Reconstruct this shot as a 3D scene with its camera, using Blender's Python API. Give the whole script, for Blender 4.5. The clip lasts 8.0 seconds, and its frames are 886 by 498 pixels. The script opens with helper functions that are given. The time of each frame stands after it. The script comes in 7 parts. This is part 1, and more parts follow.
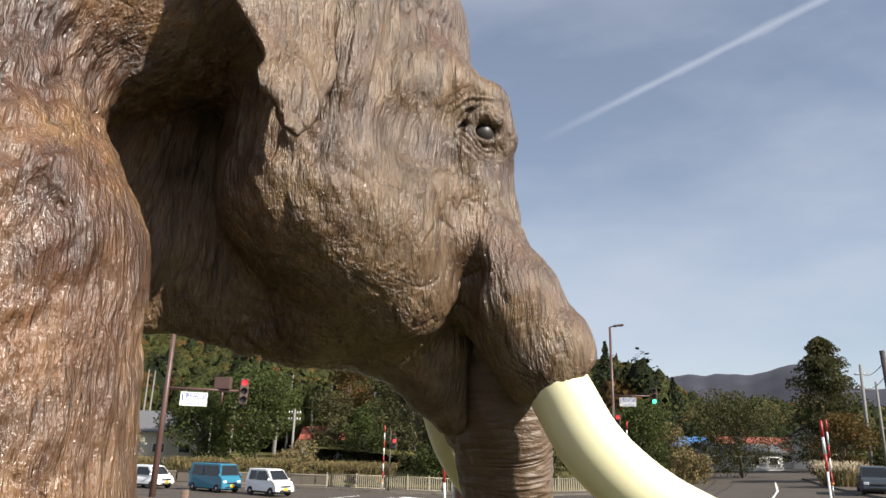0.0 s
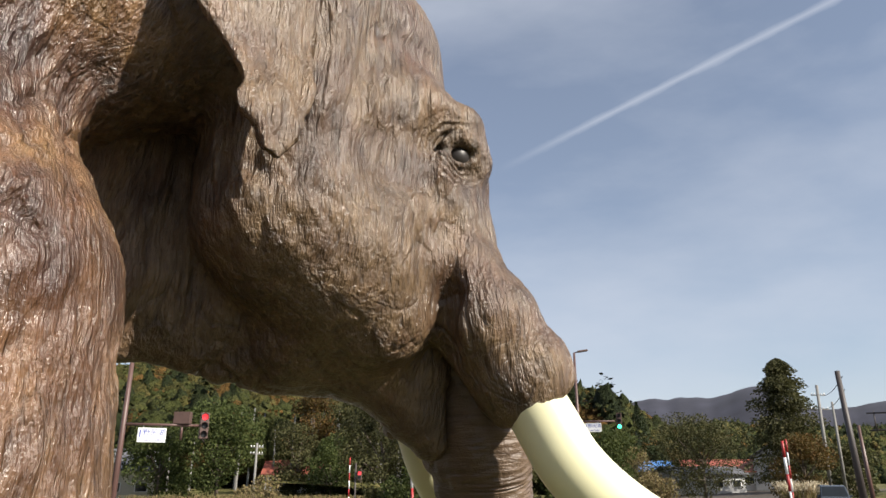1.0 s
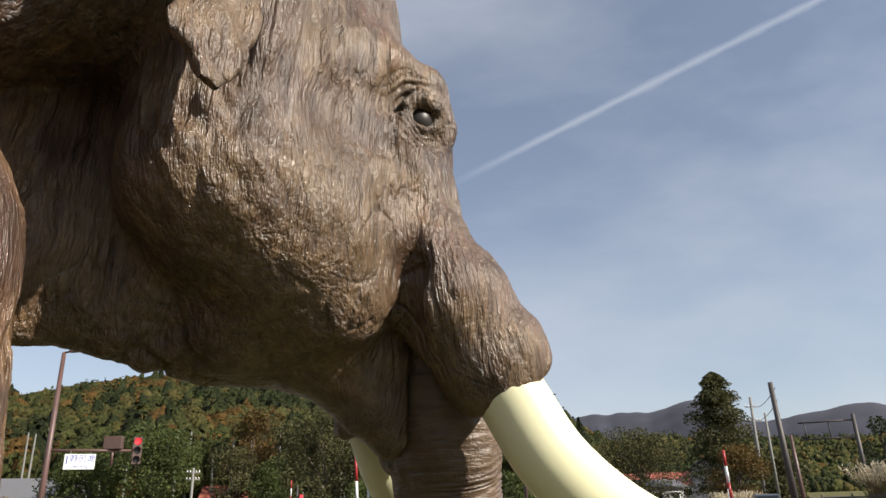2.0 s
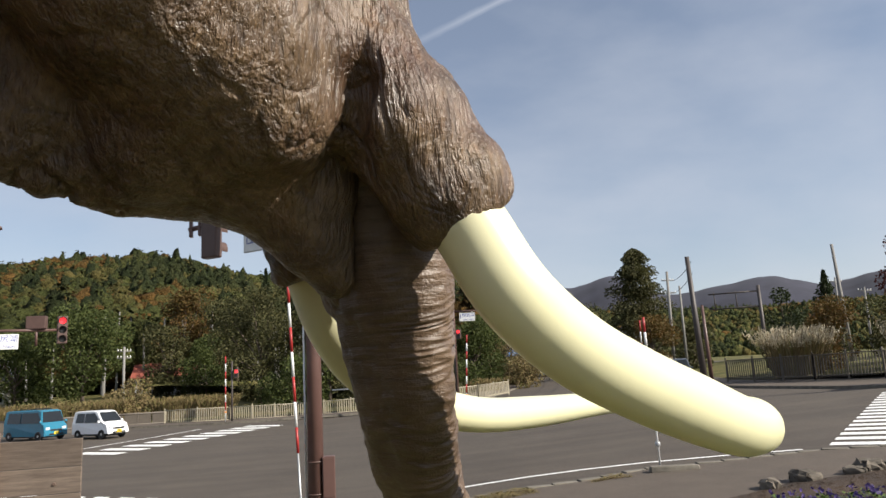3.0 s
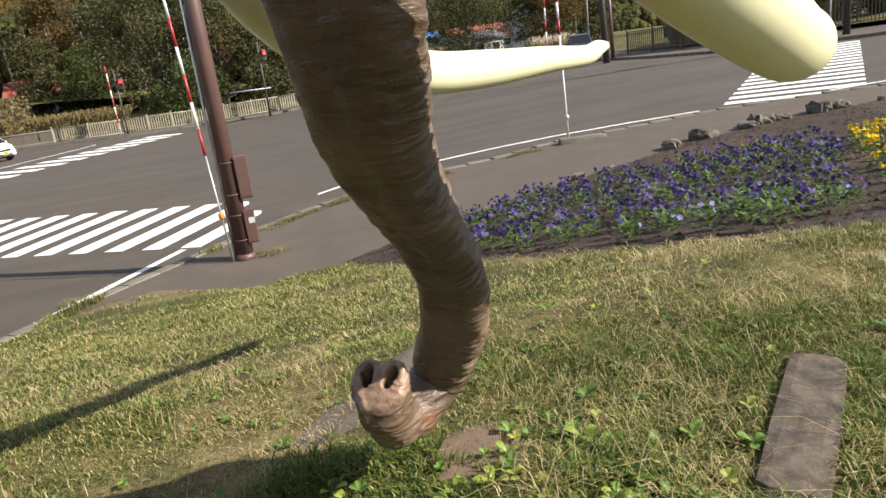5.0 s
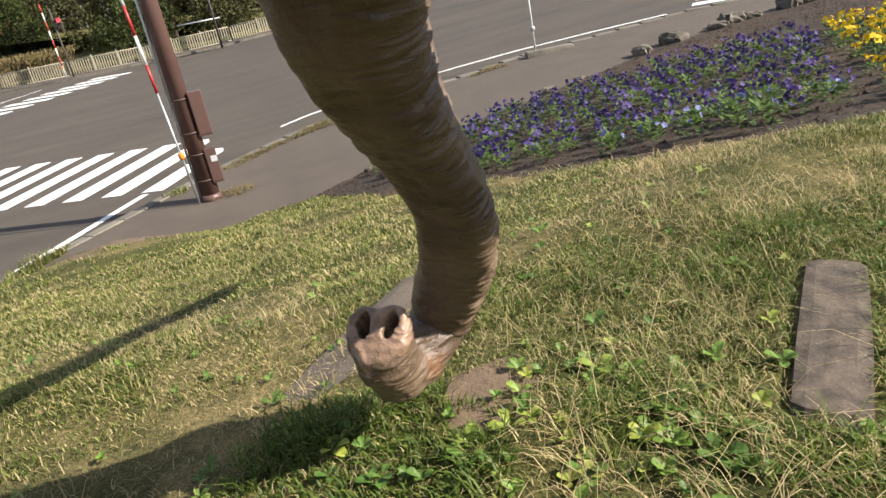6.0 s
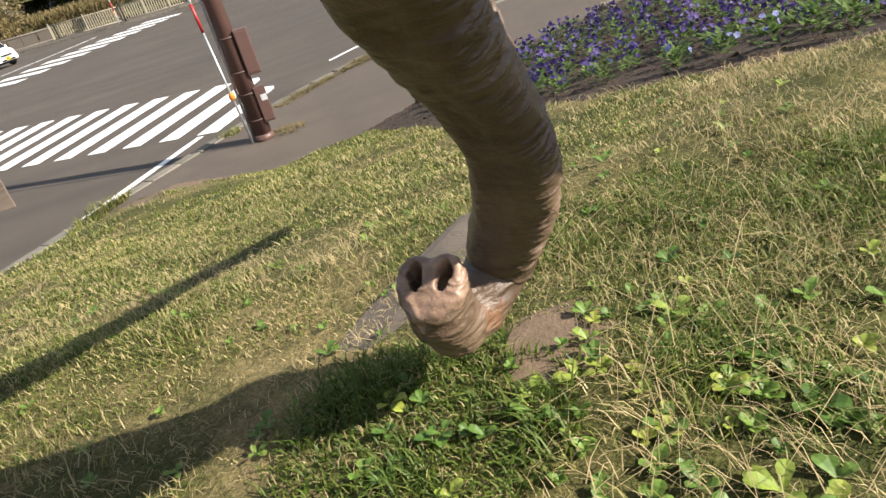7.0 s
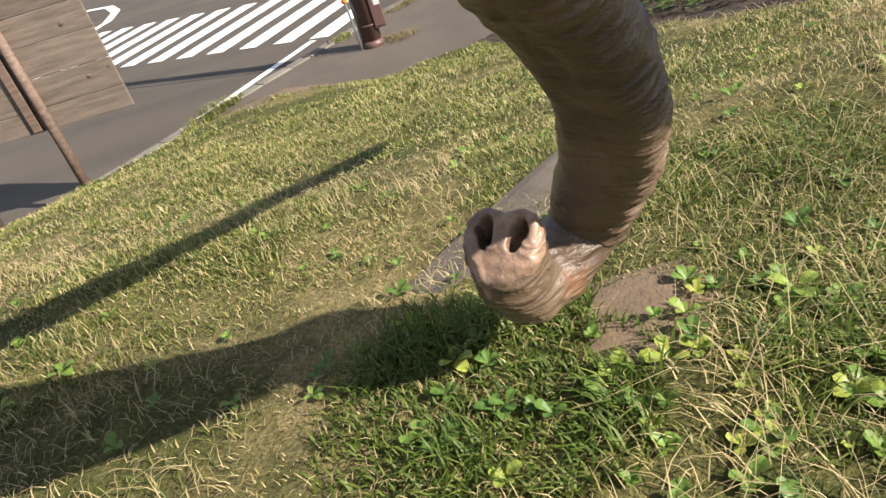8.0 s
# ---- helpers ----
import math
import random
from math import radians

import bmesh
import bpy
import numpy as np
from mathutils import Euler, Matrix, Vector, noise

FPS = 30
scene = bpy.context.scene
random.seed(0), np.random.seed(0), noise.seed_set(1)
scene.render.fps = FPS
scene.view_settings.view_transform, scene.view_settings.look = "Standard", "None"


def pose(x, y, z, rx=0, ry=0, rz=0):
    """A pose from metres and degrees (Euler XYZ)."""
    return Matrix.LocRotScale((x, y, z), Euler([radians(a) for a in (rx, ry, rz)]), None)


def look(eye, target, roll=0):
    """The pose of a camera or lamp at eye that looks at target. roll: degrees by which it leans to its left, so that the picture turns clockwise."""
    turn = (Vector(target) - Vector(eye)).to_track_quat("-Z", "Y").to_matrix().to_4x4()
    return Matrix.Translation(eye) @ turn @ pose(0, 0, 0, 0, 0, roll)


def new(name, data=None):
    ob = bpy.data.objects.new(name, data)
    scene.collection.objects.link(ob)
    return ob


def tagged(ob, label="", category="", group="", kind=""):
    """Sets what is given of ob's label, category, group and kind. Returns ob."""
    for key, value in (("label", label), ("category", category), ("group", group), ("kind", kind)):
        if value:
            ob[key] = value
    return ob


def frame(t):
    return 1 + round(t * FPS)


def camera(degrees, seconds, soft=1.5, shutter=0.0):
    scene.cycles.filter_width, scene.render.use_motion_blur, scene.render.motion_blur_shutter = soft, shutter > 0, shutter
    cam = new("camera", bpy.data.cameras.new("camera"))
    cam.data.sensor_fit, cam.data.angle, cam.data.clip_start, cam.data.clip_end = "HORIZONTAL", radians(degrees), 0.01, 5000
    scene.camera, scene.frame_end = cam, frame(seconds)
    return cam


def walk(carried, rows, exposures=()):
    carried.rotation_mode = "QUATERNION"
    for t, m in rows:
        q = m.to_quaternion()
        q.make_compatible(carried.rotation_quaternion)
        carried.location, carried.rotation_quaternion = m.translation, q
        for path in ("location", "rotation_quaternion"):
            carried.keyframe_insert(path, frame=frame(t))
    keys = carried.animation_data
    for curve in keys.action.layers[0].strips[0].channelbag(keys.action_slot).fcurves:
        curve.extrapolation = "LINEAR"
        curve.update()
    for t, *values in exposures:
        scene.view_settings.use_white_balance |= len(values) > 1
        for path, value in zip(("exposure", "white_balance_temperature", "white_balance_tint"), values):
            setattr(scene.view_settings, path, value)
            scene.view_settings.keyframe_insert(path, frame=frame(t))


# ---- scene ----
cam = camera(65.2, 8.0)
PATH = [
    (0, (0.302, 0.546, 3.091), (0.184, 2.462, 3.65), 1.6),
    (0.5, (0.287, 0.548, 3.091), (0.205, 2.441, 3.732), 1.1),
    (1, (0.264, 0.552, 3.077), (0.251, 2.447, 3.715), -0.0),
    (2.3, (0.214, 0.841, 3.007), (0.416, 2.706, 3.699), -2.3),
    (2.5, (0.215, 0.869, 2.992), (0.453, 2.764, 3.583), -2.5),
    (3, (0.188, 0.985, 2.955), (0.53, 2.925, 3.3), -3.1),
    (3.5, (0.138, 1.123, 2.921), (0.591, 3.068, 3.029), -3.0),
    (4, (0.109, 1.216, 2.886), (0.654, 3.137, 2.786), -3.0),
    (4.1, (0.108, 1.233, 2.874), (0.663, 3.149, 2.729), -2.9),
    (4.5, (0.125, 1.374, 2.849), (0.644, 3.279, 2.532), -4.0),
    (5, (0.157, 1.554, 2.829), (0.671, 3.409, 2.288), -7.4),
    (5.2, (0.169, 1.613, 2.814), (0.693, 3.449, 2.217), -8.2),
    (6.3, (0.157, 1.86, 2.762), (0.643, 3.63, 1.966), -12.9),
    (6.5, (0.164, 1.893, 2.75), (0.582, 3.67, 1.934), -14.3),
    (7, (0.213, 1.959, 2.738), (0.535, 3.715, 1.838), -15.9),
    (7.5, (0.273, 2.077, 2.711), (0.357, 3.826, 1.745), -19.2),
    (8, (0.326, 2.162, 2.69), (0.283, 3.874, 1.657), -17.3),
]
walk(cam, [(t, look(eye, target, roll)) for t, eye, target, roll in PATH],
     [(0.0, 0.82), (1.0, 0.80), (2.5, 0.69), (3.5, 0.72), (4.5, 0.94), (6.5, 1.14), (8.0, 1.21)])

# ---------------------------------------------------------------- world, sun
SUN_DIR = Vector((0.835, -0.550, 0.0)).normalized()
SUN_EL = radians(34.5)
world = bpy.data.worlds.new("sky")
scene.world = world
world.use_nodes = True
wn, wl = world.node_tree.nodes, world.node_tree.links
wn.clear()
w_out = wn.new("ShaderNodeOutputWorld")
w_bg = wn.new("ShaderNodeBackground")
w_sky = wn.new("ShaderNodeTexSky")
w_sky.sky_type = "NISHITA"
w_sky.sun_disc = False
w_sky.sun_elevation = SUN_EL
w_sky.sun_rotation = math.atan2(SUN_DIR.x, SUN_DIR.y)
w_sky.altitude = 650
w_sky.air_density = 1.0
w_sky.dust_density = 1.0
w_bg.inputs["Strength"].default_value = 0.072
w_co = wn.new("ShaderNodeTexCoord")
w_map = wn.new("ShaderNodeMapping")
w_map.inputs["Rotation"].default_value = (0.35, 0.2, 0.9)
w_map.inputs["Scale"].default_value = (1.2, 2.6, 3.6)
w_noise = wn.new("ShaderNodeTexNoise")
w_noise.inputs["Scale"].default_value = 1.5
w_noise.inputs["Detail"].default_value = 7.0
w_noise.inputs["Roughness"].default_value = 0.52
w_ramp = wn.new("ShaderNodeValToRGB")
w_ramp.color_ramp.elements[0].position = 0.36
w_ramp.color_ramp.elements[0].color = (0.26, 0.26, 0.26, 1)
w_ramp.color_ramp.elements[1].position = 0.74
w_ramp.color_ramp.elements[1].color = (0.8, 0.8, 0.8, 1)
wl.new(w_co.outputs["Generated"], w_map.inputs["Vector"])
wl.new(w_map.outputs["Vector"], w_noise.inputs["Vector"])
wl.new(w_noise.outputs["Fac"], w_ramp.inputs["Fac"])


def w_math(op, a, b=None, c=None):
    n = wn.new("ShaderNodeMath")
    n.operation = op
    for i, v in enumerate((a, b, c)):
        if v is None:
            continue
        if isinstance(v, (int, float)):
            n.inputs[i].default_value = v
        else:
            wl.new(v, n.inputs[i])
    return n.outputs[0]


def w_dot(vec):
    n = wn.new("ShaderNodeVectorMath")
    n.operation = "DOT_PRODUCT"
    wl.new(w_co.outputs["Generated"], n.inputs[0])
    n.inputs[1].default_value = vec
    return n.outputs["Value"]


# thin high cloud thickens towards the horizon
w_sep = wn.new("ShaderNodeSeparateXYZ")
wl.new(w_co.outputs["Generated"], w_sep.inputs[0])
w_low = w_math("POWER", w_math("SUBTRACT", 1.0, w_math("MAXIMUM", w_sep.outputs["Z"], 0.0)), 5.0)
w_veil = w_math("MINIMUM", w_math("ADD", w_math("MULTIPLY", w_ramp.outputs["Color"], 0.75), w_math("MULTIPLY", w_low, 0.48)), 1.0)
# the vapour trail of an aircraft
TRAIL_A = Vector((0.106, 0.893, 0.436)).normalized()
TRAIL_B = Vector((0.431, 0.721, 0.541)).normalized()
trail_n = TRAIL_A.cross(TRAIL_B).normalized()
trail_dir = (TRAIL_B - TRAIL_A).normalized()
w_off = w_math("ABSOLUTE", w_dot(trail_n))
w_puff = wn.new("ShaderNodeTexNoise")
w_puff.inputs["Scale"].default_value = 22.0
w_puff.inputs["Detail"].default_value = 3.0
wl.new(w_co.outputs["Generated"], w_puff.inputs["Vector"])
w_core = w_math("MAXIMUM", w_math("SUBTRACT", 1.0, w_math("DIVIDE", w_off, w_math("MULTIPLY_ADD", w_puff.outputs["Fac"], 0.012, 0.0005))), 0.0)
w_from = wn.new("ShaderNodeMapRange")
w_from.inputs["From Min"].default_value = TRAIL_A.dot(trail_dir) - 0.04
w_from.inputs["From Max"].default_value = TRAIL_A.dot(trail_dir) + 0.12
wl.new(w_dot(trail_dir), w_from.inputs["Value"])
w_trail = w_math("MULTIPLY", w_math("MULTIPLY", w_core, w_from.outputs["Result"]), 0.25)
w_mask = w_math("MAXIMUM", w_veil, 0.0)
w_mix = wn.new("ShaderNodeMixRGB")
wl.new(w_mask, w_mix.inputs["Fac"])
wl.new(w_sky.outputs["Color"], w_mix.inputs["Color1"])
w_mix.inputs["Color2"].default_value = (5.6, 5.9, 6.6, 1)
w_mix2 = wn.new("ShaderNodeMixRGB")
wl.new(w_trail, w_mix2.inputs["Fac"])
wl.new(w_mix.outputs["Color"], w_mix2.inputs["Color1"])
w_mix2.inputs["Color2"].default_value = (8.2, 8.4, 9.0, 1)
wl.new(w_mix2.outputs["Color"], w_bg.inputs["Color"])
wl.new(w_bg.outputs["Background"], w_out.inputs["Surface"])

sun = new("sun", bpy.data.lights.new("sun", "SUN"))
sun.data.energy = 5.0
sun.data.angle = radians(0.55)
sun.data.color = (1.0, 0.93, 0.82)
sun.matrix_world = look((40 * SUN_DIR.x, 40 * SUN_DIR.y, 40 * math.tan(SUN_EL)), (0, 0, 0))


# ---------------------------------------------------------------- materials
def mat_nodes(name):
    m = bpy.data.materials.new(name)
    m.use_nodes = True
    n, l = m.node_tree.nodes, m.node_tree.links
    return m, n, l, n["Principled BSDF"]


def noise_node(n, l, scale, detail=4.0, rough=0.55, vec=None):
    k = n.new("ShaderNodeTexNoise")
    k.inputs["Scale"].default_value = scale
    k.inputs["Detail"].default_value = detail
    k.inputs["Roughness"].default_value = rough
    if vec is not None:
        l.new(vec, k.inputs["Vector"])
    return k


def ramp_node(n, l, fac, stops):
    r = n.new("ShaderNodeValToRGB")
    els = r.color_ramp.elements
    while len(els) < len(stops):
        els.new(0.5)
    for e, (p, c) in zip(els, stops):
        e.position, e.color = p, (*c, 1)
    l.new(fac, r.inputs["Fac"])
    return r


def mapped(n, l, scale, coord="Object", rot=(0, 0, 0)):
    c = n.new("ShaderNodeTexCoord")
    m = n.new("ShaderNodeMapping")
    m.inputs["Scale"].default_value = scale
    m.inputs["Rotation"].default_value = rot
    l.new(c.outputs[coord], m.inputs["Vector"])
    return m.outputs["Vector"]


def mix_col(n, l, fac, a, b, kind="MIX"):
    m = n.new("ShaderNodeMixRGB")
    m.blend_type = kind
    for s, v in zip((0, 1, 2), (fac, a, b)):
        if isinstance(v, (int, float)):
            m.inputs[s].default_value = v
        elif isinstance(v, tuple):
            m.inputs[s].default_value = (*v, 1)
        else:
            l.new(v, m.inputs[s])
    return m.outputs["Color"]


def add_bump(n, l, bsdf, height, strength, dist, prev=None):
    b = n.new("ShaderNodeBump")
    b.inputs["Strength"].default_value = strength
    b.inputs["Distance"].default_value = dist
    l.new(height, b.inputs["Height"])
    if prev is not None:
        l.new(prev, b.inputs["Normal"])
    l.new(b.outputs["Normal"], bsdf.inputs["Normal"])
    return b.outputs["Normal"]


def plain(name, col, rough=0.6, metal=0.0, var=0.18, scale=6.0, bump=0.15, grain=80.0, spec=None, vary=0.0):
    """A painted or natural surface: two scales of variation and a fine grain."""
    m, n, l, b = mat_nodes(name)
    v = mapped(n, l, (1, 1, 1))
    big = noise_node(n, l, scale, 4, 0.6, v)
    fine = noise_node(n, l, grain, 3, 0.6, v)
    dark = tuple(c * (1 - var) for c in col)
    light = tuple(min(1, c * (1 + var)) for c in col)
    r = ramp_node(n, l, big.outputs["Fac"], ((0.3, dark), (0.7, light)))
    c = mix_col(n, l, var * 0.6, r.outputs["Color"], fine.outputs["Fac"], "OVERLAY")
    if vary:
        info = n.new("ShaderNodeObjectInfo")
        rr = ramp_node(n, l, info.outputs["Random"], ((0.0, (1 - vary,) * 3), (1.0, (1 + vary,) * 3)))
        c = mix_col(n, l, 1.0, c, rr.outputs["Color"], "MULTIPLY")
    l.new(c, b.inputs["Base Color"])
    b.inputs["Roughness"].default_value = rough
    b.inputs["Metallic"].default_value = metal
    if spec is not None:
        b.inputs["Specular IOR Level"].default_value = spec
    if bump:
        add_bump(n, l, b, fine.outputs["Fac"], bump, 0.01)
    return m


def make_skin():
    m, n, l, b = mat_nodes("statue_skin")
    v = mapped(n, l, (1, 1, 1))
    warp = noise_node(n, l, 2.6, 3, 0.5, v)
    vw = mix_col(n, l, 0.10, v, warp.outputs["Color"], "ADD")
    # painted blotches: umber, tan, ochre and red-brown
    b1 = noise_node(n, l, 1.9, 5, 0.62, v)
    r1 = ramp_node(n, l, b1.outputs["Fac"], ((0.28, (0.046, 0.024, 0.014)), (0.42, (0.096, 0.056, 0.032)), (0.53, (0.172, 0.115, 0.066)), (0.62, (0.126, 0.073, 0.042)), (0.75, (0.094, 0.044, 0.027))))
    b2 = noise_node(n, l, 7.0, 5, 0.65, v)
    r2 = ramp_node(n, l, b2.outputs["Fac"], ((0.36, (0.55, 0.52, 0.49)), (0.58, (1.0, 0.98, 0.94)), (0.75, (1.22, 1.17, 1.06))))
    col = mix_col(n, l, 0.85, r1.outputs["Color"], r2.outputs["Color"], "MULTIPLY")
    # redder paint on shoulder and legs; ochre streaks, paled to paint in sun glints
    sx = n.new("ShaderNodeSeparateXYZ")
    l.new(vw, sx.inputs[0])
    mr = n.new("ShaderNodeMapRange")
    mr.inputs["From Min"].default_value = -0.92
    mr.inputs["From Max"].default_value = -1.15
    l.new(sx.outputs["X"], mr.inputs["Value"])
    run = n.new("ShaderNodeMapping")
    run.inputs["Scale"].default_value = (9, 9, 1.6)
    l.new(vw, run.inputs["Vector"])
    ochre_and_glints = ramp_node(n, l, noise_node(n, l, 1.0, 4, 0.6, run.outputs["Vector"]).outputs["Fac"], ((0.40, (1.02, 0.80, 0.72)), (0.52, (1.30, 1.08, 0.94)), (0.64, (1.75, 1.56, 1.20))))
    col = mix_col(n, l, mr.outputs["Result"], col, mix_col(n, l, 1.0, col, ochre_and_glints.outputs["Color"], "MULTIPLY"))
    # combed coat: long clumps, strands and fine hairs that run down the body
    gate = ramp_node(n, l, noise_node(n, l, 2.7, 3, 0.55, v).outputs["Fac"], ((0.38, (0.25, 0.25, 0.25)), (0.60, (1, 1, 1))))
    layers = []
    for scale, rot, detail in (((36, 36, 5.0), (0.10, 0.22, 0), 3), ((75, 75, 8.0), (0.12, 0.25, 0), 4), ((190, 190, 22), (0.1, 0.15, 0), 3)):
        st = n.new("ShaderNodeMapping")
        st.inputs["Scale"].default_value = scale
        st.inputs["Rotation"].default_value = rot
        l.new(vw, st.inputs["Vector"])
        layers.append(noise_node(n, l, 1.0, detail, 0.6, st.outputs["Vector"]).outputs["Fac"])
    clump, hair, fine = layers
    pore = noise_node(n, l, 110, 3, 0.6, v)
    # darker in the grooves: the bump's clump and hair noise also darkens the colour
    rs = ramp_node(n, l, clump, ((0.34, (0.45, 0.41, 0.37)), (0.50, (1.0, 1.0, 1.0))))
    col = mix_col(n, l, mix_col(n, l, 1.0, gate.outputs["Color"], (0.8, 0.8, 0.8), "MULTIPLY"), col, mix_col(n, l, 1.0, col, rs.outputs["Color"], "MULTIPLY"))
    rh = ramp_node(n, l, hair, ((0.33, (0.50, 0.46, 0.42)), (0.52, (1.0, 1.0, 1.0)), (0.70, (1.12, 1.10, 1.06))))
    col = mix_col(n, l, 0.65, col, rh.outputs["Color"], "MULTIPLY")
    # creases, darkened in the colour as well as sunk in the bump
    cr = n.new("ShaderNodeTexVoronoi")
    cr.feature = "DISTANCE_TO_EDGE"
    crm = n.new("ShaderNodeMapping")
    crm.inputs["Scale"].default_value = (15, 15, 5.0)
    l.new(vw, crm.inputs["Vector"])
    l.new(crm.outputs["Vector"], cr.inputs["Vector"])
    cr.inputs["Scale"].default_value = 1.0
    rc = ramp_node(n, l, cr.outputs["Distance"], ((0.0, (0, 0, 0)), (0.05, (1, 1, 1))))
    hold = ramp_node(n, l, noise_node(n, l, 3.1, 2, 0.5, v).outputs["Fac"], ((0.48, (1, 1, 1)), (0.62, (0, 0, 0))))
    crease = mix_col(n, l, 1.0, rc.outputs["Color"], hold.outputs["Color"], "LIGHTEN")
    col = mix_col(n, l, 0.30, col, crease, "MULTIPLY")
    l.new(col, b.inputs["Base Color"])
    rr = ramp_node(n, l, hair, ((0.3, (0.46, 0.46, 0.46)), (0.7, (0.27, 0.27, 0.27))))
    l.new(rr.outputs["Color"], b.inputs["Roughness"])
    b.inputs["Specular IOR Level"].default_value = 0.55
    varnish = n.new("ShaderNodeMath")
    varnish.operation = "MULTIPLY_ADD"
    l.new(mr.outputs["Result"], varnish.inputs[0])
    varnish.inputs[1].default_value = 0.55
    varnish.inputs[2].default_value = 0.15
    l.new(varnish.outputs[0], b.inputs["Coat Weight"])
    b.inputs["Coat Roughness"].default_value = 0.24
    b.inputs["Coat IOR"].default_value = 1.5
    p = add_bump(n, l, b, clump, 0.7, 0.022)
    p = add_bump(n, l, b, hair, 0.9, 0.016, p)
    p = add_bump(n, l, b, fine, 0.6, 0.008, p)
    p = add_bump(n, l, b, crease, 0.35, 0.010, p)
    p = add_bump(n, l, b, pore.outputs["Fac"], 0.5, 0.006, p)
    l.new(p, b.inputs["Coat Normal"])
    return m


RUST_AT = (0.459, 0.354, 1.813)


def make_trunk_skin():
    m, n, l, b = mat_nodes("trunk_skin")
    v = mapped(n, l, (1, 1, 1))
    b1 = noise_node(n, l, 4.0, 5, 0.62, v)
    r1 = ramp_node(n, l, b1.outputs["Fac"], ((0.30, (0.068, 0.043, 0.028)), (0.52, (0.118, 0.078, 0.051)), (0.75, (0.185, 0.128, 0.084))))
    # ring folds: the colour darkens where the bump's ring noise is low
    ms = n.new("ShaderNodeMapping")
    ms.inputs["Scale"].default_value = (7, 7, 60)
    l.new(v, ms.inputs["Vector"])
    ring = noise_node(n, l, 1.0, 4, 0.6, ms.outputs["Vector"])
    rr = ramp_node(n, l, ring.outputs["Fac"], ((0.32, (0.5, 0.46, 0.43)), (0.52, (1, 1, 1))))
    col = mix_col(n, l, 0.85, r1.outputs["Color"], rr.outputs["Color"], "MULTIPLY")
    # rust that has run down near the curl
    ru = n.new("ShaderNodeVectorMath")
    ru.operation = "DISTANCE"
    ru.inputs[1].default_value = RUST_AT
    l.new(v, ru.inputs[0])
    rk = noise_node(n, l, 22, 4, 0.7, v)
    rd = n.new("ShaderNodeMath")
    rd.operation = "MULTIPLY_ADD"
    l.new(rk.outputs["Fac"], rd.inputs[0])
    rd.inputs[1].default_value = 0.12
    l.new(ru.outputs["Value"], rd.inputs[2])
    rm = ramp_node(n, l, rd.outputs[0], ((0.07, (0.8, 0.8, 0.8)), (0.115, (0, 0, 0))))
    col = mix_col(n, l, rm.outputs["Color"], col, (0.25, 0.10, 0.04))
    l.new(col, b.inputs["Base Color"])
    fine = noise_node(n, l, 130, 3, 0.6, v)
    b.inputs["Roughness"].default_value = 0.42
    b.inputs["Coat Weight"].default_value = 0.08
    b.inputs["Coat Roughness"].default_value = 0.20
    p = add_bump(n, l, b, ring.outputs["Fac"], 0.5, 0.014)
    p = add_bump(n, l, b, fine.outputs["Fac"], 0.5, 0.006, p)
    l.new(p, b.inputs["Coat Normal"])
    return m


def make_asphalt():
    m, n, l, b = mat_nodes("asphalt")
    v = mapped(n, l, (1, 1, 1))
    big = noise_node(n, l, 0.35, 5, 0.6, v)
    r = ramp_node(n, l, big.outputs["Fac"], ((0.30, (0.057, 0.0450, 0.0345)), (0.70, (0.079, 0.0635, 0.0490))))
    ms = n.new("ShaderNodeMapping")
    ms.inputs["Scale"].default_value = (0.05, 1.1, 1)
    ms.inputs["Rotation"].default_value = (0, 0, 0.25)
    l.new(v, ms.inputs["Vector"])
    lane = noise_node(n, l, 1.0, 3, 0.5, ms.outputs["Vector"])
    rl = ramp_node(n, l, lane.outputs["Fac"], ((0.35, (0.86, 0.86, 0.86)), (0.65, (1.1, 1.1, 1.1))))
    col = mix_col(n, l, 1.0, r.outputs["Color"], rl.outputs["Color"], "MULTIPLY")
    grit = noise_node(n, l, 140, 2, 0.7, v)
    col = mix_col(n, l, 0.35, col, grit.outputs["Fac"], "OVERLAY")
    l.new(col, b.inputs["Base Color"])
    b.inputs["Roughness"].default_value = 0.82
    add_bump(n, l, b, grit.outputs["Fac"], 0.4, 0.01)
    return m


def make_grass_ground():
    m, n, l, b = mat_nodes("lawn_turf")
    v = mapped(n, l, (1, 1, 1))
    big = noise_node(n, l, 0.9, 5, 0.65, v)
    r = ramp_node(n, l, big.outputs["Fac"], ((0.34, (0.0588, 0.0689, 0.0218)), (0.50, (0.105, 0.101, 0.0378)), (0.64, (0.227, 0.181, 0.0966))))
    mid = noise_node(n, l, 9, 4, 0.7, v)
    rm = ramp_node(n, l, mid.outputs["Fac"], ((0.32, (0.55, 0.6, 0.5)), (0.68, (1.25, 1.2, 1.15))))
    col = mix_col(n, l, 1.0, r.outputs["Color"], rm.outputs["Color"], "MULTIPLY")
    fine = noise_node(n, l, 75, 4, 0.75, v)
    rf = ramp_node(n, l, fine.outputs["Fac"], ((0.35, (0.45, 0.5, 0.4)), (0.65, (1.35, 1.3, 1.2))))
    col = mix_col(n, l, 0.9, col, rf.outputs["Color"], "MULTIPLY")
    l.new(col, b.inputs["Base Color"])
    b.inputs["Roughness"].default_value = 0.9
    b.inputs["Specular IOR Level"].default_value = 0.2
    p = add_bump(n, l, b, mid.outputs["Fac"], 0.5, 0.05)
    add_bump(n, l, b, fine.outputs["Fac"], 0.8, 0.02, p)
    return m


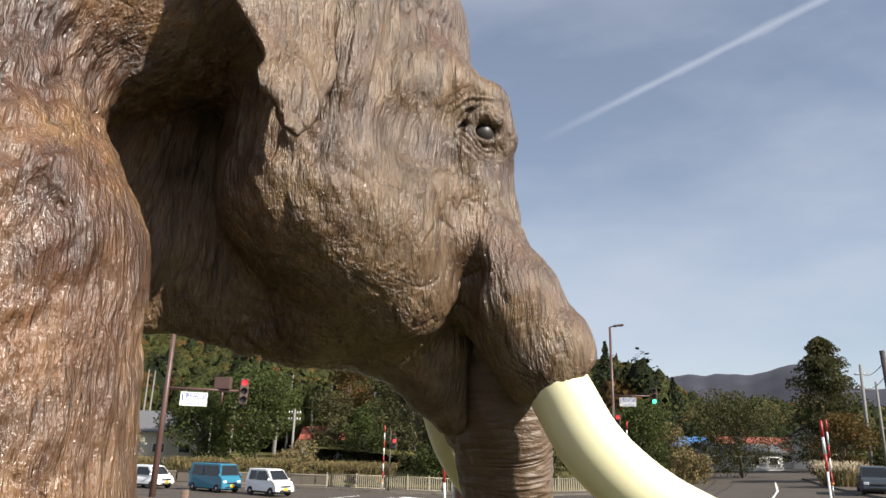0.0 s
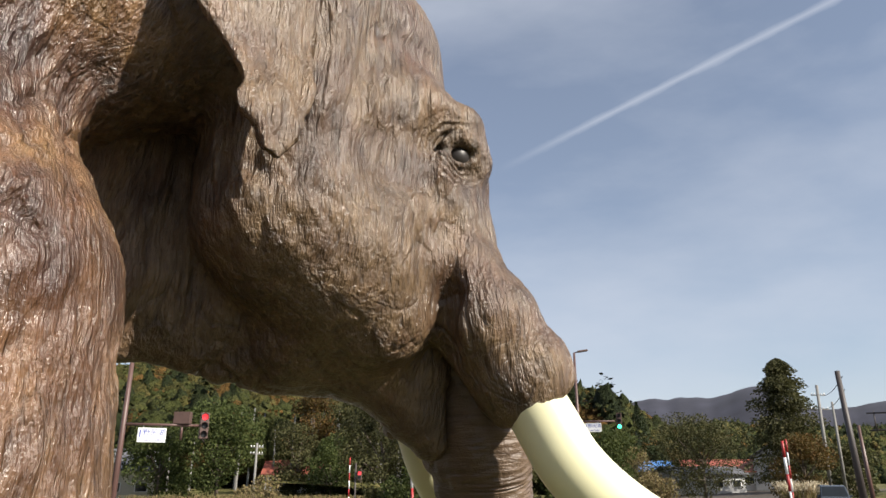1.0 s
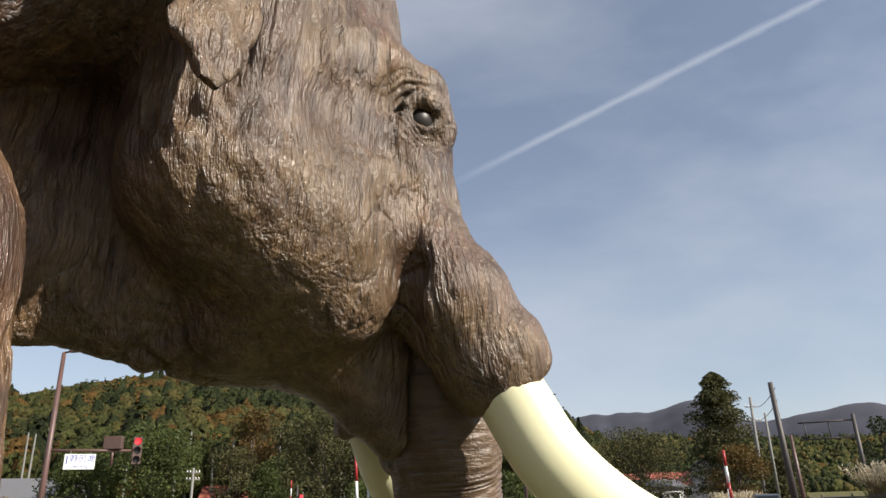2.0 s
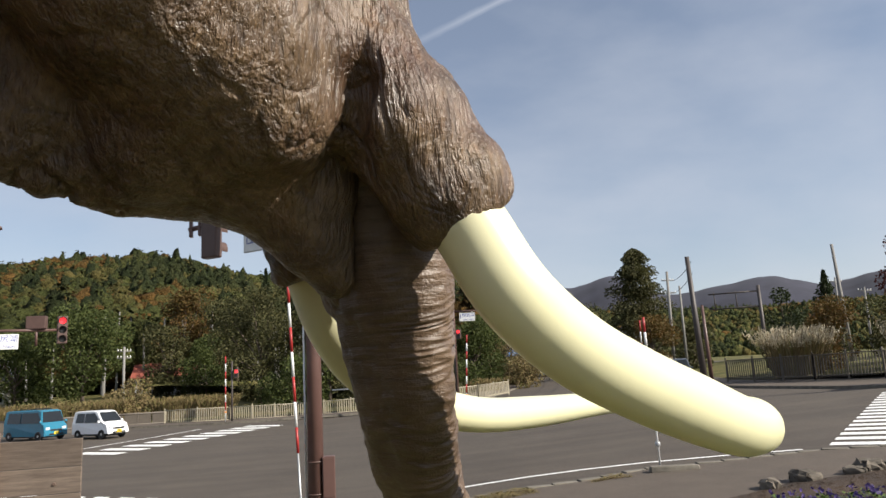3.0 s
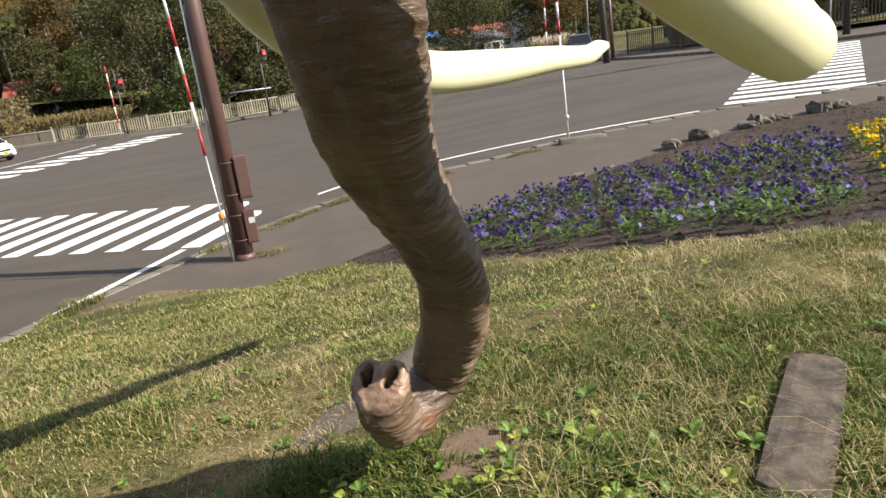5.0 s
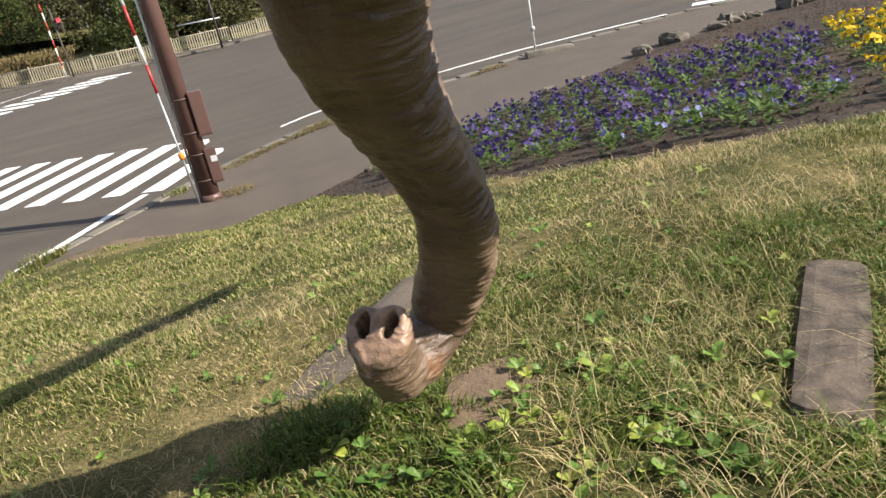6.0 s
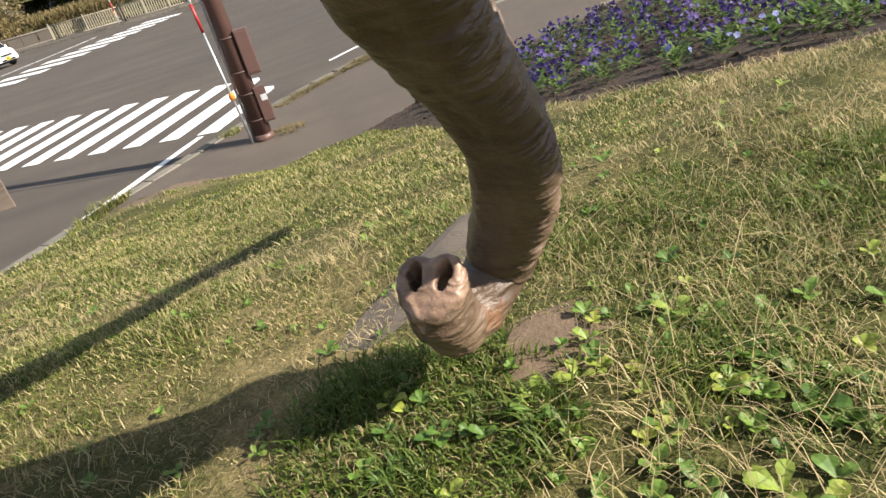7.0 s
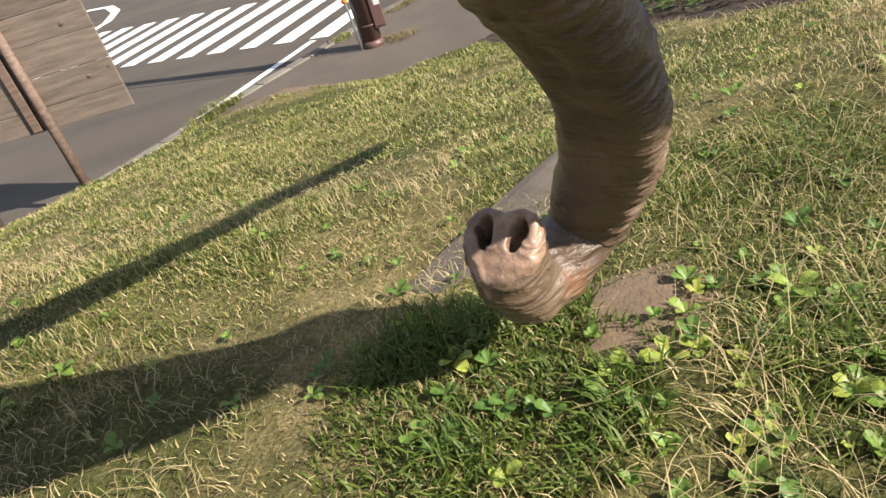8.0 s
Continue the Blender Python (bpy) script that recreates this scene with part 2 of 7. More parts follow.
def make_leafy(name, stops, rough=0.6, trans=0.25):
    """Leaves or blades, each island its own shade."""
    m, n, l, b = mat_nodes(name)
    g = n.new("ShaderNodeNewGeometry")
    r = ramp_node(n, l, g.outputs["Random Per Island"], stops)
    v = mapped(n, l, (1, 1, 1))
    k = noise_node(n, l, 1.1, 3, 0.6, v)
    rk = ramp_node(n, l, k.outputs["Fac"], ((0.3, (0.72, 0.74, 0.7)), (0.7, (1.2, 1.18, 1.1))))
    c = mix_col(n, l, 1.0, r.outputs["Color"], rk.outputs["Color"], "MULTIPLY")
    l.new(c, b.inputs["Base Color"])
    b.inputs["Roughness"].default_value = rough
    b.inputs["Specular IOR Level"].default_value = 0.25
    if trans:
        t = n.new("ShaderNodeBsdfTranslucent")
        l.new(c, t.inputs["Color"])
        mx = n.new("ShaderNodeMixShader")
        mx.inputs[0].default_value = trans
        l.new(b.outputs[0], mx.inputs[1])
        l.new(t.outputs[0], mx.inputs[2])
        l.new(mx.outputs[0], n["Material Output"].inputs["Surface"])
    return m


def make_soil():
    m, n, l, b = mat_nodes("dark_soil")
    v = mapped(n, l, (1, 1, 1))
    k = noise_node(n, l, 14, 5, 0.7, v)
    r = ramp_node(n, l, k.outputs["Fac"], ((0.3, (0.028, 0.017, 0.011)), (0.7, (0.074, 0.046, 0.028))))
    big = noise_node(n, l, 0.8, 3, 0.6, v)
    rb = ramp_node(n, l, big.outputs["Fac"], ((0.4, (0.75, 0.75, 0.75)), (0.7, (1.35, 1.3, 1.2))))
    l.new(mix_col(n, l, 1.0, r.outputs["Color"], rb.outputs["Color"], "MULTIPLY"), b.inputs["Base Color"])
    b.inputs["Roughness"].default_value = 0.95
    f = noise_node(n, l, 45, 4, 0.75, v)
    add_bump(n, l, b, f.outputs["Fac"], 0.9, 0.04)
    return m


def make_wood(name, a, c, rough=0.75):
    m, n, l, b = mat_nodes(name)
    v = mapped(n, l, (2.5, 30, 30))
    k = noise_node(n, l, 1.0, 5, 0.65, v)
    r = ramp_node(n, l, k.outputs["Fac"], ((0.3, a), (0.7, c)))
    kn = n.new("ShaderNodeTexVoronoi")
    kn.inputs["Scale"].default_value = 3.2
    l.new(mapped(n, l, (1, 1, 1)), kn.inputs["Vector"])
    rk = ramp_node(n, l, kn.outputs["Distance"], ((0.0, (0.25, 0.2, 0.18)), (0.09, (1, 1, 1))))
    col = mix_col(n, l, 0.9, r.outputs["Color"], rk.outputs["Color"], "MULTIPLY")
    info = n.new("ShaderNodeObjectInfo")
    ri = ramp_node(n, l, info.outputs["Random"], ((0.0, (0.82,) * 3), (1.0, (1.15,) * 3)))
    l.new(mix_col(n, l, 1.0, col, ri.outputs["Color"], "MULTIPLY"), b.inputs["Base Color"])
    b.inputs["Roughness"].default_value = rough
    add_bump(n, l, b, k.outputs["Fac"], 0.4, 0.006)
    return m


def lamp_mat(name, col, power):
    m, n, l, b = mat_nodes(name)
    b.inputs["Base Color"].default_value = (*col, 1)
    b.inputs["Emission Color"].default_value = (*col, 1)
    b.inputs["Emission Strength"].default_value = power
    return m


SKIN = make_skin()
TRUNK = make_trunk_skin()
IVORY = plain("ivory_paint", (0.704, 0.678, 0.44), 0.30, var=0.05, scale=3.0, bump=0.03, grain=30)
NOSE = plain("nostril_pink", (0.25, 0.160, 0.110), 0.42, var=0.42, scale=22, bump=0.3, grain=120)
EYE = plain("eye_black", (0.024, 0.020, 0.018), 0.42, var=0.1, bump=0, spec=0.3)
ASPHALT = make_asphalt()
TURF = make_grass_ground()
SOIL = make_soil()
EARTH = plain("dry_earth", (0.14, 0.0945, 0.0595), 0.95, var=0.25, scale=20, bump=0.5, grain=90)
PATH_MAT = plain("sidewalk_asphalt", (0.086, 0.067, 0.052), 0.88, var=0.14, scale=1.3, bump=0.4, grain=110)
KERB = plain("kerb_concrete", (0.155, 0.139, 0.113), 0.9, var=0.35, scale=3, bump=0.35, grain=60, vary=0.12)
PAINT = plain("road_paint", (0.78, 0.78, 0.76), 0.7, var=0.12, scale=5, bump=0.3, grain=130)
STONE = plain("edging_stone", (0.105, 0.0882, 0.0689), 0.85, var=0.35, scale=7, bump=0.5, grain=40, vary=0.35)
SLAB = plain("stone_slab", (0.0773, 0.0588, 0.0437), 0.9, var=0.6, scale=11, bump=0.4, grain=50)
CONCRETE = plain("grey_concrete", (0.093, 0.0744, 0.057), 0.85, var=0.28, scale=5, bump=0.35, grain=60)
BROWN = plain("brown_pole_paint", (0.0966, 0.0521, 0.0437), 0.45, var=0.15, scale=2, bump=0.08, grain=70)
DARKB = plain("dark_brown_box", (0.0798, 0.0462, 0.0378), 0.55, var=0.12, bump=0.1)
WHITE = plain("white_paint", (0.68, 0.68, 0.671), 0.45, var=0.06, bump=0.04)
RED = plain("red_paint", (0.336, 0.0252, 0.0235), 0.45, var=0.10, bump=0.04)
BLUE = plain("blue_letter", (0.02, 0.05, 0.28), 0.5, var=0.05, bump=0)
ORANGE = plain("orange_clamp", (0.65, 0.22, 0.03), 0.5, bump=0.05)
GALV = plain("galvanised_steel", (0.42, 0.43, 0.44), 0.45, metal=0.6, var=0.12, bump=0.06)
BLACK = plain("black_plastic", (0.018, 0.018, 0.019), 0.5, var=0.1, bump=0.05)
GREYPOLE = plain("grey_concrete_pole", (0.193, 0.185, 0.172), 0.8, var=0.12, bump=0.2)
DARKPOLE = plain("dark_steel_pole", (0.055, 0.045, 0.042), 0.55, var=0.12, bump=0.1)
CREAM = plain("cream_fence_paint", (0.336, 0.298, 0.218), 0.6, var=0.2, bump=0.08)
FENCE = plain("dark_fence_steel", (0.105, 0.088, 0.070), 0.6, var=0.15, bump=0.1)
CARW = plain("white_car_paint", (0.78, 0.79, 0.80), 0.22, var=0.02, bump=0)
CARB = plain("blue_car_paint", (0.03, 0.17, 0.26), 0.22, var=0.05, bump=0)
CARD = plain("dark_car_paint", (0.05, 0.06, 0.075), 0.22, var=0.05, bump=0)
GLASS = plain("car_glass", (0.016, 0.019, 0.022), 0.06, var=0.05, bump=0)
TYRE = plain("tyre_rubber", (0.02, 0.02, 0.02), 0.85, bump=0.2)
RIM = plain("rim_metal", (0.45, 0.45, 0.46), 0.35, metal=0.7, bump=0)
YPLATE = plain("yellow_plate", (0.75, 0.55, 0.03), 0.5, var=0.03, bump=0)
CLEAR = plain("headlight_glass", (0.55, 0.57, 0.6), 0.12, var=0.05, bump=0)
SIGNBACK = plain("sign_grey", (0.45, 0.46, 0.47), 0.55, var=0.08, bump=0.05)
WOOD = make_wood("weathered_plank", (0.0882, 0.0655, 0.0504), (0.181, 0.139, 0.109))
LOG = make_wood("rusty_brown_post", (0.084, 0.0546, 0.0378), (0.202, 0.134, 0.101))
BARK = plain("tree_bark", (0.085, 0.065, 0.050), 0.9, var=0.3, scale=5, bump=0.6, grain=30)
GRASS = make_leafy("grass_blades", ((0.0, (0.0558, 0.0945, 0.0162)), (0.42, (0.135, 0.175, 0.0324)), (0.62, (0.23, 0.234, 0.063)), (0.74, (0.396, 0.333, 0.153)), (1.0, (0.54, 0.45, 0.252))), 0.5, 0.35)
LUSH = make_leafy("lush_grass", ((0.0, (0.057, 0.0997, 0.0152)), (0.7, (0.109, 0.157, 0.0266)), (1.0, (0.19, 0.209, 0.0475))), 0.5, 0.35)
STRAW = make_leafy("dry_straw", ((0.0, (0.288, 0.216, 0.108)), (1.0, (0.54, 0.432, 0.252))), 0.7, 0.2)
PANSYL = make_leafy("pansy_leaf", ((0.0, (0.0475, 0.0902, 0.019)), (1.0, (0.142, 0.209, 0.0522))), 0.55, 0.25)
VIOLET = make_leafy("violet_petal", ((0.0, (0.0353, 0.0227, 0.109)), (0.6, (0.0672, 0.042, 0.176)), (1.0, (0.134, 0.0966, 0.294))), 0.6, 0.25)
LILAC = make_leafy("pale_petal", ((0.0, (0.134, 0.143, 0.403)), (1.0, (0.269, 0.302, 0.521))), 0.6, 0.25)
YELLOW = make_leafy("yellow_petal", ((0.0, (0.665, 0.399, 0.0095)), (1.0, (0.807, 0.589, 0.019))), 0.6, 0.25)
FOL_GREEN = make_leafy("green_foliage", ((0.0, (0.036, 0.0504, 0.0135)), (0.5, (0.0594, 0.0774, 0.0216)), (1.0, (0.0918, 0.106, 0.0324))), 0.7, 0.35)
FOL_OLIVE = make_leafy("olive_foliage", ((0.0, (0.0437, 0.0462, 0.0168)), (0.5, (0.0689, 0.0689, 0.0269)), (1.0, (0.101, 0.0924, 0.0386))), 0.7, 0.3)
FOL_DARK = make_leafy("conifer_foliage", ((0.0, (0.0202, 0.0302, 0.0118)), (1.0, (0.042, 0.0554, 0.0218))), 0.75, 0.2)
FOL_GOLD = make_leafy("autumn_foliage", ((0.0, (0.0798, 0.0588, 0.0168)), (0.6, (0.113, 0.0756, 0.0218)), (1.0, (0.139, 0.0672, 0.0235))), 0.7, 0.3)
FOL_RED = make_leafy("red_foliage", ((0.0, (0.0714, 0.0168, 0.0168)), (1.0, (0.168, 0.0462, 0.0378))), 0.7, 0.2)
PLUME = make_leafy("pampas_plume", ((0.0, (0.495, 0.414, 0.297)), (1.0, (0.72, 0.639, 0.513))), 0.8, 0.3)
REED = make_leafy("dry_reed", ((0.0, (0.134, 0.101, 0.0504)), (0.6, (0.235, 0.176, 0.0924)), (1.0, (0.134, 0.134, 0.042))), 0.8, 0.2)
ROOF_RED = plain("red_roof", (0.269, 0.0756, 0.0504), 0.6, var=0.15, bump=0.15)
ROOF_GREY = plain("grey_roof", (0.109, 0.109, 0.118), 0.6, var=0.15, bump=0.15)
ROOF_BLUE = plain("blue_roof", (0.0672, 0.185, 0.42), 0.5, var=0.1, bump=0.1)
WALL_CREAM = plain("cream_wall", (0.47, 0.437, 0.361), 0.8, var=0.1, bump=0.1)
WALL_GREY = plain("grey_wall", (0.353, 0.353, 0.353), 0.8, var=0.12, bump=0.1)
GLOW_RED = lamp_mat("red_signal_light", (0.9, 0.04, 0.05), 0.9)
GLOW_GREEN = lamp_mat("green_signal_light", (0.05, 1.0, 0.45), 3.0)


# ---------------------------------------------------------------- mesh helpers
def mesh_ob(name, verts, faces, mat, parent=None, smooth=False, label="", mats=None, fmat=None):
    me = bpy.data.meshes.new(name)
    me.from_pydata([tuple(v) for v in verts], [], [tuple(f) for f in faces])
    for k in (mats or [mat]):
        me.materials.append(k)
    if fmat is not None:
        me.polygons.foreach_set("material_index", np.asarray(fmat, np.int32))
    if smooth:
        me.polygons.foreach_set("use_smooth", np.ones(len(me.polygons), bool))
    me.update()
    ob = new(name, me)
    if parent is not None:
        ob.parent = parent
    return tagged(ob, label) if label else ob


def quads_ob(name, verts, quads, mats, fmat=None, smooth=False, tris=False):
    """A large mesh straight from arrays."""
    me = bpy.data.meshes.new(name)
    k = 3 if tris else 4
    verts = np.asarray(verts, np.float32)
    quads = np.asarray(quads, np.int32)
    me.vertices.add(len(verts))
    me.vertices.foreach_set("co", verts.ravel())
    me.loops.add(quads.size)
    me.loops.foreach_set("vertex_index", quads.ravel())
    me.polygons.add(len(quads))
    me.polygons.foreach_set("loop_start", np.arange(0, quads.size, k, dtype=np.int32))
    for x in mats:
        me.materials.append(x)
    if fmat is not None:
        me.polygons.foreach_set("material_index", np.asarray(fmat, np.int32))
    if smooth:
        me.polygons.foreach_set("use_smooth", np.ones(len(quads), bool))
    me.update(calc_edges=True)
    me.validate()
    return new(name, me)


def part(name, bm, mat, parent=None, label="", smooth=False):
    me = bpy.data.meshes.new(name)
    bm.normal_update()
    bm.to_mesh(me)
    bm.free()
    me.materials.append(mat)
    if smooth:
        me.polygons.foreach_set("use_smooth", np.ones(len(me.polygons), bool))
    ob = new(name, me)
    if parent is not None:
        ob.parent = parent
    return tagged(ob, label) if label else ob


def box_bm(size, at=(0, 0, 0), bevel=0.0, rot=None, bm=None):
    bm = bm or bmesh.new()
    g = bmesh.ops.create_cube(bm, size=1.0)
    vs = g["verts"]
    bmesh.ops.scale(bm, vec=size, verts=vs)
    if bevel:
        es = list({e for v in vs for e in v.link_edges})
        r = bmesh.ops.bevel(bm, geom=es, offset=bevel, segments=2, affect="EDGES", profile=0.5)
        vs = list({v for f in r["faces"] for v in f.verts} | {v for v in vs if v.is_valid})
    if rot is not None:
        bmesh.ops.rotate(bm, cent=(0, 0, 0), matrix=rot, verts=vs)
    bmesh.ops.translate(bm, vec=at, verts=vs)
    return bm


def rod_bm(a, b, r0, r1=None, seg=14, bm=None, caps=True):
    """A round bar from a to b."""
    bm = bm or bmesh.new()
    a, b = Vector(a), Vector(b)
    r1 = r0 if r1 is None else r1
    q = (b - a).to_track_quat("Z", "Y")
    rings = []
    for p, r in ((a, r0), (b, r1)):
        rings.append([bm.verts.new(p + q @ Vector((r * math.cos(t), r * math.sin(t), 0))) for t in (2 * math.pi * i / seg for i in range(seg))])
    for i in range(seg):
        f = bm.faces.new((rings[0][i], rings[0][(i + 1) % seg], rings[1][(i + 1) % seg], rings[1][i]))
        f.smooth = True
    if caps:
        bm.faces.new(rings[0][::-1])
        bm.faces.new(rings[1])
    return bm


def lathe_bm(profile, seg=20, axis="Z", bm=None, at=(0, 0, 0)):
    """A turned form: profile of (radius, height)."""
    bm = bm or bmesh.new()
    rings = []
    for r, h in profile:
        ring = []
        for i in range(seg):
            t = 2 * math.pi * i / seg
            c, s = r * math.cos(t), r * math.sin(t)
            p = {"Z": (c, s, h), "Y": (c, h, s), "X": (h, c, s)}[axis]
            ring.append(bm.verts.new(Vector(p) + Vector(at)))
        rings.append(ring)
    for a, b in zip(rings, rings[1:]):
        for i in range(seg):
            f = bm.faces.new((a[i], a[(i + 1) % seg], b[(i + 1) % seg], b[i]))
            f.smooth = True
    bm.faces.new(rings[0][::-1])
    bm.faces.new(rings[-1])
    bmesh.ops.recalc_face_normals(bm, faces=bm.faces)
    return bm


def empty(name, at=(0, 0, 0), rz=0.0):
    ob = new(name)
    ob.matrix_world = pose(*at, 0, 0, rz)
    return ob


def spline(points, count):
    """A smooth line through the points, resampled evenly; extra columns ride along."""
    p = np.asarray(points, float)
    q = np.vstack([2 * p[0] - p[1], p, 2 * p[-1] - p[-2]])
    out = []
    for i in range(1, len(q) - 2):
        t = np.linspace(0, 1, 40, endpoint=False)[:, None]
        a, b, c, d = q[i - 1], q[i], q[i + 1], q[i + 2]
        out.append(0.5 * (2 * b + (c - a) * t + (2 * a - 5 * b + 4 * c - d) * t ** 2 + (3 * b - a - 3 * c + d) * t ** 3))
    out = np.vstack(out + [p[-1:]])
    s = np.r_[0, np.cumsum(np.linalg.norm(np.diff(out[:, :3], axis=0), axis=1))]
    u = np.linspace(0, s[-1], count)
    return np.stack([np.interp(u, s, out[:, k]) for k in range(out.shape[1])], 1), u


# ---------------------------------------------------------------- noise and surfaces in arrays
def value_noise(p, seed=0):
    """Smooth value noise in -1..1 at the points p (n, 3)."""
    i = np.floor(p).astype(np.int64)
    f = p - i
    f = f * f * (3 - 2 * f)
    out = np.zeros(len(p))
    for dx in (0, 1):
        for dy in (0, 1):
            for dz in (0, 1):
                h = (i[:, 0] + dx) * 374761393 + (i[:, 1] + dy) * 668265263 + (i[:, 2] + dz) * 2147483647 + seed * 144665
                h = (h ^ (h >> 13)) * 1274126177
                h = ((h ^ (h >> 16)) & 0xFFFF) / 32767.5 - 1
                out += h * (f[:, 0] if dx else 1 - f[:, 0]) * (f[:, 1] if dy else 1 - f[:, 1]) * (f[:, 2] if dz else 1 - f[:, 2])
    return out


def surface_net(fn, lo, hi, h):
    """Vertices and quads of the surface fn = 0 inside a box."""
    lo, hi = np.array(lo, float), np.array(hi, float)
    dims = np.ceil((hi - lo) / h).astype(int) + 1
    ax = [lo[k] + h * np.arange(dims[k]) for k in range(3)]
    F = np.empty(dims, np.float32)
    gy, gz = np.meshgrid(ax[1], ax[2], indexing="ij")
    step = 24
    for i in range(0, dims[0], step):
        gx = ax[0][i:i + step]
        n = len(gx)
        P = np.empty((n, dims[1], dims[2], 3), np.float32)
        P[..., 0] = gx[:, None, None]
        P[..., 1] = gy
        P[..., 2] = gz
        F[i:i + n] = fn(P)
    S = F < 0
    cd = dims - 1
    ids = np.full(cd, -1, np.int64)
    acc = np.zeros((int(np.prod(cd)), 3))
    cnt = np.zeros(int(np.prod(cd)))
    crossings = []
    for a in range(3):
        s0 = [slice(None)] * 3
        s1 = [slice(None)] * 3
        s0[a], s1[a] = slice(0, -1), slice(1, None)
        f0, f1 = F[tuple(s0)], F[tuple(s1)]
        idx = np.argwhere(S[tuple(s0)] != S[tuple(s1)])
        v0, v1 = f0[tuple(idx.T)], f1[tuple(idx.T)]
        t = v0 / (v0 - v1)
        pos = idx.astype(float)
        pos[:, a] += t
        b, c = (a + 1) % 3, (a + 2) % 3
        cells = []
        for ob, oc in ((-1, -1), (0, -1), (0, 0), (-1, 0)):
            ci = idx.copy()
            ci[:, b] += ob
            ci[:, c] += oc
            ok = np.all((ci >= 0) & (ci < cd), axis=1)
            flat = np.where(ok, (ci[:, 0] * cd[1] + ci[:, 1]) * cd[2] + ci[:, 2], -1)
            cells.append(flat)
            np.add.at(acc, flat[ok], pos[ok])
            np.add.at(cnt, flat[ok], 1)
        crossings.append((np.stack(cells, 1), v0 < 0))
    used = np.flatnonzero(cnt)
    remap = np.full(len(cnt), -1, np.int64)
    remap[used] = np.arange(len(used))
    verts = lo + h * acc[used] / cnt[used][:, None]
    quads = []
    for cells, inside in crossings:
        ok = np.all(cells >= 0, axis=1)
        q = remap[cells[ok]]
        flip = ~inside[ok]
        q[flip] = q[flip][:, ::-1]
        quads.append(q)
    return verts, np.vstack(quads)


def vertex_normals(v, q):
    n = np.cross(v[q[:, 2]] - v[q[:, 0]], v[q[:, 3]] - v[q[:, 1]])
    out = np.zeros_like(v)
    for k in range(4):
        np.add.at(out, q[:, k], n)
    return out / np.maximum(np.linalg.norm(out, axis=1, keepdims=True), 1e-9)


def cone_chain(P, chain, flat=(1, 1, 1)):
    """Distance to a chain of rounded cones (x, y, z, radius)."""
    flat = np.array(flat, np.float32)
    best = None
    for a, b in zip(chain, chain[1:]):
        pa, pb = np.array(a[:3], np.float32), np.array(b[:3], np.float32)
        d = (pb - pa) * flat
        w = (P - pa) * flat
        t = np.clip((w @ d) / float(d @ d), 0, 1)
        dist = np.sqrt(((w - t[..., None] * d) ** 2).sum(-1)) - (a[3] + t * (b[3] - a[3]))
        best = dist if best is None else smin(best, dist, 0.03)
    return best


def smin(a, b, k):
    h = np.clip(0.5 + 0.5 * (b - a) / k, 0, 1)
    return b + (a - b) * h - k * h * (1 - h)


def smax(a, b, k):
    return -smin(-a, -b, k)


def tube(line, seg, ripple=None, cap=True):
    """A tube along line (x, y, z, r), with an optional relief ripple(s, angle, p)."""
    pts, s = line
    c, r = pts[:, :3], pts[:, 3]
    tan = np.gradient(c, axis=0)
    tan /= np.linalg.norm(tan, axis=1, keepdims=True)
    side = np.zeros_like(c)
    ref = np.array([0.55, -0.83, 0.0])
    for i in range(len(c)):
        ref = ref - tan[i] * (ref @ tan[i])
        ref /= np.linalg.norm(ref)
        side[i] = ref
    other = np.cross(tan, side)
    ang = np.linspace(0, 2 * np.pi, seg, endpoint=False)
    ca, sa = np.cos(ang)[None, :, None], np.sin(ang)[None, :, None]
    dirs = side[:, None, :] * ca + other[:, None, :] * sa
    rad = np.repeat(r[:, None], seg, 1)
    if ripple is not None:
        p0 = (c[:, None, :] + dirs * rad[..., None]).reshape(-1, 3)
        rad = rad + ripple(np.repeat(s[:, None], seg, 1).ravel(), np.repeat(ang[None], len(c), 0).ravel(), p0).reshape(rad.shape)
    v = (c[:, None, :] + dirs * rad[..., None]).reshape(-1, 3)
    n = len(c)
    i = np.arange(n - 1)[:, None] * seg
    j = np.arange(seg)[None]
    k = (j + 1) % seg
    q = np.stack([i + j, i + k, i + seg + k, i + seg + j], -1).reshape(-1, 4)
    if cap:
        v = np.vstack([v, c[:1], c[-1:]])
        a0, a1 = len(v) - 2, len(v) - 1
        jj = np.arange(0, seg, 2)
        q = np.vstack([q, np.stack([np.full(len(jj), a0), (jj + 2) % seg, jj + 1, jj], 1),
                       np.stack([np.full(len(jj), a1), (n - 1) * seg + jj, (n - 1) * seg + jj + 1, (n - 1) * seg + (jj + 2) % seg], 1)])
    return v, q


# ---------------------------------------------------------------- lie of the land
EDGE_X = [-14.0, -8.0, -3.2, -2.1, -1.3, -0.7, 0.0, 1.3, 3.4, 7.0, 8.8, 11.0, 13.0, 20.0]
EDGE_Y = [-2.2, 4.85, 10.4, 11.3, 11.6, 11.2, 10.75, 11.0, 11.9, 12.75, 13.3, 13.3, 12.9, 9.6]


def road_z(x):
    """The road climbs gently towards +x."""
    return 0.05 * np.clip(np.asarray(x, float) - 1.0, 0.0, 39.0)


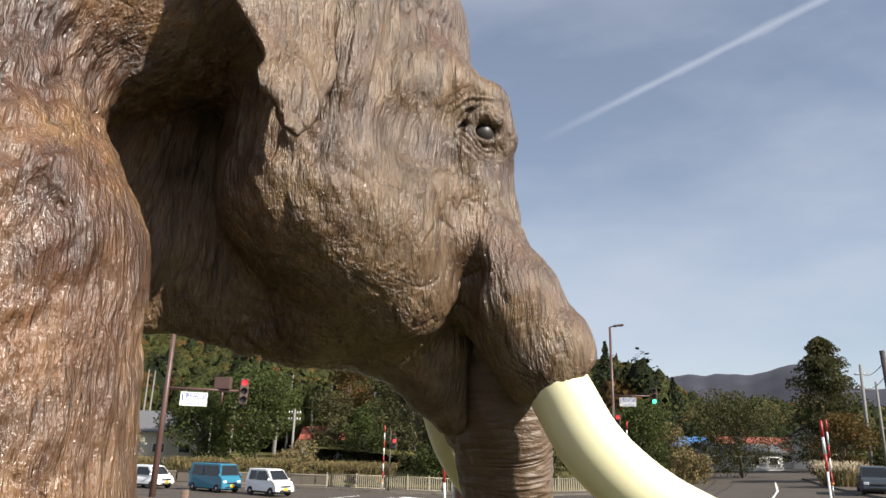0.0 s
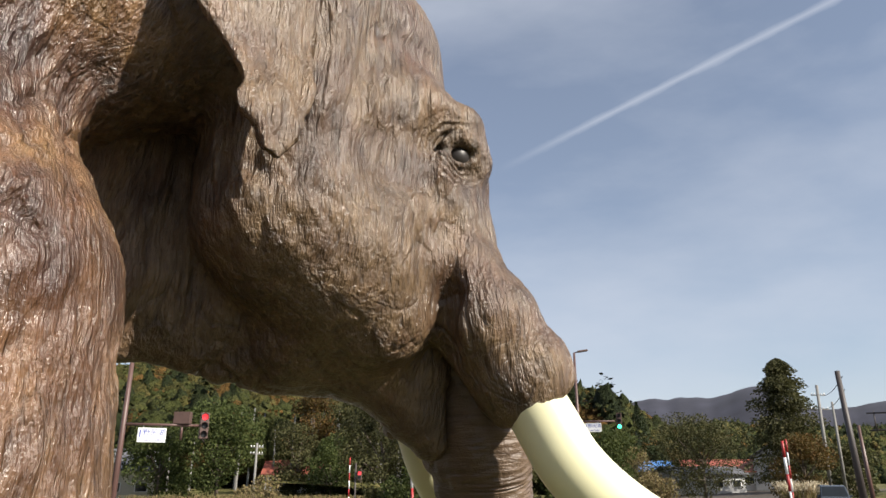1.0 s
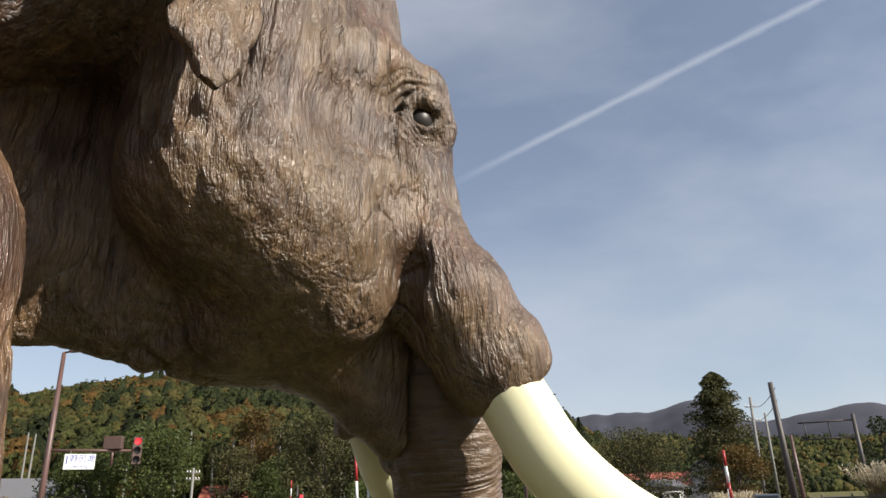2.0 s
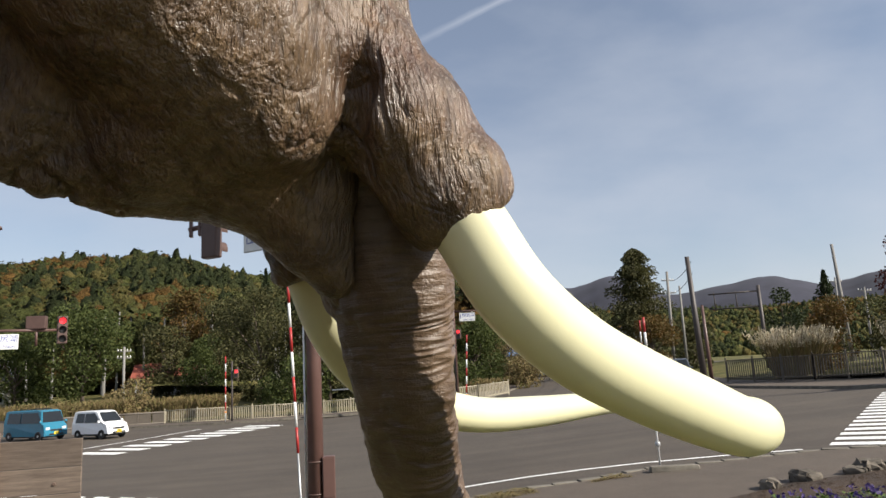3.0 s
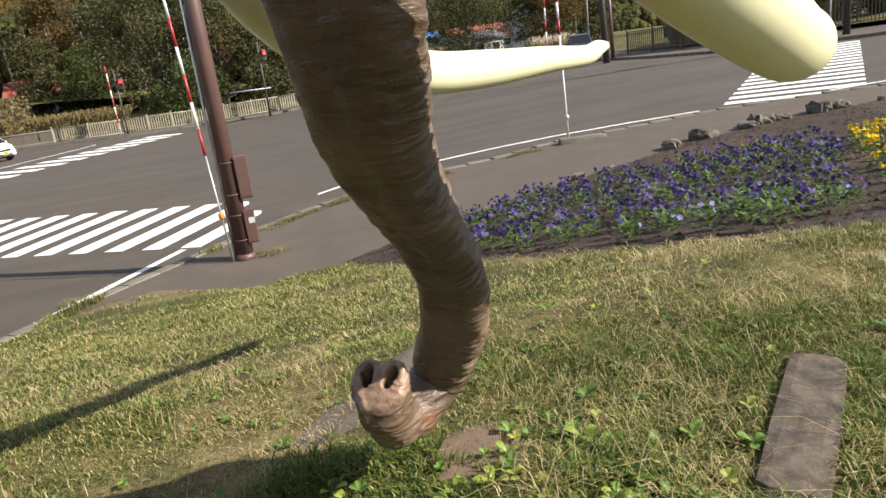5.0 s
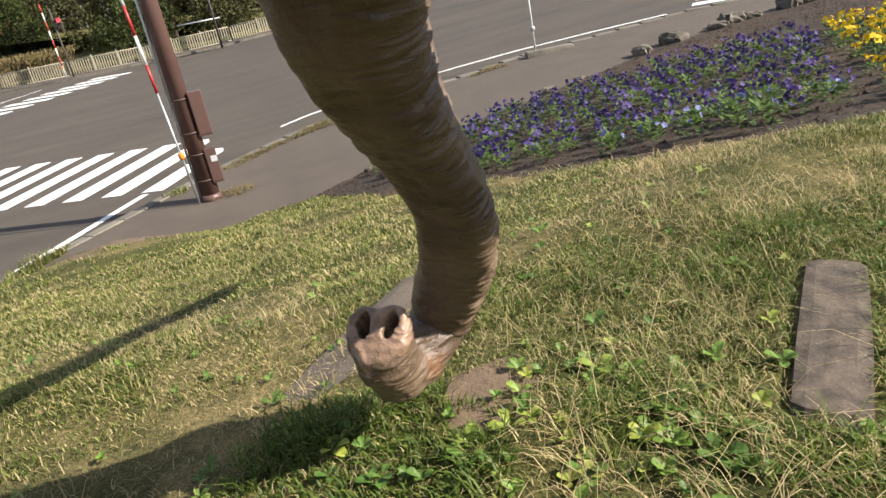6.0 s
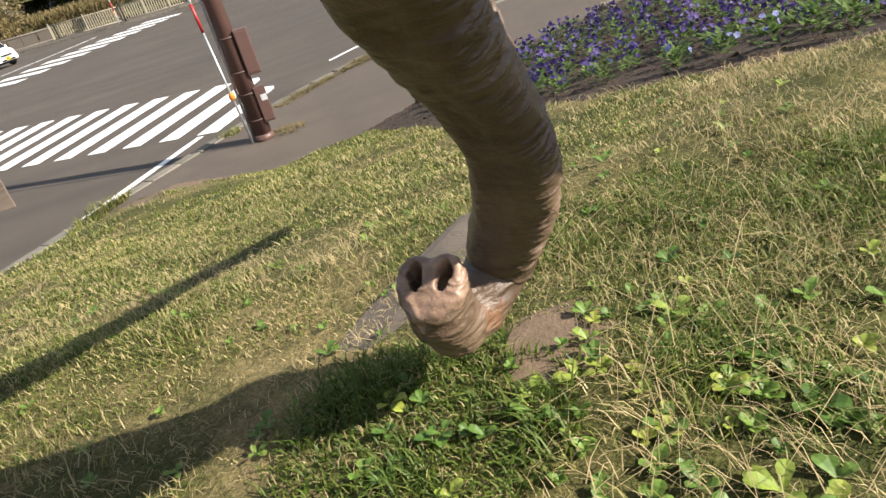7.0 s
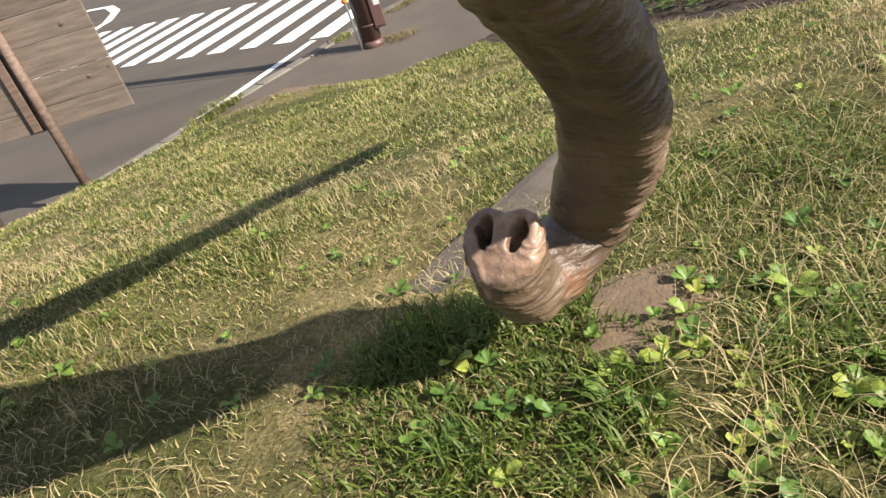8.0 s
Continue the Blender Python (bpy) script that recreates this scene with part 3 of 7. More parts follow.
def ground_z(x, y):
    """The grassy mound that falls to the pavement."""
    x, y = np.asarray(x, float), np.asarray(y, float)
    edge = np.interp(x, EDGE_X, EDGE_Y)
    top = np.minimum(4.6, edge - 4.2)
    u = np.clip((y - top) / (edge - top), 0, 1)
    s = 1 - u
    s = s - 0.10 * np.sin(np.pi * u) * (1 - u)
    low = road_z(x) + 0.15
    z = low + (1.5 - low) * s
    z = z + 0.07 * np.exp(-((x - 0.55) ** 2 + (y - 3.45) ** 2) / 0.35)
    return z + 0.02 * np.sin(1.3 * x + 0.7) * np.sin(0.9 * y) * np.minimum(1, s * 4)


def grid_sheet(name, xs, ys, zfn, mats, keep=None, fmat=None, smooth=True):
    gx, gy = np.meshgrid(xs, ys, indexing="ij")
    v = np.stack([gx, gy, zfn(gx, gy)], -1).reshape(-1, 3)
    ny = len(ys)
    i, j = np.meshgrid(np.arange(len(xs) - 1), np.arange(ny - 1), indexing="ij")
    q = np.stack([i * ny + j, (i + 1) * ny + j, (i + 1) * ny + j + 1, i * ny + j + 1], -1).reshape(-1, 4)
    c = v[q].mean(1)
    if keep is not None:
        q = q[keep(c[:, 0], c[:, 1])]
        c = v[q].mean(1)
    return quads_ob(name, v, q, mats, None if fmat is None else fmat(c), smooth)


# flower bed outline, near and far edge by x
BED_NEAR = ([1.25, 1.5, 1.75, 2.3, 2.85, 3.4, 3.9, 6.0, 9.0, 14.0], [11.0, 9.6, 8.4, 7.75, 6.35, 5.35, 4.9, 4.2, 3.8, 3.6])


def in_bed(x, y):
    return (x > 1.25) & (y > np.interp(x, *BED_NEAR)) & (x < 14)


def bare(x, y):
    p = np.stack([x * 1.7, y * 1.7, 0 * x], -1).reshape(-1, 3)
    return value_noise(p, 5).reshape(x.shape)


far_xs = np.concatenate([-np.geomspace(4000, 30, 14), np.linspace(-24, 60, 43), np.geomspace(70, 4000, 12)])
far_ys = np.concatenate([-np.geomspace(4000, 30, 12), np.linspace(-24, 110, 40), np.geomspace(125, 4000, 12)])
ground = grid_sheet("ground", far_xs, far_ys, lambda x, y: road_z(x) - 0.10, [TURF])
tagged(ground, "grassy ground that reaches to the hills", "ground", kind="structure")

lawn = grid_sheet("lawn", np.arange(-14, 14.01, 0.07), np.concatenate([np.arange(-12, 1.0, 0.4), np.arange(1.0, 13.6, 0.07)]),
                  lambda x, y: ground_z(x, y) + 0.012 * bare(x * 2, y * 2),
                  [TURF, SOIL, EARTH], lambda x, y: y < np.interp(x, EDGE_X, EDGE_Y) + 0.05,
                  lambda c: in_bed(c[:, 0] + 0.10 * bare(c[:, 0] * 3, c[:, 1] * 3), c[:, 1] + 0.10 * bare(c[:, 0] * 3 + 9, c[:, 1] * 3)).astype(int)
                  + 2 * (((np.hypot((c[:, 0] + 1.2) / 0.85, (c[:, 1] - 11.35) / 0.65) + 0.5 * bare(c[:, 0] * 4, c[:, 1] * 4)) < 0.85) | (np.hypot((c[:, 0] - 0.70) / 0.19, (c[:, 1] - 3.49) / 0.15) + 0.55 * bare(c[:, 0] * 7, c[:, 1] * 7) < 0.9)))
tagged(lawn, "sloping mown lawn, green with dry straw patches", "lawn", kind="structure")

# kerb line between road and pavement
KX = np.array([-14.0, -8.0, -3.12, -2.0, -1.0, -0.3, 0.3, 1.1, 2.2, 4.2, 6.0, 7.4, 9.0, 11.5, 14.0, 20.0, 40.0])
KY = np.array([-2.1, 5.0, 10.7, 12.05, 13.15, 13.98, 14.65, 15.36, 16.05, 16.42, 16.5, 16.8, 16.5, 16.2, 15.0, 11.5, -1.0])


def kerb_y(x):
    return np.interp(x, KX, KY)


def strip(name, line_a, line_b, mat, za, zb):
    """A band between two plan lines."""
    n = len(line_a)
    v = [(x, y, za(x)) for x, y in line_a] + [(x, y, zb(x)) for x, y in line_b]
    return mesh_ob(name, v, [(i, i + 1, n + i + 1, n + i) for i in range(n - 1)], mat)


road = grid_sheet("road", np.arange(-120, 160.1, 2.0), np.arange(-60, 130.1, 2.0), lambda x, y: road_z(x), [ASPHALT], None)
tagged(road, "worn grey asphalt of a wide road junction", "road", kind="structure")

sx = np.linspace(-14, 20, 240)
sw = strip("pavement", [(x, min(np.interp(x, EDGE_X, EDGE_Y), kerb_y(x) - 0.2) - 0.3) for x in sx], [(x, kerb_y(x) - 0.12) for x in sx], PATH_MAT,
           lambda x: float(road_z(x)) + 0.135, lambda x: float(road_z(x)) + 0.135)
tagged(sw, "dark asphalt footpath along the kerb", "pavement", kind="structure")

# ---------------------------------------------------------------- the elephant statue
EL_POSE = pose(0.33, 2.8, 0, 0, 0, 33)
EL_INV = np.array(EL_POSE.inverted())


def to_local(p):
    p = np.asarray(p, float)
    q = p.copy()
    q[:, :3] = p[:, :3] @ EL_INV[:3, :3].T + EL_INV[:3, 3]
    return q


EAR = np.array([(-0.885, 3.69), (-0.915, 3.70), (-0.925, 3.75), (-0.965, 3.775), (-0.970, 3.81), (-0.952, 3.85), (-0.985, 3.915), (-1.04, 3.985), (-1.10, 4.08), (-1.12, 4.28), (-1.08, 4.45), (-0.98, 4.52), (-0.80, 4.42), (-0.80, 4.05), (-0.815, 3.90), (-0.84, 3.78)])


def poly_dist(u, z, poly):
    """Signed distance in the plane to a closed outline."""
    d = np.full(u.shape, 1e9, np.float32)
    sgn = np.ones(u.shape, np.float32)
    n = len(poly)
    for i in range(n):
        a, b = poly[i], poly[i - 1]
        eu, ez = b[0] - a[0], b[1] - a[1]
        wu, wz = u - a[0], z - a[1]
        t = np.clip((wu * eu + wz * ez) / (eu * eu + ez * ez), 0, 1)
        d = np.minimum(d, (wu - t * eu) ** 2 + (wz - t * ez) ** 2)
        c1, c2, c3 = z >= a[1], z < b[1], eu * wz > ez * wu
        flip = (c1 & c2 & c3) | (~c1 & ~c2 & ~c3)
        sgn = np.where(flip, -sgn, sgn)
    return sgn * np.sqrt(d)


def elephant_sdf(P):
    M = P.copy()
    M[..., 1] = np.abs(M[..., 1])
    # skull and cheeks
    d = cone_chain(M, [(-0.55, 0.06, 3.80, 0.33), (-0.52, 0.05, 4.12, 0.33), (-0.50, 0.10, 4.34, 0.27)])
    d = smin(d, cone_chain(M, [(-0.56, 0.14, 3.68, 0.26), (-0.36, 0.14, 3.72, 0.23)]), 0.10)
    # forehead down to the root of the trunk
    d = smin(d, cone_chain(M, [(-0.43, 0.0, 4.34, 0.25), (-0.34, 0.0, 4.05, 0.24), (-0.24, 0.0, 3.75, 0.20), (-0.09, 0.0, 3.45, 0.18), (-0.02, -0.02, 3.22, 0.16)]), 0.12)
    # tusk sockets
    S = M.copy()
    S[..., 1] = np.where(P[..., 1] > 0, P[..., 1] + 0.06, -P[..., 1])
    near = cone_chain(S, [(-0.33, 0.20, 3.86, 0.13), (-0.255, 0.265, 3.66, 0.135), (-0.165, 0.325, 3.49, 0.142), (-0.082, 0.37, 3.35, 0.134), (-0.030, 0.395, 3.25, 0.118)])
    far = cone_chain(S, [(-0.31, 0.18, 3.86, 0.12), (-0.21, 0.25, 3.66, 0.115), (-0.105, 0.31, 3.49, 0.11), (-0.045, 0.355, 3.35, 0.108), (-0.015, 0.385, 3.25, 0.105)])
    sock = np.where(P[..., 1] > 0, far, near)
    end = 0.587 * (M[..., 0] + 0.050) + 0.116 * (M[..., 1] - 0.386) - 0.801 * (M[..., 2] - 3.262)
    d = smin(d, smax(sock, end, 0.03), 0.045)
    # lower jaw and lip, a little to one side
    d = smin(d, cone_chain(M, [(-0.82, 0.0, 3.56, 0.235), (-0.56, 0.0, 3.50, 0.20)], (1, 2, 1)), 0.04)
    d = smin(d, cone_chain(P, [(-0.58, -0.03, 3.50, 0.21), (-0.43, -0.06, 3.43, 0.14), (-0.32, -0.08, 3.35, 0.105), (-0.255, -0.09, 3.26, 0.076), (-0.205, -0.095, 3.175, 0.045)]), 0.035)
    d = smin(d, cone_chain(P, [(-0.31, -0.13, 3.56, 0.085), (-0.245, -0.125, 3.38, 0.068), (-0.205, -0.10, 3.19, 0.046)]), 0.025)
    # cheek swelling over the jaw
    C = M.copy()
    C[..., 2] -= 0.05 * (P[..., 1] > 0)
    d = smin(d, cone_chain(C, [(-0.68, 0.23, 3.67, 0.20), (-0.58, 0.225, 3.61, 0.19), (-0.45, 0.21, 3.51, 0.16)]), 0.07)
    # deep cleft between the cheek and the tusk socket
    d = smax(d, -cone_chain(M, [(-0.345, 0.43, 3.66, 0.004), (-0.305, 0.365, 3.54, 0.020), (-0.29, 0.30, 3.40, 0.042), (-0.275, 0.275, 3.18, 0.05)]), 0.04)
    # brow, bony rim and lids round the eye
    d = smin(d, cone_chain(M, [(-0.52, 0.29, 4.06, 0.08), (-0.37, 0.325, 4.10, 0.065), (-0.245, 0.33, 4.075, 0.06), (-0.195, 0.325, 3.97, 0.055)]), 0.09)
    d = smin(d, cone_chain(M, [(-0.34, 0.345, 3.90, 0.045), (-0.26, 0.325, 3.80, 0.05), (-0.235, 0.30, 3.70, 0.05)]), 0.06)
    eu, ev, ez = M[..., 0] + 0.268, M[..., 1] - 0.398, M[..., 2] - 3.968
    d = smax(d, 0.060 - np.sqrt(eu ** 2 + ev ** 2 + (1.15 * ez) ** 2), 0.03)
    ring = np.sqrt((np.sqrt((0.85 * eu) ** 2 + (1.25 * ez - 0.30 * eu) ** 2) - 0.045) ** 2 + (ev + 0.026) ** 2) - 0.009
    d = smin(d, ring, 0.03)
    # heavy upper lid
    d = smin(d, cone_chain(M, [(-0.325, 0.375, 3.985, 0.014), (-0.285, 0.388, 4.008, 0.020), (-0.240, 0.382, 4.000, 0.018), (-0.215, 0.365, 3.96, 0.014)]), 0.015)
    # hollows under the cheekbone and behind the ridge below the eye
    d = smax(d, -cone_chain(M, [(-0.74, 0.525, 3.92, 0.07), (-0.58, 0.505, 3.90, 0.088), (-0.47, 0.475, 3.85, 0.068)]), 0.07)
    d = smax(d, -cone_chain(M, [(-0.42, 0.465, 3.82, 0.06), (-0.345, 0.455, 3.71, 0.075)]), 0.06)
    # hollow of the temple
    d = smax(d, 0.10 - np.sqrt((M[..., 0] + 0.66) ** 2 + (M[..., 1] - 0.50) ** 2 + (0.6 * (M[..., 2] - 4.18)) ** 2), 0.08)
    # neck, shoulders, barrel
    d = smin(d, cone_chain(M, [(-0.78, 0.12, 4.32, 0.28), (-1.15, 0.20, 4.24, 0.34), (-1.60, 0.27, 4.05, 0.40)]), 0.06)
    d = smin(d, cone_chain(M, [(-0.70, 0.0, 3.76, 0.36), (-1.10, 0.0, 3.74, 0.385), (-1.75, 0.05, 3.76, 0.46)], (1, 3.2, 1)), 0.05)
    d = smin(d, cone_chain(M, [(-0.77, 0.235, 3.72, 0.19), (-0.74, 0.24, 4.0, 0.20), (-0.74, 0.235, 4.42, 0.22)]), 0.08)
    d = smin(d, cone_chain(M, [(-0.21, 0.255, 3.95, 0.09), (-0.20, 0.25, 3.80, 0.09), (-0.165, 0.25, 3.66, 0.09)]), 0.05)
    d = smin(d, cone_chain(M, [(-1.85, 0.12, 3.62, 0.50), (-2.50, 0.10, 3.36, 0.66), (-3.30, 0.10, 3.32, 0.64), (-3.85, 0.10, 3.25, 0.52)]), 0.15)
    d = smin(d, cone_chain(M, [(-1.72, 0.26, 3.85, 0.38), (-1.43, 0.37, 3.40, 0.325), (-1.37, 0.40, 2.90, 0.315), (-1.38, 0.40, 2.30, 0.23), (-1.40, 0.40, 1.62, 0.21)]), 0.14)
    d = smin(d, cone_chain(M, [(-3.65, 0.30, 3.20, 0.40), (-3.60, 0.38, 2.60, 0.28), (-3.75, 0.40, 2.10, 0.19), (-3.72, 0.40, 1.62, 0.21)]), 0.14)
    # ears: thin flaps that stand off the neck
    lean = 0.585 - 0.10 * (M[..., 2] - 3.9) - 0.16 * (M[..., 0] + 0.86) + 0.015 * np.sin(9 * M[..., 2])
    flap = np.abs(M[..., 1] - lean) - 0.016
    groove = np.sqrt((M[..., 0] + 0.785 + 0.02 * np.sin(7 * M[..., 2])) ** 2 + (M[..., 1] - 0.485) ** 2) - 0.062
    d = smax(d, -np.maximum(groove, 3.74 - M[..., 2]), 0.03)
    ear = smax(poly_dist(M[..., 0], M[..., 2], EAR) - 0.012, flap, 0.012)
    d = smin(d, ear, 0.022)
    slit = np.sqrt((M[..., 0] + 0.785 + 0.018 * np.sin(9 * M[..., 2])) ** 2 + (0.30 * (M[..., 1] - 0.46)) ** 2) - 0.017
    d = smax(d, -np.maximum(slit, 3.84 - M[..., 2]), 0.012)
    return d


def coat_relief(v, nrm, fine=0.0):
    """Combed, wrinkled coat in relief."""
    u, z = v[:, 0], v[:, 2]
    lean = np.clip((-0.9 - u) / 0.4, 0, 1)
    p = v.copy()
    p[:, 0] = u - 0.45 * lean * (z - 3.5)
    swirl = value_noise(v * 2.6, 2)[:, None]
    a = value_noise(p * (24, 24, 4.6) + 3.5 * swirl, 1)
    b = value_noise(p * (50, 50, 10) + 5 * swirl, 3)
    c = value_noise(v * 9, 4)
    patch = np.clip(0.75 + 1.3 * value_noise(v * 3.7, 15), 0.25, 1.6)
    out = 0.0075 * a * patch + 0.0042 * b * patch + 0.006 * c
    # long furrows low on the cheek and on the socket
    deep = np.clip((3.66 - z) / 0.22, 0, 1) * np.clip((z - 3.26) / 0.1, 0, 1) * np.clip((u + 1.0) / 0.15, 0, 1)
    ridged = np.clip(0.32 - np.abs(value_noise(v * (21, 21, 3.0) + 1.1 * value_noise(v * 4, 6)[:, None], 7)), 0, 1) / 0.32
    out -= 0.020 * deep * patch * ridged ** 2
    chin = np.exp(-((u + 0.44) / 0.12) ** 2 - ((z - 3.44) / 0.11) ** 2)
    net = np.clip(0.16 - np.abs(value_noise(v * (11, 11, 6.0) + 1.2 * value_noise(v * 9, 16)[:, None], 17)), 0, 1) / 0.16
    out -= 0.005 * chin * net ** 1.5
    if fine:
        out += fine * value_noise(p * (85, 85, 19) + 6 * swirl, 18) * patch
        # folds behind and below the eye
        e = np.sqrt((u + 0.272) ** 2 + (1.2 * (z - 3.968)) ** 2)
        fold = np.clip((e - 0.050) / 0.02, 0, 1) * np.clip((0.155 - e) / 0.06, 0, 1) * np.clip((-0.245 - u) / 0.05 + np.clip((3.94 - z) / 0.05, 0, 1), 0, 1) * (z < 4.07)
        out += 0.0028 * fold * np.sin(e * 2 * np.pi / 0.021 + 2.0 * value_noise(v * 24, 19))
    # old cracks across the leg and shoulder
    crack = value_noise(np.stack([2.0 * u + 2.3 * (z - 3.2), 1.6 * v[:, 1], 0.9 * z], 1) * 2.2 + 0.35 * value_noise(v * 8, 20)[:, None], 21)
    line = np.clip(0.045 - np.abs(crack), 0, 1) / 0.045
    out -= 0.013 * lean * line
    return v + nrm * out[:, None]


def refine(v, q, mask):
    """Split the chosen quads in four and draw the new corners onto the surface."""
    s, keep = q[mask], q[~mask]
    e = np.sort(np.stack([s, np.roll(s, -1, 1)], -1).reshape(-1, 2), 1)
    key, inv = np.unique(e, axis=0, return_inverse=True)
    inv = inv.reshape(-1, 4) + len(v)
    mid = v[key].mean(1)
    cen = v[s].mean(1)
    c = np.arange(len(s)) + len(v) + len(mid)
    out = np.vstack([v, mid, cen])
    new = [np.stack([s[:, k], inv[:, k], c, inv[:, k - 1]], 1) for k in range(4)]
    quads = np.vstack([keep] + new)
    nrm = vertex_normals(out, quads)
    fresh = np.arange(len(v), len(out))
    out[fresh] -= nrm[fresh] * np.clip(elephant_sdf(out[fresh].astype(np.float32)), -0.004, 0.004)[:, None]
    return out, quads


statue_v, statue_q, statue_m = [], [], []


def statue_add(v, q, mat_index):
    statue_q.append(q + sum(len(x) for x in statue_v))
    statue_v.append(v)
    statue_m.append(np.full(len(q), mat_index, np.int32))


v, q = surface_net(elephant_sdf, (-1.95, -0.86, 1.45), (0.30, 0.86, 4.75), 0.0145)
mid = v[q].mean(1)
v, q = refine(v, q, (mid[:, 0] > -1.5) & (mid[:, 1] < 0.05) & (mid[:, 2] > 2.9) & (mid[:, 2] < 4.45))
mid = v[q].mean(1)
v, q = refine(v, q, (mid[:, 0] > -0.62) & (mid[:, 1] < -0.12) & (mid[:, 2] > 3.2) & (mid[:, 2] < 4.2))
v = coat_relief(v, vertex_normals(v, q), 0.0028)
statue_add(v, q, 0)
v, q = surface_net(elephant_sdf, (-4.6, -0.95, 1.45), (-1.93, 0.95, 4.35), 0.035)
statue_add(v, q, 0)

TRUNK_LINE = to_local([(0.33, 2.72, 3.45, 0.171), (0.358, 2.744, 3.182, 0.163), (0.368, 2.763, 3.087, 0.149), (0.388, 2.80, 2.924, 0.132), (0.415, 2.90, 2.746, 0.118),
                       (0.468, 3.007, 2.59, 0.101), (0.547, 3.101, 2.442, 0.090), (0.616, 3.187, 2.289, 0.088), (0.646, 3.301, 2.131, 0.091), (0.634, 3.394, 1.987, 0.092),
                       (0.598, 3.437, 1.87, 0.080), (0.517, 3.396, 1.822, 0.070), (0.449, 3.345, 1.825, 0.064)])


def trunk_relief(s, ang, p):
    bend = 0.5 * value_noise(p * 5, 11) + 0.25 * value_noise(p * 14, 14)
    polar = np.stack([np.cos(ang), np.sin(ang)], 1)

    def folds(rate, across, seed):
        u = np.concatenate([polar * across, (s * rate + bend)[:, None]], 1)
        return 1 - 2 * np.abs(value_noise(u, seed)) ** 0.7
    cross = 0.6 * folds(38, 0.7, 31) + 0.4 * folds(85, 1.2, 32)
    front = 0.22 + 0.78 * np.clip((np.cos(ang - 0.1) - 0.15) / 0.5, 0, 1)
    fade = np.clip((s - 0.06) / 0.4, 0.2, 1)
    # flattened front and side faces that meet in a long ridge
    size = np.interp(s, (0.0, 0.3, 0.55, 0.9), (0.17, 0.155, 0.13, 0.10)) * np.clip((s - 0.15) / 0.3, 0, 1) * np.clip((1.75 - s) / 0.3, 0, 1)
    face = size * 0.115 * (np.cos(3 * (ang - 0.785)) + 0.87 * np.cos(ang + 0.09))
    return face + 0.0095 * cross * front * fade - 0.002 + 0.005 * value_noise(p * (16, 16, 9), 12) + 0.003 * value_noise(p * 45, 13)


v, q = tube(spline(TRUNK_LINE, 900), 140, trunk_relief)
statue_add(v, q, 1)

# curled tip with the two nostrils
TIP = to_local([(0.598, 3.437, 1.87, 0.080), (0.517, 3.396, 1.822, 0.072), (0.443, 3.343, 1.825, 0.068), (0.412, 3.30, 1.893, 0.064), (0.408, 3.288, 1.955, 0.058)])
TIP_AXIS = np.array(EL_POSE.inverted().to_3x3() @ Vector((-0.23, -0.30, 0.92)).normalized())
TIP_SIDE = np.array(EL_POSE.inverted().to_3x3() @ Vector((0.8, -0.6, 0.0)).normalized())
TIP_SIDE = TIP_SIDE - TIP_AXIS * (TIP_SIDE @ TIP_AXIS)
TIP_BACK = np.cross(TIP_AXIS, TIP_SIDE)
TIP_END = to_local([(0.409, 3.298, 1.990, 0)])[0, :3]


def tip_at(side, back, up, r):
    return tuple(TIP_END + TIP_SIDE * side + TIP_BACK * back + TIP_AXIS * up) + (r,)


def tip_sdf(P):
    d = cone_chain(P, [tuple(r) for r in TIP])
    w = P - TIP_END.astype(np.float32)
    along, side, back = (w @ k.astype(np.float32) for k in (TIP_AXIS, TIP_SIDE, TIP_BACK))
    # two lobes that carry the nostrils, and the lip in front of them
    for sgn in (-1, 1):
        d = smin(d, cone_chain(P, [tip_at(0.026 * sgn, 0.0, -0.085, 0.045), tip_at(0.036 * sgn, 0.010, -0.012, 0.041), tip_at(0.037 * sgn, 0.016, 0.012, 0.038)]), 0.025)
    d = smin(d, cone_chain(P, [tip_at(-0.058, -0.030, -0.030, 0.020), tip_at(-0.020, -0.050, -0.026, 0.023), tip_at(0.024, -0.050, -0.026, 0.023), tip_at(0.056, -0.028, -0.026, 0.020)]), 0.028)
    d = smax(d, along - 0.010 - 0.34 * back, 0.014)
    for sgn in (-1, 1):
        hole = np.sqrt((side - 0.0345 * sgn - 0.10 * sgn * back) ** 2 + (0.56 * (back - 0.010)) ** 2) - 0.0195
        d = smax(d, -np.maximum(hole, -along - 0.10), 0.008)
    # soft notch between the two cups
    d = smax(d, -cone_chain(P, [tip_at(0, 0.060, 0.030, 0.010), tip_at(0, 0.030, 0.034, 0.008)]), 0.012)
    return d


lo, hi = TIP[:, :3].min(0) - 0.13, TIP[:, :3].max(0) + 0.13
v, q = surface_net(tip_sdf, lo, hi, 0.0045)
nn = vertex_normals(v, q)
ringed = 1 - 2 * np.abs(value_noise(v * (16, 16, 75) + 0.8 * value_noise(v * 20, 10)[:, None], 8)) ** 0.7
v = v + nn * (0.0034 * ringed + 0.002 * value_noise(v * 40, 9))[:, None]
centre = v[q].mean(1)
rosy = ((centre - TIP_END) @ TIP_AXIS) + 0.05 * value_noise(centre * 30, 4) > -0.030
statue_add(v, q, 1)
statue_m[-1][rosy] = 3

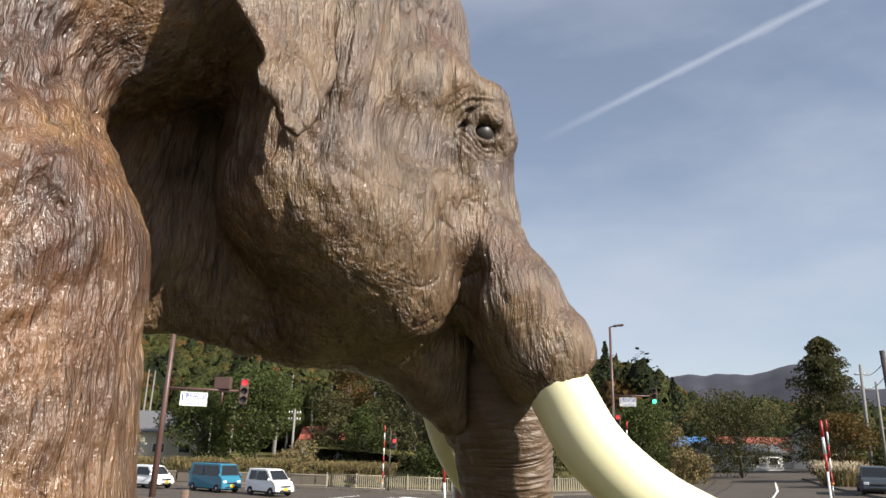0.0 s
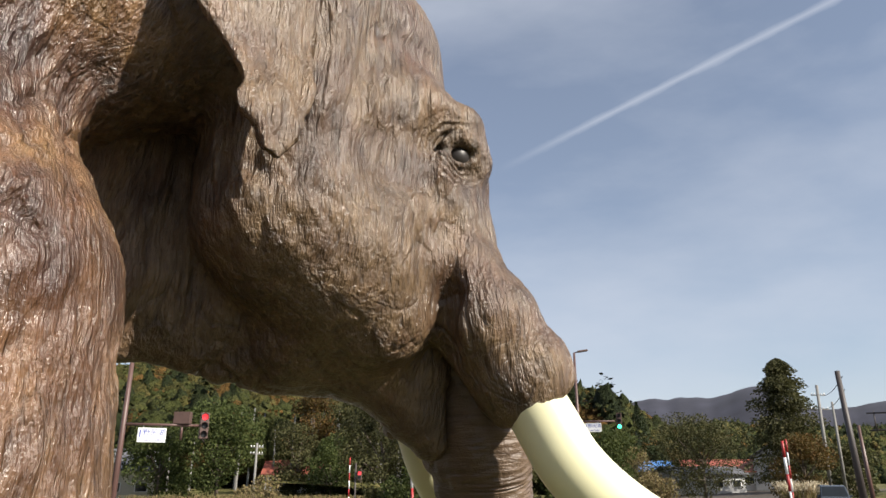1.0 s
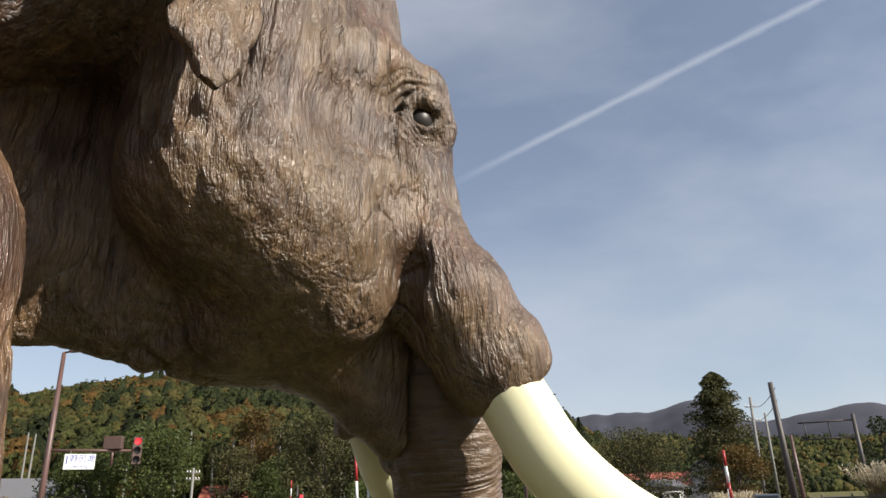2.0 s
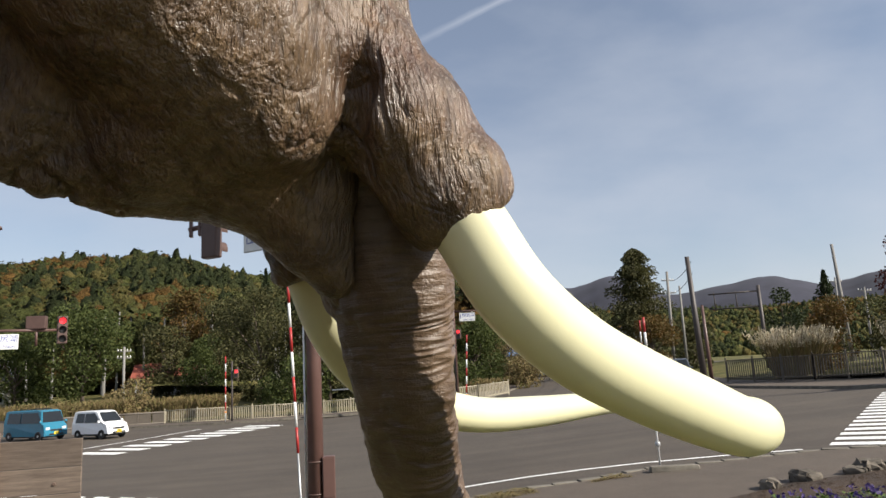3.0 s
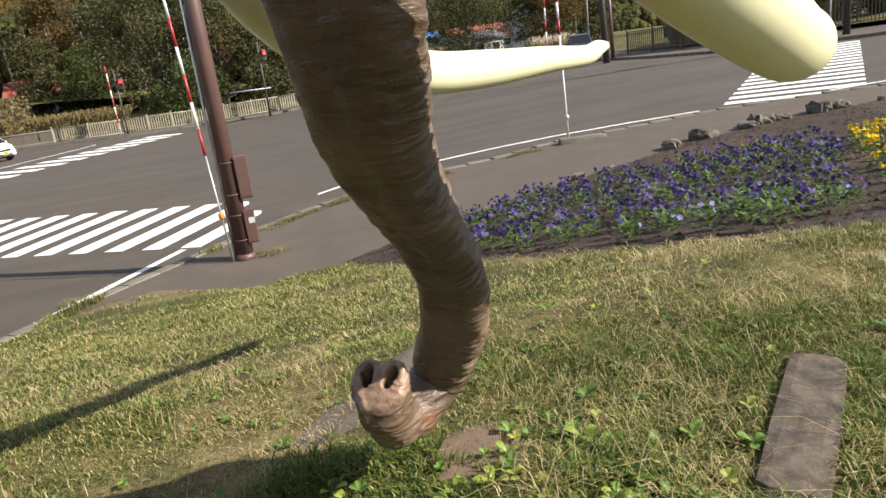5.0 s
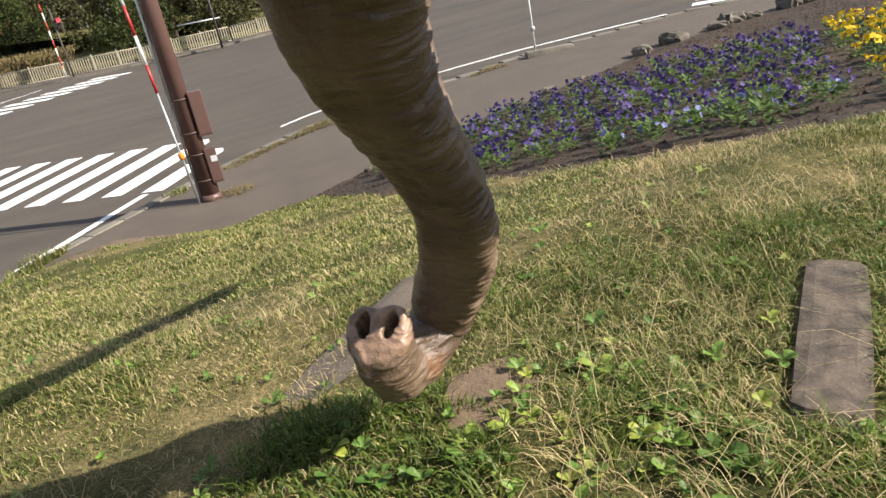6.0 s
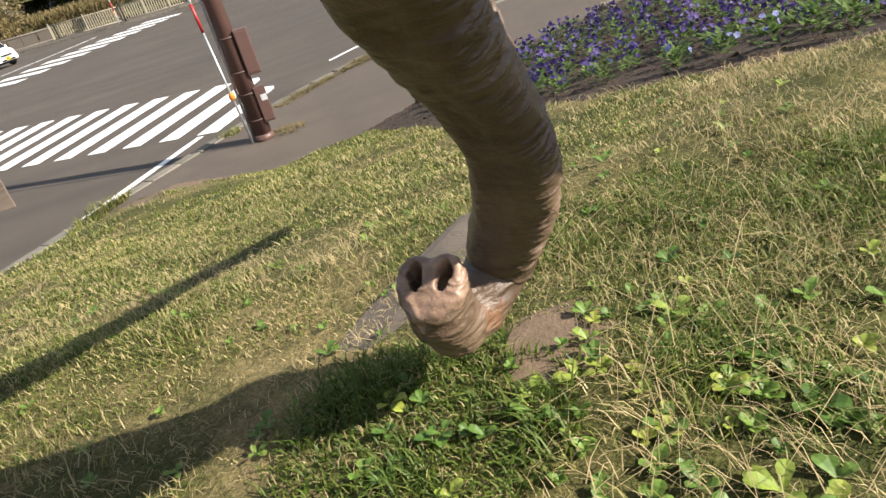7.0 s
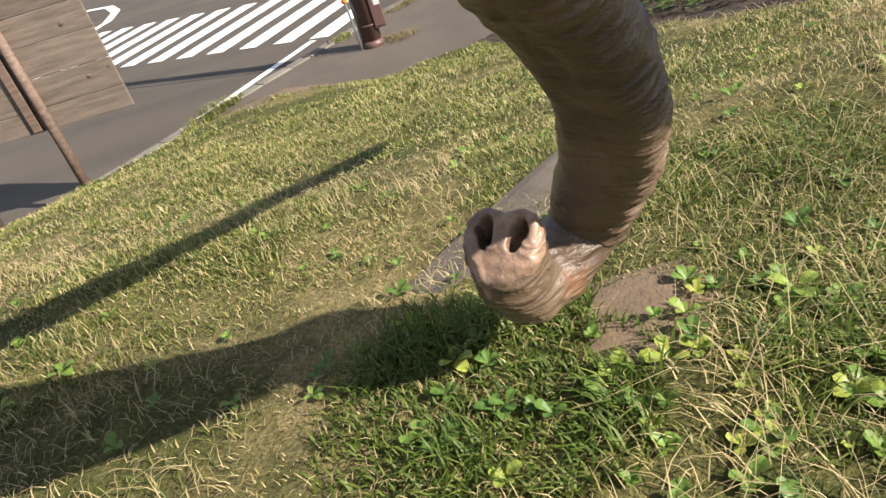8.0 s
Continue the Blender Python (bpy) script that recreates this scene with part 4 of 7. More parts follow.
for line in ([(0.415, 2.417, 3.41, 0.082), (0.505, 2.415, 3.251, 0.085), (0.592, 2.414, 3.105, 0.086), (0.735, 2.468, 2.988, 0.086), (0.913, 2.562, 2.903, 0.087), (1.11, 2.67, 2.828, 0.088),
              (1.301, 2.792, 2.765, 0.084), (1.383, 2.85, 2.752, 0.081), (1.432, 2.882, 2.741, 0.070), (1.465, 2.895, 2.733, 0.050), (1.48, 2.892, 2.726, 0.014)],
             [(0.105, 3.054, 3.427, 0.074), (0.177, 3.105, 3.219, 0.088), (0.228, 3.143, 3.097, 0.089), (0.312, 3.244, 2.98, 0.086), (0.444, 3.39, 2.876, 0.075), (0.757, 3.712, 2.78, 0.069),
              (1.122, 4.069, 2.751, 0.069), (1.57, 4.49, 2.741, 0.059), (1.938, 4.824, 2.726, 0.050), (2.068, 4.929, 2.750, 0.042), (2.14, 4.96, 2.759, 0.022)]):
    v, q = tube(spline(to_local(line), 160), 48)
    statue_add(v, q, 2)
for sgn in (-1, 1):
    prof = [(0.042 * math.sin(a), 0.042 * math.cos(a)) for a in np.linspace(0.05, math.pi - 0.05, 14)]
    eye_line = np.array([(-0.268, sgn * 0.338, 3.966 + h, r) for r, h in prof])
    v, q = tube((eye_line, np.zeros(len(eye_line))), 24)
    statue_add(v, q, 4)

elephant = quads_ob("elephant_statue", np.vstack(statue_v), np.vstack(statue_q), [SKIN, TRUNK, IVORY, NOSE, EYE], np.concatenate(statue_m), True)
elephant.matrix_world = EL_POSE
tagged(elephant, "life-size brown elephant statue with long pale yellow tusks on the lawn", "statue")


# ---------------------------------------------------------------- kerbs and road paint
def kerb_stones():
    top = new("kerb_row")
    tagged(top, "pale concrete kerb stones between footpath and road", "kerb", kind="structure")
    xs = np.linspace(-8, 20, 2000)
    ys = kerb_y(xs)
    s = np.r_[0, np.cumsum(np.hypot(np.diff(xs), np.diff(ys)))]
    me = box_bm((0.592, 0.20, 0.30), (0, -0.03, 0), 0.015)
    data = bpy.data.meshes.new("kerb_stone")
    me.to_mesh(data)
    me.free()
    data.materials.append(KERB)
    for d in np.arange(0.3, s[-1], 0.6):
        x, y = np.interp(d, s, xs), np.interp(d, s, ys)
        x2, y2 = np.interp(d + 0.2, s, xs), np.interp(d + 0.2, s, ys)
        ob = new("kerb_stone", data)
        ob.parent = top
        ob.matrix_world = pose(x, y - 0.05, float(road_z(x)) + 0.002 + random.uniform(-0.006, 0.006), 0, 0, math.degrees(math.atan2(y2 - y, x2 - x)))


kerb_stones()


def paint_strip(name, pts, width, label, lift=0.005):
    pts = [Vector(p) for p in pts]
    v, f = [], []
    for i, p in enumerate(pts):
        t = (pts[min(i + 1, len(pts) - 1)] - pts[max(i - 1, 0)]).normalized()
        n = Vector((-t.y, t.x)) * width / 2
        for q in (p + n, p - n):
            v.append((q.x, q.y, float(road_z(q.x)) + lift))
    for i in range(len(pts) - 1):
        f.append((2 * i, 2 * i + 1, 2 * i + 3, 2 * i + 2))
    ob = mesh_ob(name, v, f, PAINT)
    return tagged(ob, label, "road marking", kind="structure")


def zebra(name, near0, near_step, far0, far_step, count, label):
    """Bars whose ends lie on two lines."""
    top = tagged(new(name), label, "crosswalk", kind="structure")
    n0, ns, f0, fs = Vector(near0), Vector(near_step), Vector(far0), Vector(far_step)
    for i in range(count):
        a, b = n0 + ns * i, f0 + fs * i
        c, d = b + fs * 0.5, a + ns * 0.5
        edge = [(p.x, p.y, float(road_z(p.x)) + 0.006) for p in (a, b, c, d)]
        low = [(x, y, z - 0.006) for x, y, z in edge]
        mesh_ob("stripe", edge + low, [(0, 1, 2, 3)[::-1], (0, 1, 5, 4), (1, 2, 6, 5), (2, 3, 7, 6), (3, 0, 4, 7)], PAINT, top)


zebra("crosswalk_1", (-0.78, 14.57), (-0.715, 0.45), (1.16, 18.03), (-0.77, 0.4725), 15, "white painted crosswalk beside the signal pole")
zebra("crosswalk_2", (12.0, 16.6), (0.655, 0.62), (14.3, 14.3), (0.655, 0.62), 17, "long white crosswalk over the road")
zebra("crosswalk_3", (-11.6, 37.1), (0.70, 1.40), (-9.3, 35.5), (0.70, 1.40), 10, "faded white crosswalk on the other side of the junction")
paint_strip("lane_line_1", [(-8.5, 2.2), (-5.5, 7.25), (-3.2, 11.07), (-2.16, 12.79), (-1.07, 14.6)], 0.15, "white edge line along the kerb")
paint_strip("lane_line_2", [(1.71, 17.63), (2.48, 18.06), (3.7, 18.4), (5.07, 18.55), (6.6, 18.52), (8.18, 18.31), (10.0, 17.8), (11.85, 17.14)], 0.13, "curved white edge line")
paint_strip("lane_line_3", [(14.8, 15.9), (20, 14.2), (30, 11.0)], 0.13, "white edge line past the crosswalk")
paint_strip("lane_line_4", [(-13.6, 36.5), (-9.5, 46.0), (-8.0, 50.0)], 0.16, "white centre line in front of the waiting cars")
paint_strip("road_arrow", [(-10.4, 30.3), (-9.2, 29.3), (-8.4, 27.4), (-8.1, 25.4), (-8.4, 23.8), (-9.3, 22.6)], 0.32, "curved white turning mark on the asphalt")
paint_strip("lane_line_5", [(17, 44), (21, 53), (26, 66)], 0.14, "white centre line of the side road")


# ---------------------------------------------------------------- poles, signals, signs
def add_text(name, body, size, mat, parent, m):
    cu = bpy.data.curves.new(name, "FONT")
    cu.body, cu.size, cu.align_x, cu.align_y, cu.extrude = body, size, "CENTER", "CENTER", 0.002
    tmp = bpy.data.objects.new(name, cu)
    scene.collection.objects.link(tmp)
    bpy.context.view_layer.update()
    me = bpy.data.meshes.new_from_object(tmp.evaluated_get(bpy.context.evaluated_depsgraph_get()))
    bpy.data.objects.remove(tmp)
    me.materials.clear()
    me.materials.append(mat)
    ob = new(name, me)
    ob.parent = parent
    ob.matrix_local = m
    return ob


def snow_pole(at, height, lean, label, bands=6, r=0.022, painted=0.62, foot_mat=None):
    """A red and white snow-depth pole on a thin steel foot."""
    top = tagged(empty("snow_pole", at), label, "marker pole")
    tip = Vector((lean[0], lean[1], height))
    foot = tip * (1 - painted)
    part("shaft", rod_bm((0, 0, 0), foot, r * 0.75, r * 0.75, 10), foot_mat or GALV, top)
    for i in range(bands):
        a = foot + (tip - foot) * (i / bands)
        b = foot + (tip - foot) * ((i + 1) / bands)
        part("red_band" if i % 2 == (bands + 1) % 2 else "white_band", rod_bm(a, b, r, r, 12), RED if i % 2 == (bands + 1) % 2 else WHITE, top)
    c = tip * 0.17
    part("clamp", lathe_bm([(r * 1.6, c.z - 0.05), (r * 2.0, c.z - 0.03), (r * 2.0, c.z + 0.03), (r * 1.6, c.z + 0.05)], 12, at=(c.x, c.y, 0)), GALV if foot_mat else ORANGE, top)
    return top


def signal_head(parent, at, rz, lit=None, lights=3, housing=DARKB, s=1.0):
    """A traffic light housing with visors; its face looks along local -y after rz."""
    h = 0.36 * lights * s
    body = part("signal_housing", box_bm((0.36 * s, 0.17 * s, h), (0, 0, 0), 0.03), housing, parent)
    body.matrix_local = pose(*at, 0, 0, rz)
    for i in range(lights):
        z = h / 2 - 0.36 * s * (i + 0.5)
        lens = part("lens", lathe_bm([(0.13 * s, -0.086 * s), (0.12 * s, -0.094 * s), (0.06 * s, -0.102 * s)], 20, "Y", at=(0, 0, z)),
                    (GLOW_RED if i == 0 else GLOW_GREEN) if lit == i else BLACK, body)
        vis = bmesh.new()
        n = 14
        ring = []
        for k in range(n + 1):
            t = math.radians(-20 + 220 * k / n)
            ring.append([vis.verts.new((0.15 * s * math.cos(t) * q, y, z + 0.15 * s * math.sin(t) * q)) for q, y in ((1, -0.085 * s), (1, -0.30 * s + 0.05 * s * abs(math.cos(t))), (0.93, -0.30 * s + 0.05 * s * abs(math.cos(t))), (0.93, -0.085 * s))])
        for a, b in zip(ring, ring[1:]):
            for j in range(3):
                vis.faces.new((a[j], b[j], b[j + 1], a[j + 1]))
        part("visor", vis, housing, body)
    return body


def ped_signal(parent, at, rz, green=True):
    body = part("pedestrian_signal", box_bm((0.32, 0.16, 0.66), (0, 0, 0), 0.025), DARKB, parent)
    body.matrix_local = pose(*at, 0, 0, rz)
    for i, z in enumerate((0.16, -0.16)):
        on = (i == 1) if green else (i == 0)
        part("lens", box_bm((0.22, 0.02, 0.22), (0, -0.086, z), 0.01), (GLOW_GREEN if i else GLOW_RED) if on else BLACK, body)
        part("hood", box_bm((0.28, 0.14, 0.02), (0, -0.14, z + 0.135), 0.005), DARKB, body)
    return body


def signal_pole_near():
    top = tagged(empty("signal_pole", (0, 12.5, 0.13)), "brown steel traffic signal pole with arm, boxes and a place-name sign", "signal pole")
    part("pole", rod_bm((0, 0, -0.1), (0, 0, 7.2), 0.135, 0.095, 28), BROWN, top)
    part("base_collar", lathe_bm([(0.15, -0.02), (0.155, 0.04), (0.14, 0.10)], 28), BROWN, top)
    for i, (x0, z0, z1, w, d) in enumerate(((0.10, 0.96, 1.60, 0.20, 0.16), (0.085, 0.26, 0.78, 0.17, 0.15))):
        b = part("control_box", box_bm((w, d, z1 - z0), (x0 + w / 2, -0.06, (z0 + z1) / 2), 0.012), BROWN if i == 0 else DARKB, top, "brown steel control box strapped to the pole")
        part("door_panel", box_bm((w * 0.86, 0.008, (z1 - z0) * 0.9), (x0 + w / 2, -0.06 - d / 2 - 0.004, (z0 + z1) / 2), 0.003), BROWN, b)
        for dz in (0.12, 0.88):
            part("strap", lathe_bm([(0.138, z0 + (z1 - z0) * dz - 0.012), (0.142, z0 + (z1 - z0) * dz), (0.138, z0 + (z1 - z0) * dz + 0.012)], 24), DARKB, b)
    part("notice_plate", box_bm((0.09, 0.006, 0.09), (0.20, -0.145, 0.62), 0.002), SIGNBACK, top, "small pale notice plate")
    part("cable_pipe", rod_bm((-0.15, -0.02, 0.0), (-0.15, -0.02, 4.4), 0.018, 0.018, 10), GALV, top)
    d = Vector((-0.812, 0.583, 0))
    z = 5.73
    arm = part("signal_arm", rod_bm((0, 0, z), d * 2.74 + Vector((0, 0, z - 0.10)), 0.052, 0.045, 16), BROWN, top)
    part("arm_clamp", rod_bm(d * 0.02 + Vector((0, 0, z - 0.12)), d * 0.02 + Vector((0, 0, z + 0.12)), 0.16, 0.16, 20), BROWN, top)
    for t in (2.48, 2.70):
        q = d * t + Vector((0, 0, z - 0.10))
        part("arm_bracket", box_bm((0.06, 0.12, 0.30), q, 0.01), BROWN, top)
    head_at = d * 2.20 + Vector((0, 0, z - 0.16))
    n = math.degrees(math.atan2(0.812, 0.583)) + 90
    signal_head(top, tuple(head_at), n, None)
    # hanging place-name board, its face towards the mound
    rz = math.degrees(math.atan2(-0.583, 0.812))
    c = d * 0.98 + Vector((0, 0, z - 0.42))
    board = part("name_board", box_bm((0.92, 0.03, 0.56), (0, 0, 0), 0.006), SIGNBACK, top, "pale name board with blue letters and a frame")
    board.matrix_local = pose(*c, 0, 0, rz)
    part("board_face", box_bm((0.88, 0.004, 0.52), (0, -0.018, 0), 0.002), WHITE, board)
    add_text("name_letters", "Lake Nojiri", 0.175, BLUE, board, Matrix.Translation((0, -0.023, -0.08)) @ pose(0, 0, 0, 90, 0, 0))
    for x, w in ((-0.30, 0.10), (-0.17, 0.10), (-0.04, 0.10)):
        part("letter_bar", box_bm((w, 0.004, 0.045), (x, -0.023, 0.17), 0.001), BLUE, board)
    for x in (-0.3, 0.3):
        part("hanger", rod_bm((x, 0, 0.27), (x, 0, 0.40), 0.012, 0.012, 8), GALV, board)
        part("hanger_grip", lathe_bm([(0.05, 0.36), (0.06, 0.38), (0.06, 0.43), (0.05, 0.45)], 12, at=(x, 0, 0)), GALV, board)


signal_pole_near()
snow_pole((-0.19, 12.42, 0.13), 4.42, (-0.20, 0.0), "tall red and white snow pole tied beside the signal pole", 7)
snow_pole((7.66, 16.39, 0.44), 3.5, (-0.05, 0.0), "red and white snow pole on a white post at the kerb", 3, 0.03, 0.30, WHITE)


def far_signal(at, height, arm, arm_z, lamp, lit, label, sign=None, backplate=False):
    top = tagged(empty("signal_pole", at), label, "signal pole")
    part("pole", rod_bm((0, 0, -0.2), (0, 0, height), 0.14, 0.08, 18), BROWN, top)
    a = Vector(arm)
    part("signal_arm", rod_bm((0, 0, arm_z), a + Vector((0, 0, arm_z)), 0.06, 0.05, 12), BROWN, top)
    face = math.degrees(math.atan2(-at[1], -at[0])) + 90
    signal_head(top, (a.x, a.y, arm_z), face, lit)
    if backplate:
        q = a * 0.72
        part("detector_box", box_bm((0.7, 0.3, 0.5), (q.x, q.y, arm_z + 0.3), 0.02), DARKB, top)
        part("bracket", rod_bm((q.x, q.y, arm_z - 0.6), (q.x, q.y, arm_z + 0.1), 0.05, 0.05, 10), BROWN, top)
    if sign:
        q = a * 0.36
        board = part("name_board", box_bm((1.10, 0.04, 0.58), (0, 0, 0), 0.006), WHITE, top, "white name board with blue letters")
        board.matrix_local = pose(q.x, q.y, arm_z - 0.42, 0, 0, face)
        add_text("name_letters", sign[0], 0.30, BLUE, board, Matrix.Translation((0.08, -0.023, 0.10)) @ pose(0, 0, 0, 90, 0, 0))
        add_text("name_letters", sign[1], 0.17, BLUE, board, Matrix.Translation((0.06, -0.023, -0.18)) @ pose(0, 0, 0, 90, 0, 0))
        part("letter_bar", box_bm((0.05, 0.004, 0.30), (-0.46, -0.022, 0.06), 0.001), BLUE, board)
        for s in (-0.35, 0.35):
            part("hanger", rod_bm((s, 0, 0.29), (s, 0, 0.40), 0.015, 0.015, 8), GALV, board)
    if lamp:
        l = Vector(lamp)
        part("lamp_arm", rod_bm((0, 0, height), (l.x, l.y, height + 0.15), 0.04, 0.03, 10), BROWN, top)
        b = box_bm((0.75, 0.30, 0.14), (0, 0, 0), 0.05)
        head = part("lamp_head", b, DARKB, top)
        head.matrix_local = pose(l.x, l.y, height + 0.13, 0, -8, math.degrees(math.atan2(l.y, l.x)))
    return top


far_signal((-13.1, 29.8, 0.0), 9.2, (3.0, 1.0, 0), 5.35, (0.55, 0.15, 0), 0, "brown signal pole with street lamp and red light across the junction", ("野尻湖", "Lake Nojiri"), True)
far_signal((9.25, 49.7, 0.4), 11.4, (2.75, -0.3, 0), 6.65, (0.6, 0.0, 0), 2, "brown signal pole with street lamp and green light far across", ("野尻湖", "Lake Nojiri"))


def right_signal():
    at = (26.9, 26.9, 1.28)
    top = tagged(empty("signal_pole", at), "dark signal pole with lamp and side-facing lights by the crosswalk", "signal pole")
    part("pole", rod_bm((0, 0, -0.2), (0, 0, 11.6), 0.16, 0.09, 18), DARKPOLE, top)
    part("lamp_head", box_bm((0.5, 0.34, 0.3), (0.0, 0, 11.75), 0.08), DARKB, top)
    part("signal_arm", rod_bm((0, 0, 7.0), (2.0, -0.9, 7.0), 0.06, 0.05, 12), DARKPOLE, top)
    signal_head(top, (-0.36, 0.1, 7.0), 20, None)
    signal_head(top, (1.6, -0.7, 7.0), -150, None)
    part("control_cabinet", box_bm((1.0, 0.5, 1.7), (1.6, -0.3, 3.2), 0.03), DARKPOLE, top)
    ped_signal(top, (-0.95, 0.55, 3.0), 45, True)
    part("signal_bracket", rod_bm((0, 0, 3.0), (-0.85, 0.5, 3.0), 0.03, 0.03, 8), DARKPOLE, top)
    snow_pole((26.3, 27.2, 1.26), 4.6, (0, 0), "red and white snow pole by the crosswalk", 6, 0.04, 0.75)


right_signal()


def ped_post(at, h, label, rz=0, rail=False):
    top = tagged(empty("pedestrian_post", at), label, "signal post")
    part("pole", rod_bm((0, 0, -0.1), (0, 0, h), 0.07, 0.06, 12), DARKPOLE, top)
    ped_signal(top, (0.32, -0.1, h - 0.9), rz, False)
    part("bracket", rod_bm((0, 0, h - 0.8), (0.3, -0.08, h - 0.8), 0.03, 0.03, 8), DARKPOLE, top)
    if rail:
        part("handrail", rod_bm((-2.4, 0, 1.9), (0.4, 0, 1.9), 0.05, 0.05, 10), GALV, top)


ped_post((-6.6, 54.6, 0.05), 4.4, "dark pedestrian signal post by the fence")
snow_pole((-7.0, 54.2, 0.02), 4.8, (0, 0), "red and white snow pole beside a pedestrian signal", 7, 0.045, 0.80)
ped_post((3.0, 52.0, 0.1), 5.0, "dark pedestrian signal post with steel rail", 30, True)
ped_post((8.9, 48.0, 0.45), 5.8, "thin dark signal post behind the tusk", -30)
snow_pole((9.4, 47.5, 0.45), 4.8, (0.3, 0), "leaning red and white snow pole", 7, 0.05, 0.8)
snow_pole((21.45, 45.9, 1.03), 4.6, (0.1, 0), "red and white snow pole on the side road's verge", 5, 0.05, 0.85)


def utility_pole(at, h, lean, mat, label, r=0.14, arms=()):
    top = tagged(empty("utility_pole", at), label, "utility pole")
    part("pole", rod_bm((0, 0, -0.2), (lean[0], lean[1], h), r, r * 0.65, 16), mat, top)
    for z, w in arms:
        f = z / h
        c = part("crossarm", rod_bm((lean[0] * f - w, lean[1] * f, z), (lean[0] * f + w, lean[1] * f, z), 0.05, 0.05, 8), mat, top)
        for s in (-0.9, -0.45, 0.45, 0.9):
            part("insulator", lathe_bm([(0.04, 0), (0.06, 0.05), (0.03, 0.16)], 8, at=(lean[0] * f + w * s, lean[1] * f, z + 0.05)), WHITE, c)
    return top


utility_pole((22.0, 39.1, 1.0), 7.9, (-0.25, 0.0), DARKPOLE, "dark steel pole at the mouth of the side road", 0.20)
utility_pole((23.1, 40.2, 1.05), 5.0, (-0.1, 0.0), BROWN, "short brown pole beside a taller one", 0.13)
utility_pole((38.7, 47.2, 1.85), 9.0, (-0.3, 0.1), GREYPOLE, "thin grey pole that leans slightly", 0.16)
utility_pole((37.3, 71.7, 1.8), 10.6, (0.3, 0.0), GREYPOLE, "grey concrete pole with short crossarms", 0.20, ((9.6, 0.7), (8.2, 0.9)))
utility_pole((-17.8, 68.5, 0.0), 6.6, (0.0, 0.0), GREYPOLE, "pale utility pole with crossarms by the trees", 0.15, ((6.2, 0.6), (5.6, 0.6)))
utility_pole((60.0, 74.0, 1.9), 9.5, (0.2, 0.0), GREYPOLE, "far grey utility pole", 0.14, ((9, 0.9),))
utility_pole((62.0, 72.0, 1.9), 8.0, (0.2, 0.0), GREYPOLE, "far grey utility pole", 0.14, ((7.6, 0.9),))
utility_pole((33.5, 62.0, 1.7), 8.0, (0.1, 0.0), GREYPOLE, "grey pole behind the road gantry", 0.14)


def wire(a, b, sag, label):
    bm = bmesh.new()
    a, b = Vector(a), Vector(b)
    last = a
    for i in range(1, 13):
        t = i / 12
        p = a.lerp(b, t) - Vector((0, 0, sag * 4 * t * (1 - t)))
        rod_bm(last, p, 0.022, 0.022, 5, bm, False)
        last = p
    tagged(part("overhead_wire", bm, BLACK), label, "wire")


wire((37.6, 71.7, 11.5), (22.0, 39.1, 8.6), 0.5, "thin dark overhead wire between poles")
wire((37.6, 71.7, 10.2), (22.0, 39.1, 7.9), 0.5, "thin dark overhead wire between poles")


def gantry():
    top = tagged(empty("road_gantry", (35.2, 52.3, 1.65)), "dark steel gantry with a see-through frame over the road", "gantry")
    part("post", rod_bm((0, 0, -0.2), (0, 0, 6.8), 0.17, 0.14, 16), DARKPOLE, top)
    a, b = Vector((0, 0, 0)), Vector((-3.4, 1.9, 0))
    for z in (5.1, 6.35):
        part("beam", rod_bm(a + Vector((0, 0, z)), b + Vector((0, 0, z)), 0.07, 0.06, 10), DARKPOLE, top)
    for t in (0.02, 0.45, 0.88):
        p = a.lerp(b, t)
        part("upright", rod_bm(p + Vector((0, 0, 4.95)), p + Vector((0, 0, 6.5)), 0.05, 0.05, 8), DARKPOLE, top)


gantry()


# ---------------------------------------------------------------- fences
def fence(name, pts, height, step, mat, label, rail_r=0.035, bar=(0.05, 0.03), gap=0.0):
    top = tagged(empty(name, (0, 0, 0)), label, "fence")
    bar_me = box_bm((bar[0], bar[1], height * 0.82), (0, 0, height * 0.5), 0.0)
    bar_data = bpy.data.meshes.new("bar")
    bar_me.to_mesh(bar_data)
    bar_me.free()
    bar_data.materials.append(mat)
    count = 0
    for (x0, y0), (x1, y1) in zip(pts, pts[1:]):
        a, b = Vector((x0, y0, float(road_z(x0)))), Vector((x1, y1, float(road_z(x1))))
        length = (b - a).length
        rz = math.degrees(math.atan2(y1 - y0, x1 - x0))
        for z in (height * 0.16, height * 0.95):
            part("rail", rod_bm(a + Vector((0, 0, z)), b + Vector((0, 0, z)), rail_r, rail_r, 8), mat, top)
        n = max(1, round(length / 2.0))
        for i in range(n + 1):
            p = a.lerp(b, i / n)
            part("post", box_bm((0.09, 0.09, height * 1.08), p + Vector((0, 0, height * 0.54)), 0.012), mat, top)
        n = round(length / step)
        for i in range(n):
            if count >= 290:
                break
            p = a.lerp(b, (i + 0.5) / n)
            ob = new("bar", bar_data)
            ob.parent = top
            ob.matrix_world = pose(p.x, p.y, p.z, 0, 0, rz)
            count += 1
    return top


